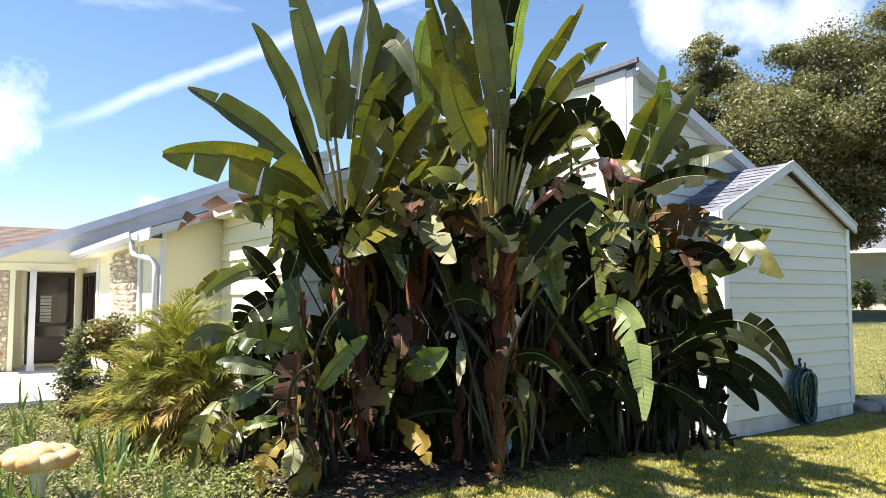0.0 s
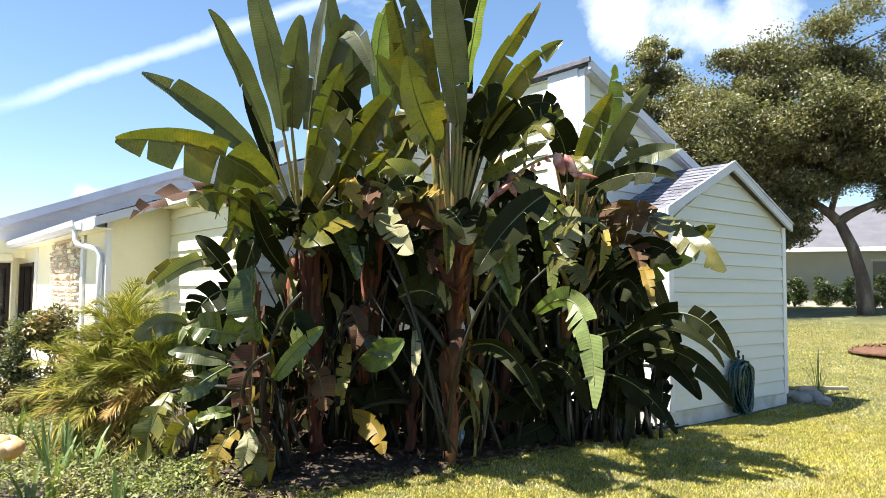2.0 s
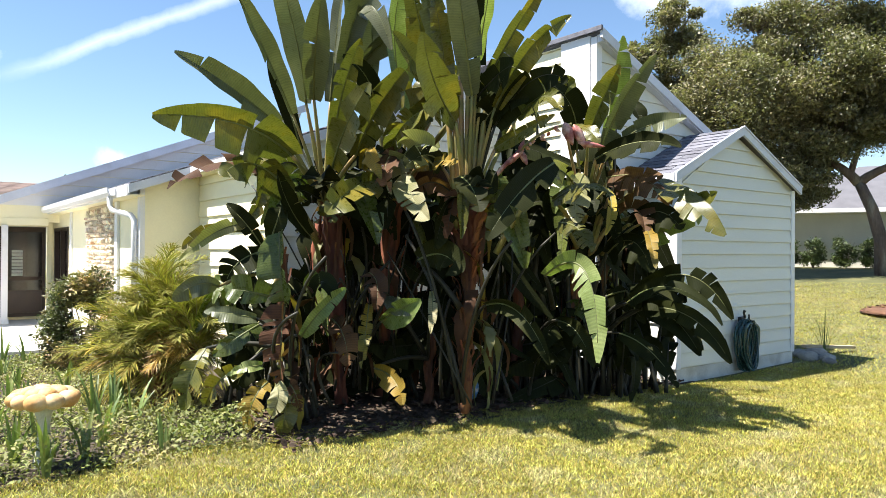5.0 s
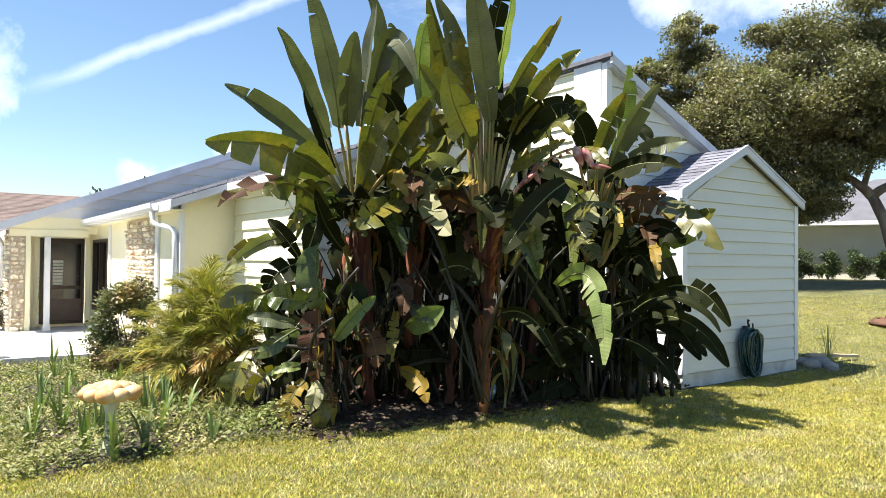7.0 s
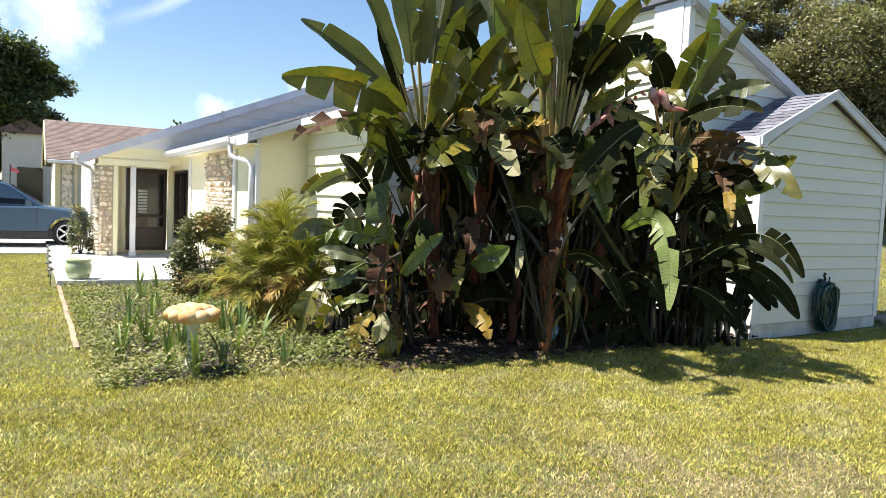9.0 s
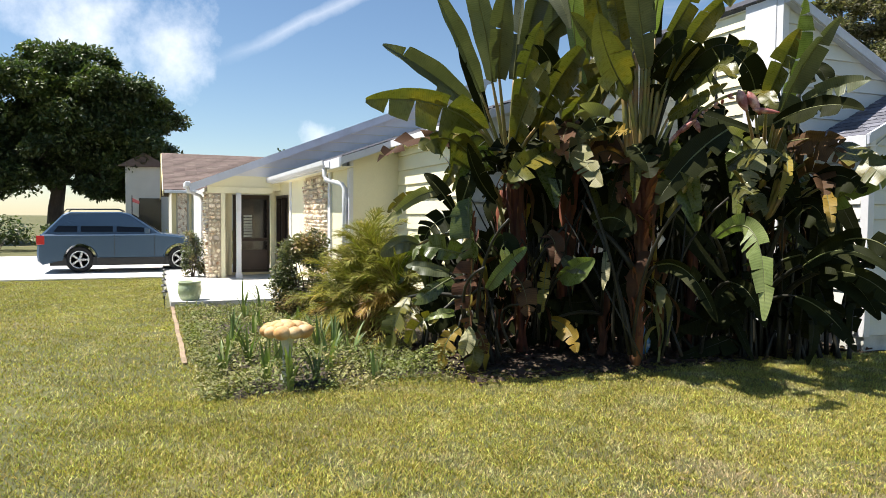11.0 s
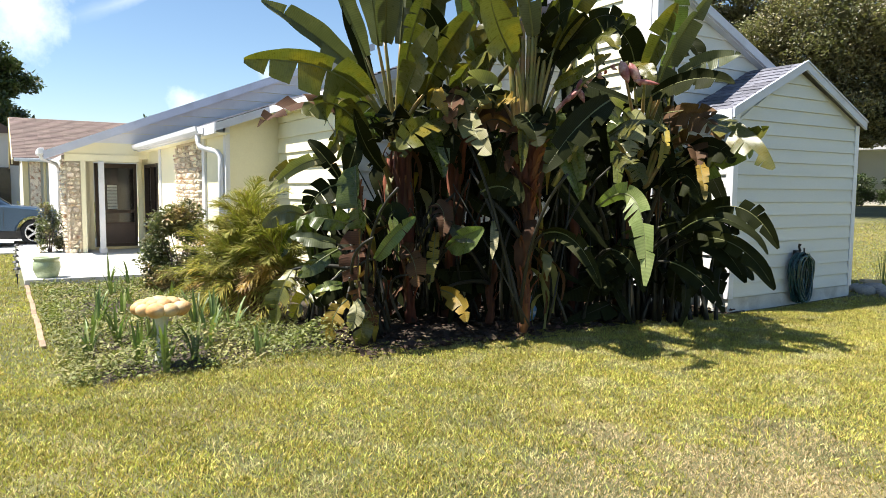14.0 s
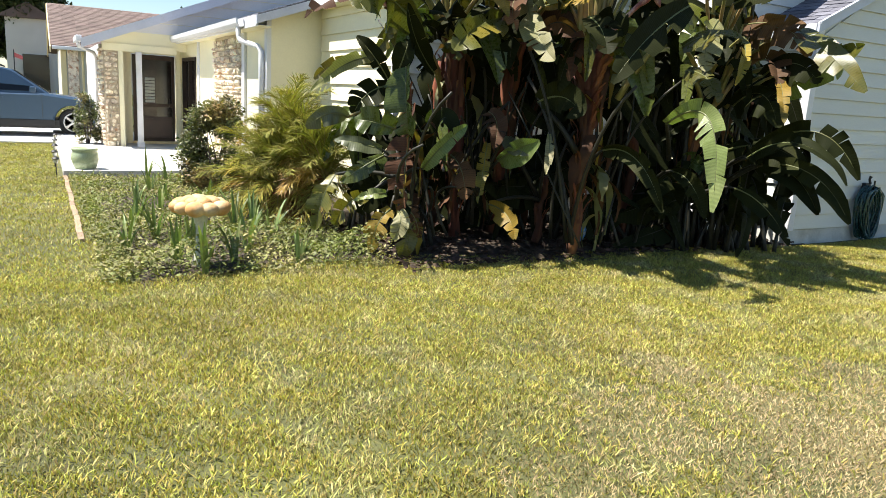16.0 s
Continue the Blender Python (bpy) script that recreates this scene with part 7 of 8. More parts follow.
# scalloped garden ornament on a stalk
orn = thing("garden_ornament", "weathered orange concrete mushroom with a scalloped cap on a stalk", "garden ornament", (-0.72, -7.05, 0.0))
part("stalk", lathe([(0.10, -0.02), (0.085, 0.05), (0.055, 0.16), (0.05, 0.34), (0.075, 0.46), (0.10, 0.50)], 16), STALK_WHITE, orn, "pale fluted stalk", True)
cap = part("cap", lathe([(0.08, 0.49), (0.20, 0.50), (0.24, 0.53), (0.20, 0.57), (0.01, 0.60)], 24), ORNAMENT, orn, "orange and cream cap", True)
for ring_r, rad, n, z, flatness in ((0.215, 0.082, 10, 0.540, 0.74), (0.105, 0.078, 6, 0.580, 0.7), (0.0, 0.08, 1, 0.595, 0.65)):
    for j in range(n):
        a = 2 * math.pi * j / n + ring_r
        bm = bmesh.new()
        bmesh.ops.create_icosphere(bm, subdivisions=3, radius=rad * (1 + 0.12 * math.sin(j * 2.3)), matrix=Matrix.Translation((ring_r * math.cos(a), ring_r * math.sin(a), z)) @ Matrix.Diagonal((1.05, 1.05, flatness, 1)))
        part("lobe", bm, ORNAMENT, cap, "", True)

orn.scale = (0.88, 0.88, 1.0)

# blue ornament and small bright flowers in the shade
blue = thing("garden_globe", "small blue and white glazed ornament on a stake in the shade", "garden ornament", (-0.42, -3.05, 0.0))
part("stake", tube([(0, 0, -0.03), (0, 0, 0.16)], 0.010, 6), BLACK, blue)
part("globe", lathe([(0.01, 0.10), (0.05, 0.12), (0.08, 0.19), (0.085, 0.25), (0.06, 0.31), (0.03, 0.345), (0.02, 0.40), (0.01, 0.42)], 18), BLUE, blue, "", True)

pot = thing("flower_pot", "pale green glazed round flower pot standing on the walkway", "pot", (-7.55, -7.62, 0.095))
part("pot_body", lathe([(0.17, 0.0), (0.21, 0.04), (0.255, 0.18), (0.25, 0.30), (0.225, 0.345), (0.245, 0.36), (0.25, 0.40), (0.225, 0.405), (0.20, 0.36), (0.19, 0.33)], 32), GLAZE, pot, "", True)
pot.scale = (0.82, 0.82, 0.86)
part("soil", lathe([(0.195, 0.335), (0.10, 0.35), (0.01, 0.352)], 20), SOIL, pot)

lamp0 = thing("path_light", "small black solar path light beside the walkway", "path light", (-7.4, -8.05, 0.0), group="walkway path lights")
part("stake", tube([(0, 0, -0.03), (0, 0, 0.20)], 0.009, 6), BLACK, lamp0)
part("lens", lathe([(0.022, 0.20), (0.032, 0.22), (0.034, 0.27)], 12), ALLOY, lamp0)
part("cap", lathe([(0.055, 0.265), (0.058, 0.275), (0.035, 0.30), (0.008, 0.312)], 14), BLACK, lamp0)
for x in (-8.6, -9.9, -11.3, -12.8):
    copy_thing(lamp0, pose(x, -8.06 - 0.02 * (x + 8), 0.0))

for i in range(15):
    x = -7.25 + i * 0.36
    e = part("edging_strip", box(-0.176, 0.176, -0.030, 0.030, -0.05, 0.035, 0.008), EDGING)
    e.matrix_world = pose(x, -7.93 + 0.006 * math.sin(i * 1.3), -0.008, 1.5 * math.sin(i), 1.0 * math.sin(i * 2.1), 0.8 * math.sin(i * 1.7))
    tagged(e, "tan concrete edging piece along the flower bed", "edging", "flower bed edging")

# ---- hose on the gable wall ----
hose = thing("garden_hose", "shade-darkened green hose coiled on a black wall hanger", "hose", (0.03, 1.46, 0.0))
part("hanger", box(-0.008, 0.05, -0.06, 0.06, 0.70, 0.80, 0.012), BLACK, hose, "black wall hanger")
part("hanger_arm", tube([(0.02, 0, 0.76), (0.10, 0, 0.75), (0.13, 0, 0.77), (0.13, 0, 0.84)], 0.012, 6), BLACK, hose)
rh = random.Random(3)
for j in range(26):
    ax, hz = rh.uniform(0.10, 0.25), rh.uniform(0.30, 0.37)
    cx, cy, lean = 0.045 + 0.014 * (j % 11), rh.uniform(-0.03, 0.03), rh.uniform(-0.05, 0.05)
    loop = []
    for q in range(25):
        a = 2 * math.pi * q / 24
        c = math.cos(a)
        z = 0.42 + hz * c
        bulge = math.sin(a) * ax * (1.0 + 0.28 * c) + lean * c
        loop.append((cx + 0.02 * math.sin(a * 2 + j), cy + bulge, max(0.035, z - 0.05 * (c > 0.8) * rh.random())))
    part("hose_loop", tube(loop, 0.0125, 7, cap=False), HOSE, hose, "", True)
part("nozzle", tube([(0.10, -0.05, 0.80), (0.11, -0.10, 0.86), (0.12, -0.09, 0.90)], [0.018, 0.016, 0.022], 8), BLACK, hose)

for i, (x, y, r) in enumerate(((0.10, 3.30, 0.16), (0.30, 3.45, 0.13), (0.05, 3.62, 0.18), (0.42, 3.25, 0.10), (-0.15, 3.5, 0.14))):
    bm = bmesh.new()
    bmesh.ops.create_icosphere(bm, subdivisions=2, radius=r)
    for v in bm.verts:
        v.co *= 1 + 0.28 * noise.noise(v.co * 9 + Vector((i, 0, 0)))
        v.co.z *= 0.62
    rk = part("rock", bm, ROCK, None, "", True)
    rk.matrix_world = pose(x, y, float(ground_z(x, y)) + r * 0.25, 0, 0, i * 50)
    tagged(rk, "rough grey rock at the back corner of the wing", "rock", "corner rocks")
pl = part("plank", box(-0.55, 0.55, -0.05, 0.05, 0, 0.05, 0.006), LUMBER)
pl.matrix_world = pose(0.05, 4.05, 0.16, 0, 3, 75)
tagged(pl, "weathered board lying on the grass behind the wing", "board")
sword_plant((0.05, 3.9, float(ground_z(0, 3.9))), 14, 0.75, 91, 0.012)


# ---- car ----
def car_wheel(parent, y):
    tyre = lathe([(0.20, -0.10), (0.315, -0.115), (0.352, -0.085), (0.362, 0.0), (0.352, 0.085), (0.315, 0.115), (0.20, 0.10)], 36)
    turn = Matrix.Translation((-0.20, y, 0.362)) @ Matrix.Rotation(radians(90), 4, "Y")
    bmesh.ops.transform(tyre, matrix=turn, verts=tyre.verts)
    wheel = part("wheel", tyre, TYRE, parent, "black tyre on an alloy rim", True)
    rim = lathe([(0.235, 0.06), (0.235, 0.112), (0.215, 0.108), (0.205, 0.075), (0.05, 0.07), (0.01, 0.07)], 30)
    bmesh.ops.transform(rim, matrix=turn, verts=rim.verts)
    part("rim", rim, BLACK, wheel, "dark rim well", True)
    for k in range(5):
        bm = bmesh.new()
        add_box(bm, -0.028, 0.028, 0.03, 0.215, 0.075, 0.112, 0.008)
        bmesh.ops.transform(bm, matrix=turn @ Matrix.Rotation(2 * math.pi * k / 5, 4, "Z"), verts=bm.verts)
        part("spoke", bm, ALLOY, wheel)
    ringm = lathe([(0.242, 0.09), (0.244, 0.113), (0.222, 0.116), (0.210, 0.10)], 36)
    bmesh.ops.transform(ringm, matrix=turn, verts=ringm.verts)
    part("rim_edge", ringm, ALLOY, wheel, "", True)
    hub = lathe([(0.055, 0.07), (0.055, 0.112), (0.03, 0.118), (0.005, 0.118)], 16)
    bmesh.ops.transform(hub, matrix=turn, verts=hub.verts)
    part("hub_cap", hub, ALLOY, wheel, "", True)


def side_loft(bm, loops):
    rows = [[bm.verts.new(p) for p in lp] for lp in loops]
    for r0, r1 in zip(rows, rows[1:]):
        k = len(r0)
        for i in range(k):
            bm.faces.new((r0[i], r0[(i + 1) % k], r1[(i + 1) % k], r1[i]))
    bm.faces.new(rows[0][::-1])
    bm.faces.new(rows[-1])
    bmesh.ops.recalc_face_normals(bm, faces=bm.faces)
    return bm


car = thing("car", "blue-grey sport utility car parked on the driveway", "car", (-15.42, -11.10, 0.045))
# outline along the length: bumper, tail, waist, bonnet, nose
lower = [(0.02, 0.34), (0.0, 0.55), (0.05, 0.98), (0.10, 1.06), (3.02, 1.08), (3.30, 1.05), (4.10, 0.96), (4.34, 0.86), (4.42, 0.62), (4.40, 0.34), (4.26, 0.24)]
arches = []
for cy in (3.62, 1.02):
    arches += [(cy + 0.44 * math.cos(a), max(0.24, 0.36 + 0.44 * math.sin(a))) for a in (math.pi * k / 10 for k in range(11))]
outline = lower + arches + [(0.12, 0.24)]
body = bmesh.new()
loops = []
for x, grow in ((-1.80, 0.05), (-1.74, 0.0), (-0.06, 0.0), (0.0, 0.05)):
    loops.append([(x, y + (0.05 if y < 2.2 else -0.05) * (grow > 0), z - grow * (z > 0.9)) for y, z in outline])
side_loft(body, loops)
car_body = part("body", body, CARPAINT, car, "blue-grey painted body")
cabin = bmesh.new()
base = [(0.10, 1.04), (0.62, 1.60), (0.75, 1.66), (2.05, 1.68), (2.30, 1.63), (3.12, 1.06)]
side_loft(cabin, [[(x, y + (0.03 if y < 1.5 else -0.03) * e, z - 0.03 * e) for y, z in base] for x, e in ((-1.64, 1), (-1.58, 0), (-0.22, 0), (-0.16, 1))])
for v in cabin.verts:
    if v.co.z < 1.2:
        v.co.x += 0.10 if v.co.x > -0.9 else -0.10
part("cabin", cabin, CARPAINT, car)
for pts in (((0.40, 1.12), (0.66, 1.50), (0.98, 1.56), (0.98, 1.12)), ((1.06, 1.12), (1.06, 1.57), (1.86, 1.59), (1.86, 1.12)), ((1.95, 1.12), (1.95, 1.59), (2.22, 1.56), (2.84, 1.12))):
    bm = bmesh.new()
    v = [bm.verts.new((-0.145 + 0.0 - (z - 1.12) * 0.14 + 0.095 * (1.6 - z) / 0.5, y, z)) for y, z in pts]
    b = [bm.verts.new((q.co.x - 0.03, q.co.y, q.co.z)) for q in v]
    bm.faces.new(v)
    for i in range(4):
        bm.faces.new((v[i], b[i], b[(i + 1) % 4], v[(i + 1) % 4]))
    bmesh.ops.recalc_face_normals(bm, faces=bm.faces)
    part("side_window", bm, CARGLASS, car, "dark tinted side window")
bm = bmesh.new()
side_loft(bm, [[(x, 2.33, 1.60), (x, 3.06, 1.09), (x, 3.08, 1.11), (x, 2.35, 1.625)] for x in (-1.56, -0.24)])
part("windscreen", bm, CARGLASS, car)
part("sill_cladding", box(-0.03, 0.015, 1.46, 3.18, 0.25, 0.42, 0.012), BLACK, car, "dark grey sill")
for y in (0.98, 1.98):
    part("door_handle", box(-0.005, 0.03, y - 0.10, y + 0.10, 0.93, 0.965, 0.01), CARPAINT, car)
for y in (1.02, 1.90, 2.92):
    part("door_gap", box(-0.005, 0.003, y - 0.006, y + 0.006, 0.45, 1.05), BLACK, car)
part("mirror", box(-0.02, 0.20, 2.66, 2.80, 1.08, 1.24, 0.03), CARPAINT, car)
part("tail_light", box(-0.10, 0.012, 0.0, 0.20, 0.78, 1.02, 0.02), REDLIGHT, car, "red tail light")
part("headlight", box(-0.20, 0.008, 4.12, 4.38, 0.70, 0.86, 0.02), ALLOY, car, "clear headlight")
for x in (-0.30, -1.48):
    part("roof_rail", tube([(x, 0.65, 1.67), (x, 0.72, 1.74), (x, 2.0, 1.75), (x, 2.12, 1.69)], 0.018, 6), BLACK, car, "", True)
for y in (1.02, 3.62):
    car_wheel(car, y)
part("underbody", box(-1.70, -0.10, 0.3, 4.2, 0.20, 0.42), BLACK, car)


# ---- neighbouring houses ----
def far_roof(parent, corners, mat, thick=0.12):
    bm = bmesh.new()
    v = [bm.verts.new(c) for c in corners]
    b = [bm.verts.new((c[0], c[1], c[2] - thick)) for c in corners]
    bm.faces.new(v)
    bm.faces.new(b[::-1])
    for i in range(len(v)):
        bm.faces.new((v[i], b[i], b[(i + 1) % len(v)], v[(i + 1) % len(v)]))
    bmesh.ops.recalc_face_normals(bm, faces=bm.faces)
    return part("roof", bm, mat, parent)


def far_courses(parent, a, b, up, rise, n, mat):
    """Shingle courses as lapped strips on a far roof; a to b is the eave, up the way to the ridge."""
    a, b, up = Vector(a), Vector(b), Vector(up)
    bm = bmesh.new()
    m = max(4, int((b - a).length / 0.5))
    for r in range(n):
        for c in range(m):
            p0, p1 = a.lerp(b, c / m), a.lerp(b, (c + 0.97) / m)
            lo, hi = up * (r / n), up * ((r + 1.02) / n)
            e = Vector((0, 0, 0.010))
            v = [bm.verts.new(q) for q in (p0 + lo + e * 2, p1 + lo + e * 2, p1 + hi + e, p0 + hi + e, p0 + lo, p1 + lo)]
            bm.faces.new(v[:4])
            bm.faces.new((v[4], v[5], v[1], v[0]))
    tagged(part("shingle_field", bm, mat, parent), "lapped shingle courses", "", "", "stuff")


nb = thing("house", "neighbouring house with a brown shingle roof and grey stucco wall", "house")
part("wall", box(-36, -28.2, -7.35, 10, -0.1, 2.75), NBWALL, nb, "shaded grey stucco wall")
part("gable", prism([(-36.0, 2.7), (-28.2, 2.7), (-32.1, 4.5)], "y", -7.35, -7.2), NBCREAM, nb, "cream gable end")
far_roof(nb, ((-27.8, -7.75, 2.78), (-27.8, 10, 2.78), (-32.1, 10, 4.72), (-32.1, -7.75, 4.72)), SHINGLE_BROWN)
far_roof(nb, ((-36.4, -7.75, 2.78), (-36.4, 10, 2.78), (-32.1, 10, 4.72), (-32.1, -7.75, 4.72)), SHINGLE_BROWN)
far_courses(nb, (-27.8, -7.75, 2.78), (-27.8, 4, 2.78), (-4.3, 0, 1.94), 0, 30, SHINGLE_BROWN)
part("gutter", box(-27.82, -27.70, -7.7, 10, 2.62, 2.76, 0.02), TRIM, nb)
part("corner_trim", box(-28.2, -28.12, -7.40, -7.2, 0, 2.7, 0.004), NBCREAM, nb)
nb_stone = part("stone_panel", box(-28.2, -28.13, -7.15, -6.75, 0, 2.65, 0.01), STONE, nb, "pale stone panel")
part("fascia", prism([(-36.5, 2.72), (-32.1, 4.70), (-27.7, 2.72), (-27.7, 2.50), (-32.1, 4.46), (-36.5, 2.50)], "y", -7.79, -7.74), NBCREAM, nb, "cream rake board")
part("downspout", tube([(-28.05, -6.6, 2.6), (-28.08, -6.6, 0.1)], 0.05, 6), NBCREAM, nb)
porch2 = thing("house", "distant pale house half hidden behind the dark oak", "house")
part("wall", box(-44, -38.5, -9.6, -7.6, -0.1, 4.4), NBWALL, porch2)
part("roof", prism([(-10, 4.4), (-8.6, 5.2), (-7.2, 4.4)], "x", -44.3, -38.2), SHINGLE_BROWN, porch2)
part("door", box(-38.48, -38.42, -8.9, -7.7, 0, 2.6), DARKGLASS, porch2, "dark garage opening")
part("wall", box(-44, -38.6, -7.6, -7.3, -0.1, 3.0), NBWALL, porch2)

flag = thing("garden_flag", "small faded red flag on a thin pole by the far drive", "flag", (-24.5, -8.95, 0.0))
part("pole", tube([(0, 0, -0.05), (0, 0, 2.4)], 0.02, 6), BLACK, flag)
part("cloth", prism([(0.02, 2.30), (0.28, 2.18), (0.26, 2.06), (0.02, 2.15)], "x", -0.008, 0.008), FLAGRED, flag)

nb2 = thing("house", "white neighbouring house with a pale shingle roof behind the oak", "house", (-11.6, 22.8, 0.95), 26)
part("wall", box(0, 18, 0, 8, -0.6, 2.6), NBWALL, nb2, "white stucco wall")
far_roof(nb2, ((-0.6, -0.6, 2.66), (18.6, -0.6, 2.66), (18.6, 4, 4.9), (4.2, 4, 4.9)), SHINGLE_PALE)
far_roof(nb2, ((-0.6, -0.6, 2.66), (4.2, 4, 4.9), (-0.6, 8.6, 2.66)), SHINGLE_PALE)
part("fascia", box(-0.62, 18.6, -0.66, -0.60, 2.50, 2.68, 0.01), TRIM, nb2)
part("soffit", box(-0.6, 18.6, -0.60, 0.0, 2.48, 2.52), TRIM, nb2)
part("downspout", tube([(0.9, -0.55, 2.5), (0.9, -0.2, 2.35), (0.9, -0.06, 2.2), (0.9, -0.06, -0.3)], 0.05, 6), TRIM, nb2)
nb_win = part("window", box(5.2, 7.4, -0.03, 0.0, 0.9, 2.1), DARKGLASS, nb2, "dark window")
part("window_frame", box(5.1, 7.5, -0.05, -0.032, 2.1, 2.2), TRIM, nb_win)
for i, (u, w, h) in enumerate(((1.2, 1.1, 1.5), (2.2, 1.0, 1.4), (3.4, 1.0, 1.55), (4.4, 1.0, 1.45), (5.4, 1.0, 1.5), (6.6, 1.1, 1.4), (8.0, 1.2, 1.5))):
    a = radians(26)
    x, y = -11.6 + u * math.cos(a) + 1.3 * math.sin(a), 22.8 + u * math.sin(a) - 1.3 * math.cos(a)
    shrub("shrub", "dark upright shrub before the white neighbouring wall", (x, y, float(ground_z(x, y))), w, h * 0.92, 2800, 0.11, OAK_DARK, 70 + i, "shrub", "shrubs at the white house")


# ---- trees ----
def tree(label, at, trunk_pts, r, limbs, crown, leaves, leaf_size, mat, seed):
    """Trunk and limbs as tapered bars; the crown is many uneven clumps of small leaves on twigs, with gaps between."""
    rng = np.random.default_rng(seed)
    t = thing("tree", label, "tree", at)
    n = len(trunk_pts)
    part("trunk", tube(trunk_pts, [r * (1.25 if i == 0 else 1) * (1 - 0.45 * i / n) for i in range(n)], 12), BARK, t, "", True)
    for a, b, c, rr in limbs:
        pts = bend(a, b, c, 8)
        part("limb", tube(pts, [rr * (1 - 0.8 * i / 8) for i in range(9)], 8), BARK, t, "", True)
    pts, twigs = [], bmesh.new()
    for cx, cy, cz, rx, ry, rz, share in crown:
        k = max(8, int(54 * share))
        hubs = clump_points(rng, (cx, cy, cz), (rx, ry, rz), k, 0.35)
        for h in hubs:
            q = rng.uniform(0.3, 1.0) * min(1.0, rx * 0.35)
            m = int(leaves * share / k * rng.uniform(0.5, 1.5))
            pts.append(clump_points(rng, h, (q * 1.5, q * 1.5, q * 0.9), m, 0.1))
            inner = Vector((cx, cy, cz)).lerp(Vector(h), 0.35)
            inner.z -= rz * 0.25
            tube([inner, inner.lerp(Vector(h), 0.6) + Vector((0, 0, 0.2)), Vector(h)], [0.04, 0.022, 0.008], 4, twigs, False)
    part("branch", twigs, BARK, t, "fine branches")
    pts = np.concatenate(pts)
    mesh_part("crown", leaf_cloud("crown", pts, leaf_size * rng.uniform(0.6, 1.4, len(pts)), seed, 0.8), mat, t, "small olive green leaves in uneven clumps")
    return t


oz = float(ground_z(-4.9, 19.0))
tree("spreading live oak with a leaning dark trunk and open olive crown", (-4.9, 19.0, oz), [(0, 0, -0.1), (-0.1, -0.06, 1.2), (-0.34, -0.2, 2.3), (-0.72, -0.38, 3.3)], 0.25,
     [((-0.7, -0.37, 3.2), (-2.2, -1.2, 4.5), (-5.6, -3.2, 6.4), 0.19), ((-0.7, -0.37, 3.2), (0.6, 0.2, 3.9), (2.8, 1.0, 4.2), 0.17), ((-1.6, -0.9, 4.0), (-1.8, -0.8, 6.5), (-2.6, -1.2, 9.0), 0.13),
      ((-3.2, -1.9, 5.2), (-4.6, -2.4, 7.2), (-6.0, -2.8, 8.8), 0.10), ((1.2, 0.5, 4.0), (2.2, 1.0, 6.2), (2.6, 1.2, 8.6), 0.12), ((-0.9, -0.5, 3.6), (-0.6, 0.4, 5.6), (0.4, 0.6, 8.0), 0.12)],
     ((-4.4, -2.6, 6.2, 2.9, 2.6, 2.4, 1.4), (-2.0, -1.0, 7.3, 3.0, 2.6, 2.6, 1.3), (-5.8, -2.6, 4.4, 1.8, 1.8, 1.7, 0.7), (0.8, 0.2, 7.4, 3.0, 2.6, 2.6, 0.75), (3.6, 1.4, 7.2, 3.2, 2.6, 2.8, 0.8), (-0.8, -0.6, 9.6, 2.8, 2.2, 0.9, 0.3),
      (-3.2, -2.0, 4.2, 2.0, 1.6, 1.2, 0.5), (1.8, 0.8, 4.9, 3.0, 1.8, 1.1, 0.4), (-6.2, -3.2, 8.0, 1.5, 1.4, 1.2, 0.22), (4.4, 2.2, 9.8, 2.4, 2.0, 1.4, 0.3), (-3.6, -2.0, 9.0, 1.8, 1.5, 0.8, 0.2), (-5.4, -2.8, 3.0, 1.8, 1.6, 1.0, 0.5), (-3.2, -1.8, 3.0, 1.4, 1.4, 0.8, 0.3), (-6.4, -3.4, 5.6, 1.6, 1.5, 1.8, 0.7), (-4.6, -2.6, 2.6, 1.6, 1.4, 1.0, 0.5), (-2.4, -1.3, 3.5, 1.4, 1.3, 1.3, 0.55), (-1.4, -0.8, 5.2, 1.8, 1.5, 1.3, 0.6),
      (1.9, 1.2, 4.2, 1.8, 1.4, 0.9, 0.4), (0.4, 0.4, 5.6, 2.0, 1.6, 1.0, 0.4), (-6.0, -3.6, 9.2, 1.4, 1.4, 1.2, 0.25)),
     52000, 0.12, OAK, 5)
tree("far tree whose leafy top shows above the roof", (-12.0, 14.0, 0.7), [(0, 0, -0.1), (0.1, 0, 3), (0.1, 0.1, 5.5)], 0.25,
     [((0.1, 0.1, 5), (0.5, 0.2, 6.5), (0.9, 0.2, 8.2), 0.12)], ((0.2, 0, 7.6, 1.2, 1.2, 1.5, 0.6), (-1.4, -0.6, 6.6, 1.4, 1.2, 1.0, 0.4)), 9000, 0.19, OAK, 15)
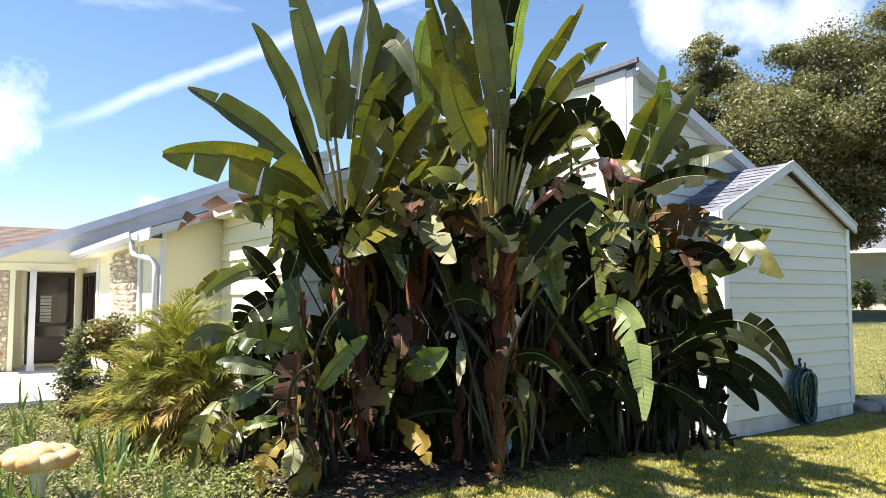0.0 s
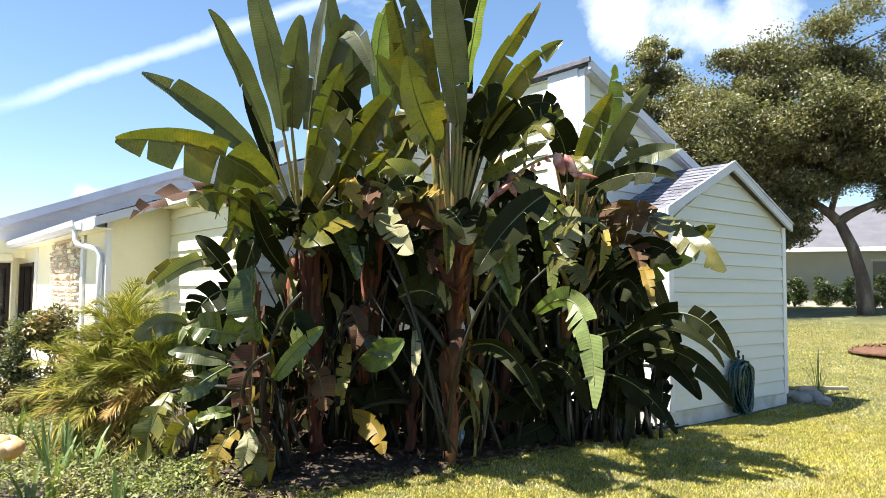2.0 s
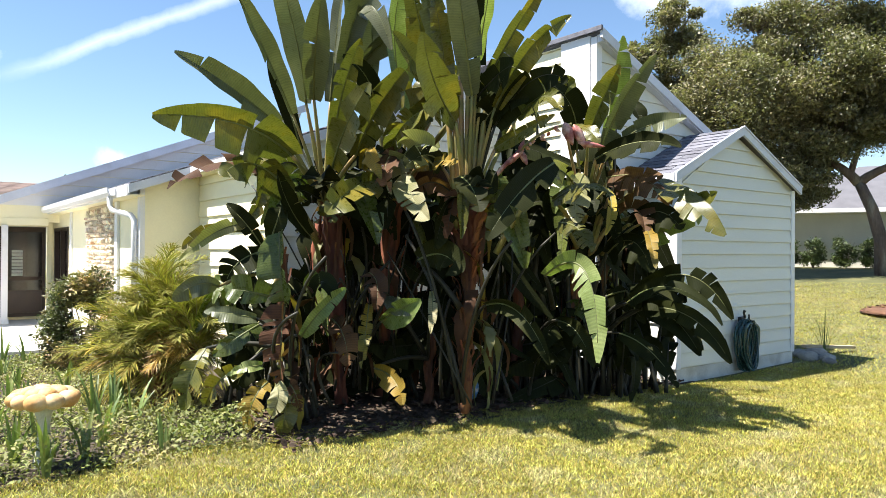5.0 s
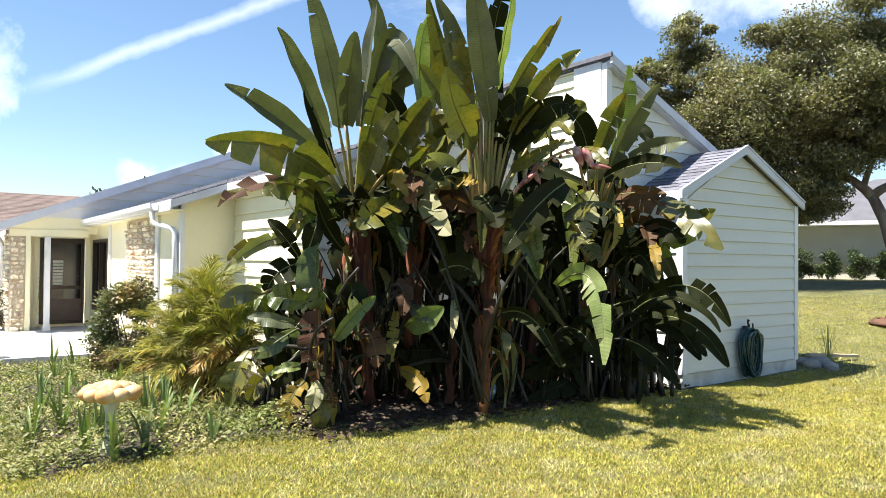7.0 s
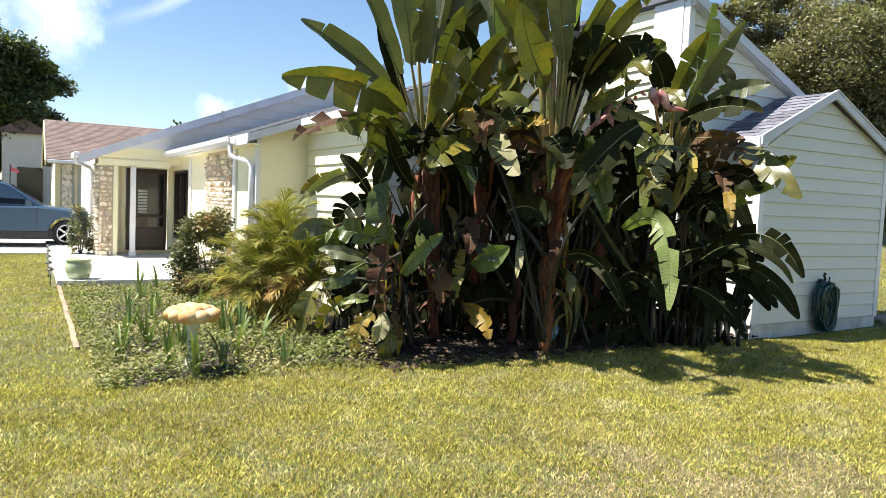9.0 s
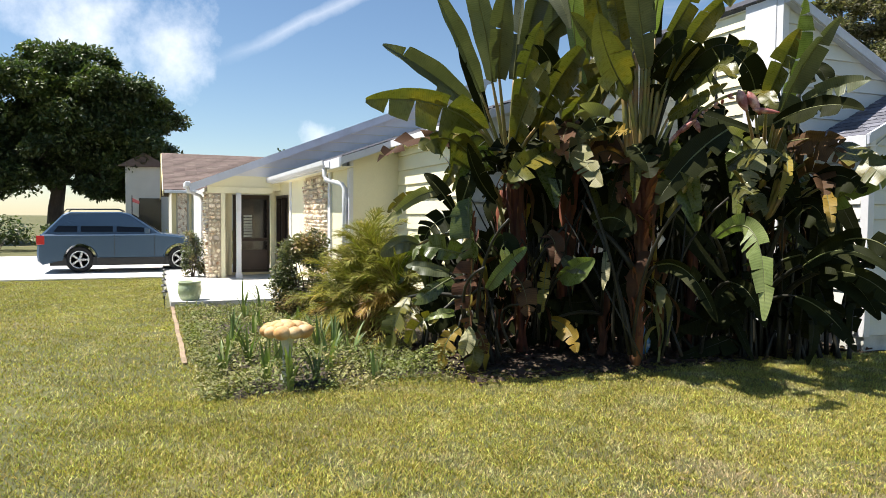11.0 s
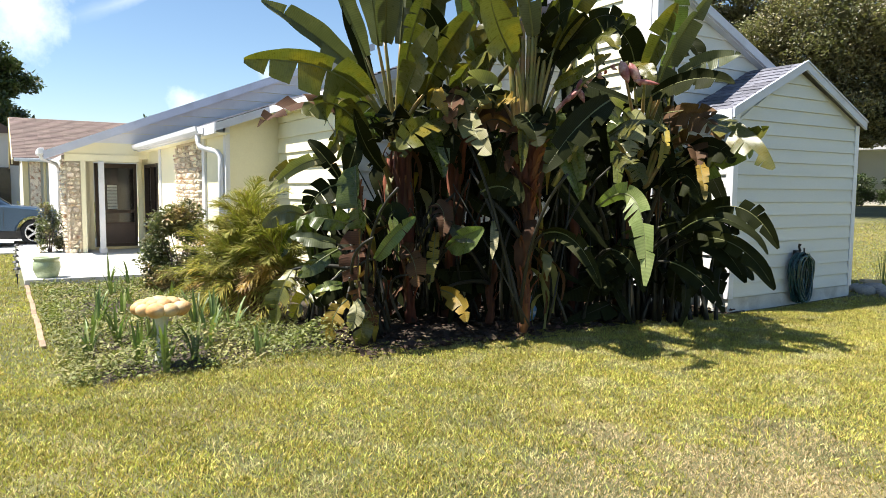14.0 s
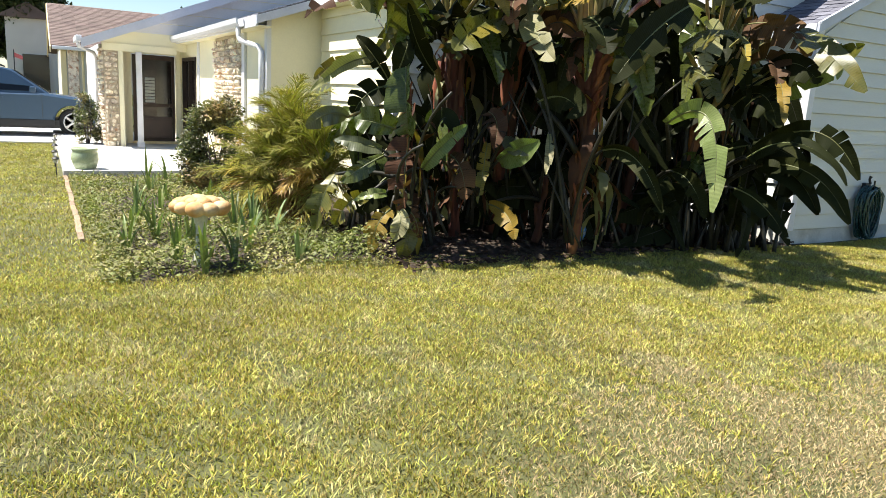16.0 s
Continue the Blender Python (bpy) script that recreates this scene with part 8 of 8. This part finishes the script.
tree("large dark oak with a dense rounded crown beyond the driveway", (-42.0, -13.5, 0.0), [(0, 0, -0.1), (0.1, 0, 2), (0.2, 0.3, 4)], 0.5,
     [((0.1, 0, 3), (0.5, 2.0, 5.5), (0.6, 4.5, 7.5), 0.25), ((0.1, 0, 3), (0.5, -2.0, 5.0), (0.6, -5.5, 7.0), 0.25)],
     ((0, 0.6, 8.2, 4.0, 4.4, 3.4, 1.6), (0.8, 4.0, 6.6, 3.0, 3.0, 3.0, 1.0), (0.5, -5.2, 7.2, 4.0, 4.2, 3.2, 1.3), (0.5, -1.5, 5.0, 3.4, 5.0, 2.0, 1.0), (0.5, -9.0, 6.4, 4.0, 4.0, 4.0, 1.0), (1.2, -6.0, 3.6, 3.0, 4.0, 1.6, 0.7), (1.4, 3.2, 4.2, 2.0, 2.2, 1.6, 0.6)),
     52000, 0.27, OAK_DARK, 6)
for i, (x, y, w, h) in enumerate(((-30, -14.5, 3.0, 1.6), (-30.5, -17.5, 3.2, 1.5), (-30, -11.8, 2.6, 1.2))):
    shrub("shrub", "shade-darkened green shrubbery beyond the driveway", (x, y, 0.0), w, h, 1600, 0.20, OAK_DARK, 80 + i, "shrub", "far shrubbery")
tree("distant tree crown behind the entrance roof", (-52.0, 4.2, 0.0), [(0, 0, -0.1), (0, 0, 3), (0, 0, 6)], 0.4, [], ((0, 0, 5.5, 3.6, 4.0, 2.0, 1.0), (0, 2.6, 6.2, 2.4, 3.0, 1.9, 0.7)), 11000, 0.36, OAK_DARK, 16)

# mulch ring and wire hoop on the back lawn
bm = lathe([(1.35, 0.0), (1.25, 0.07), (0.7, 0.10), (0.02, 0.12)], 36)
mr = part("mulch_bed", bm, MULCH, None, "", True)
mr.matrix_world = pose(-0.55, 10.1, float(ground_z(-0.55, 10.1)) - 0.01)
tagged(mr, "round bed of red bark mulch on the back lawn", "mulch bed")
rng = np.random.default_rng(9)
rr, aa = 1.3 * np.sqrt(rng.random(1800)), rng.uniform(0, 2 * np.pi, 1800)
mx, my = -0.55 + rr * np.cos(aa), 10.1 + rr * np.sin(aa)
chips = leaf_cloud("bark_chips", np.stack([mx, my, ground_z(mx, my) + 0.08], 1), rng.uniform(0.05, 0.12, 1800), 9, 0.2)
tagged(mesh_part("bark_chips", chips, MULCH), "red bark chips", "mulch", "", "stuff")
hoop = thing("plant_cage", "small green wire plant hoop on the back lawn", "plant support", (-1.7, 12.2, float(ground_z(-1.7, 12.2))))
for j in range(4):
    a = math.pi * j / 2
    part("wire", tube([(0.2 * math.cos(a), 0.2 * math.sin(a), -0.05), (0.14 * math.cos(a), 0.14 * math.sin(a), 0.9)], 0.007, 5), GREENWIRE, hoop)
for z, r in ((0.3, 0.19), (0.8, 0.15)):
    part("ring", tube([(r * math.cos(2 * math.pi * q / 16), r * math.sin(2 * math.pi * q / 16), z) for q in range(17)], 0.007, 5, cap=False), GREENWIRE, hoop)
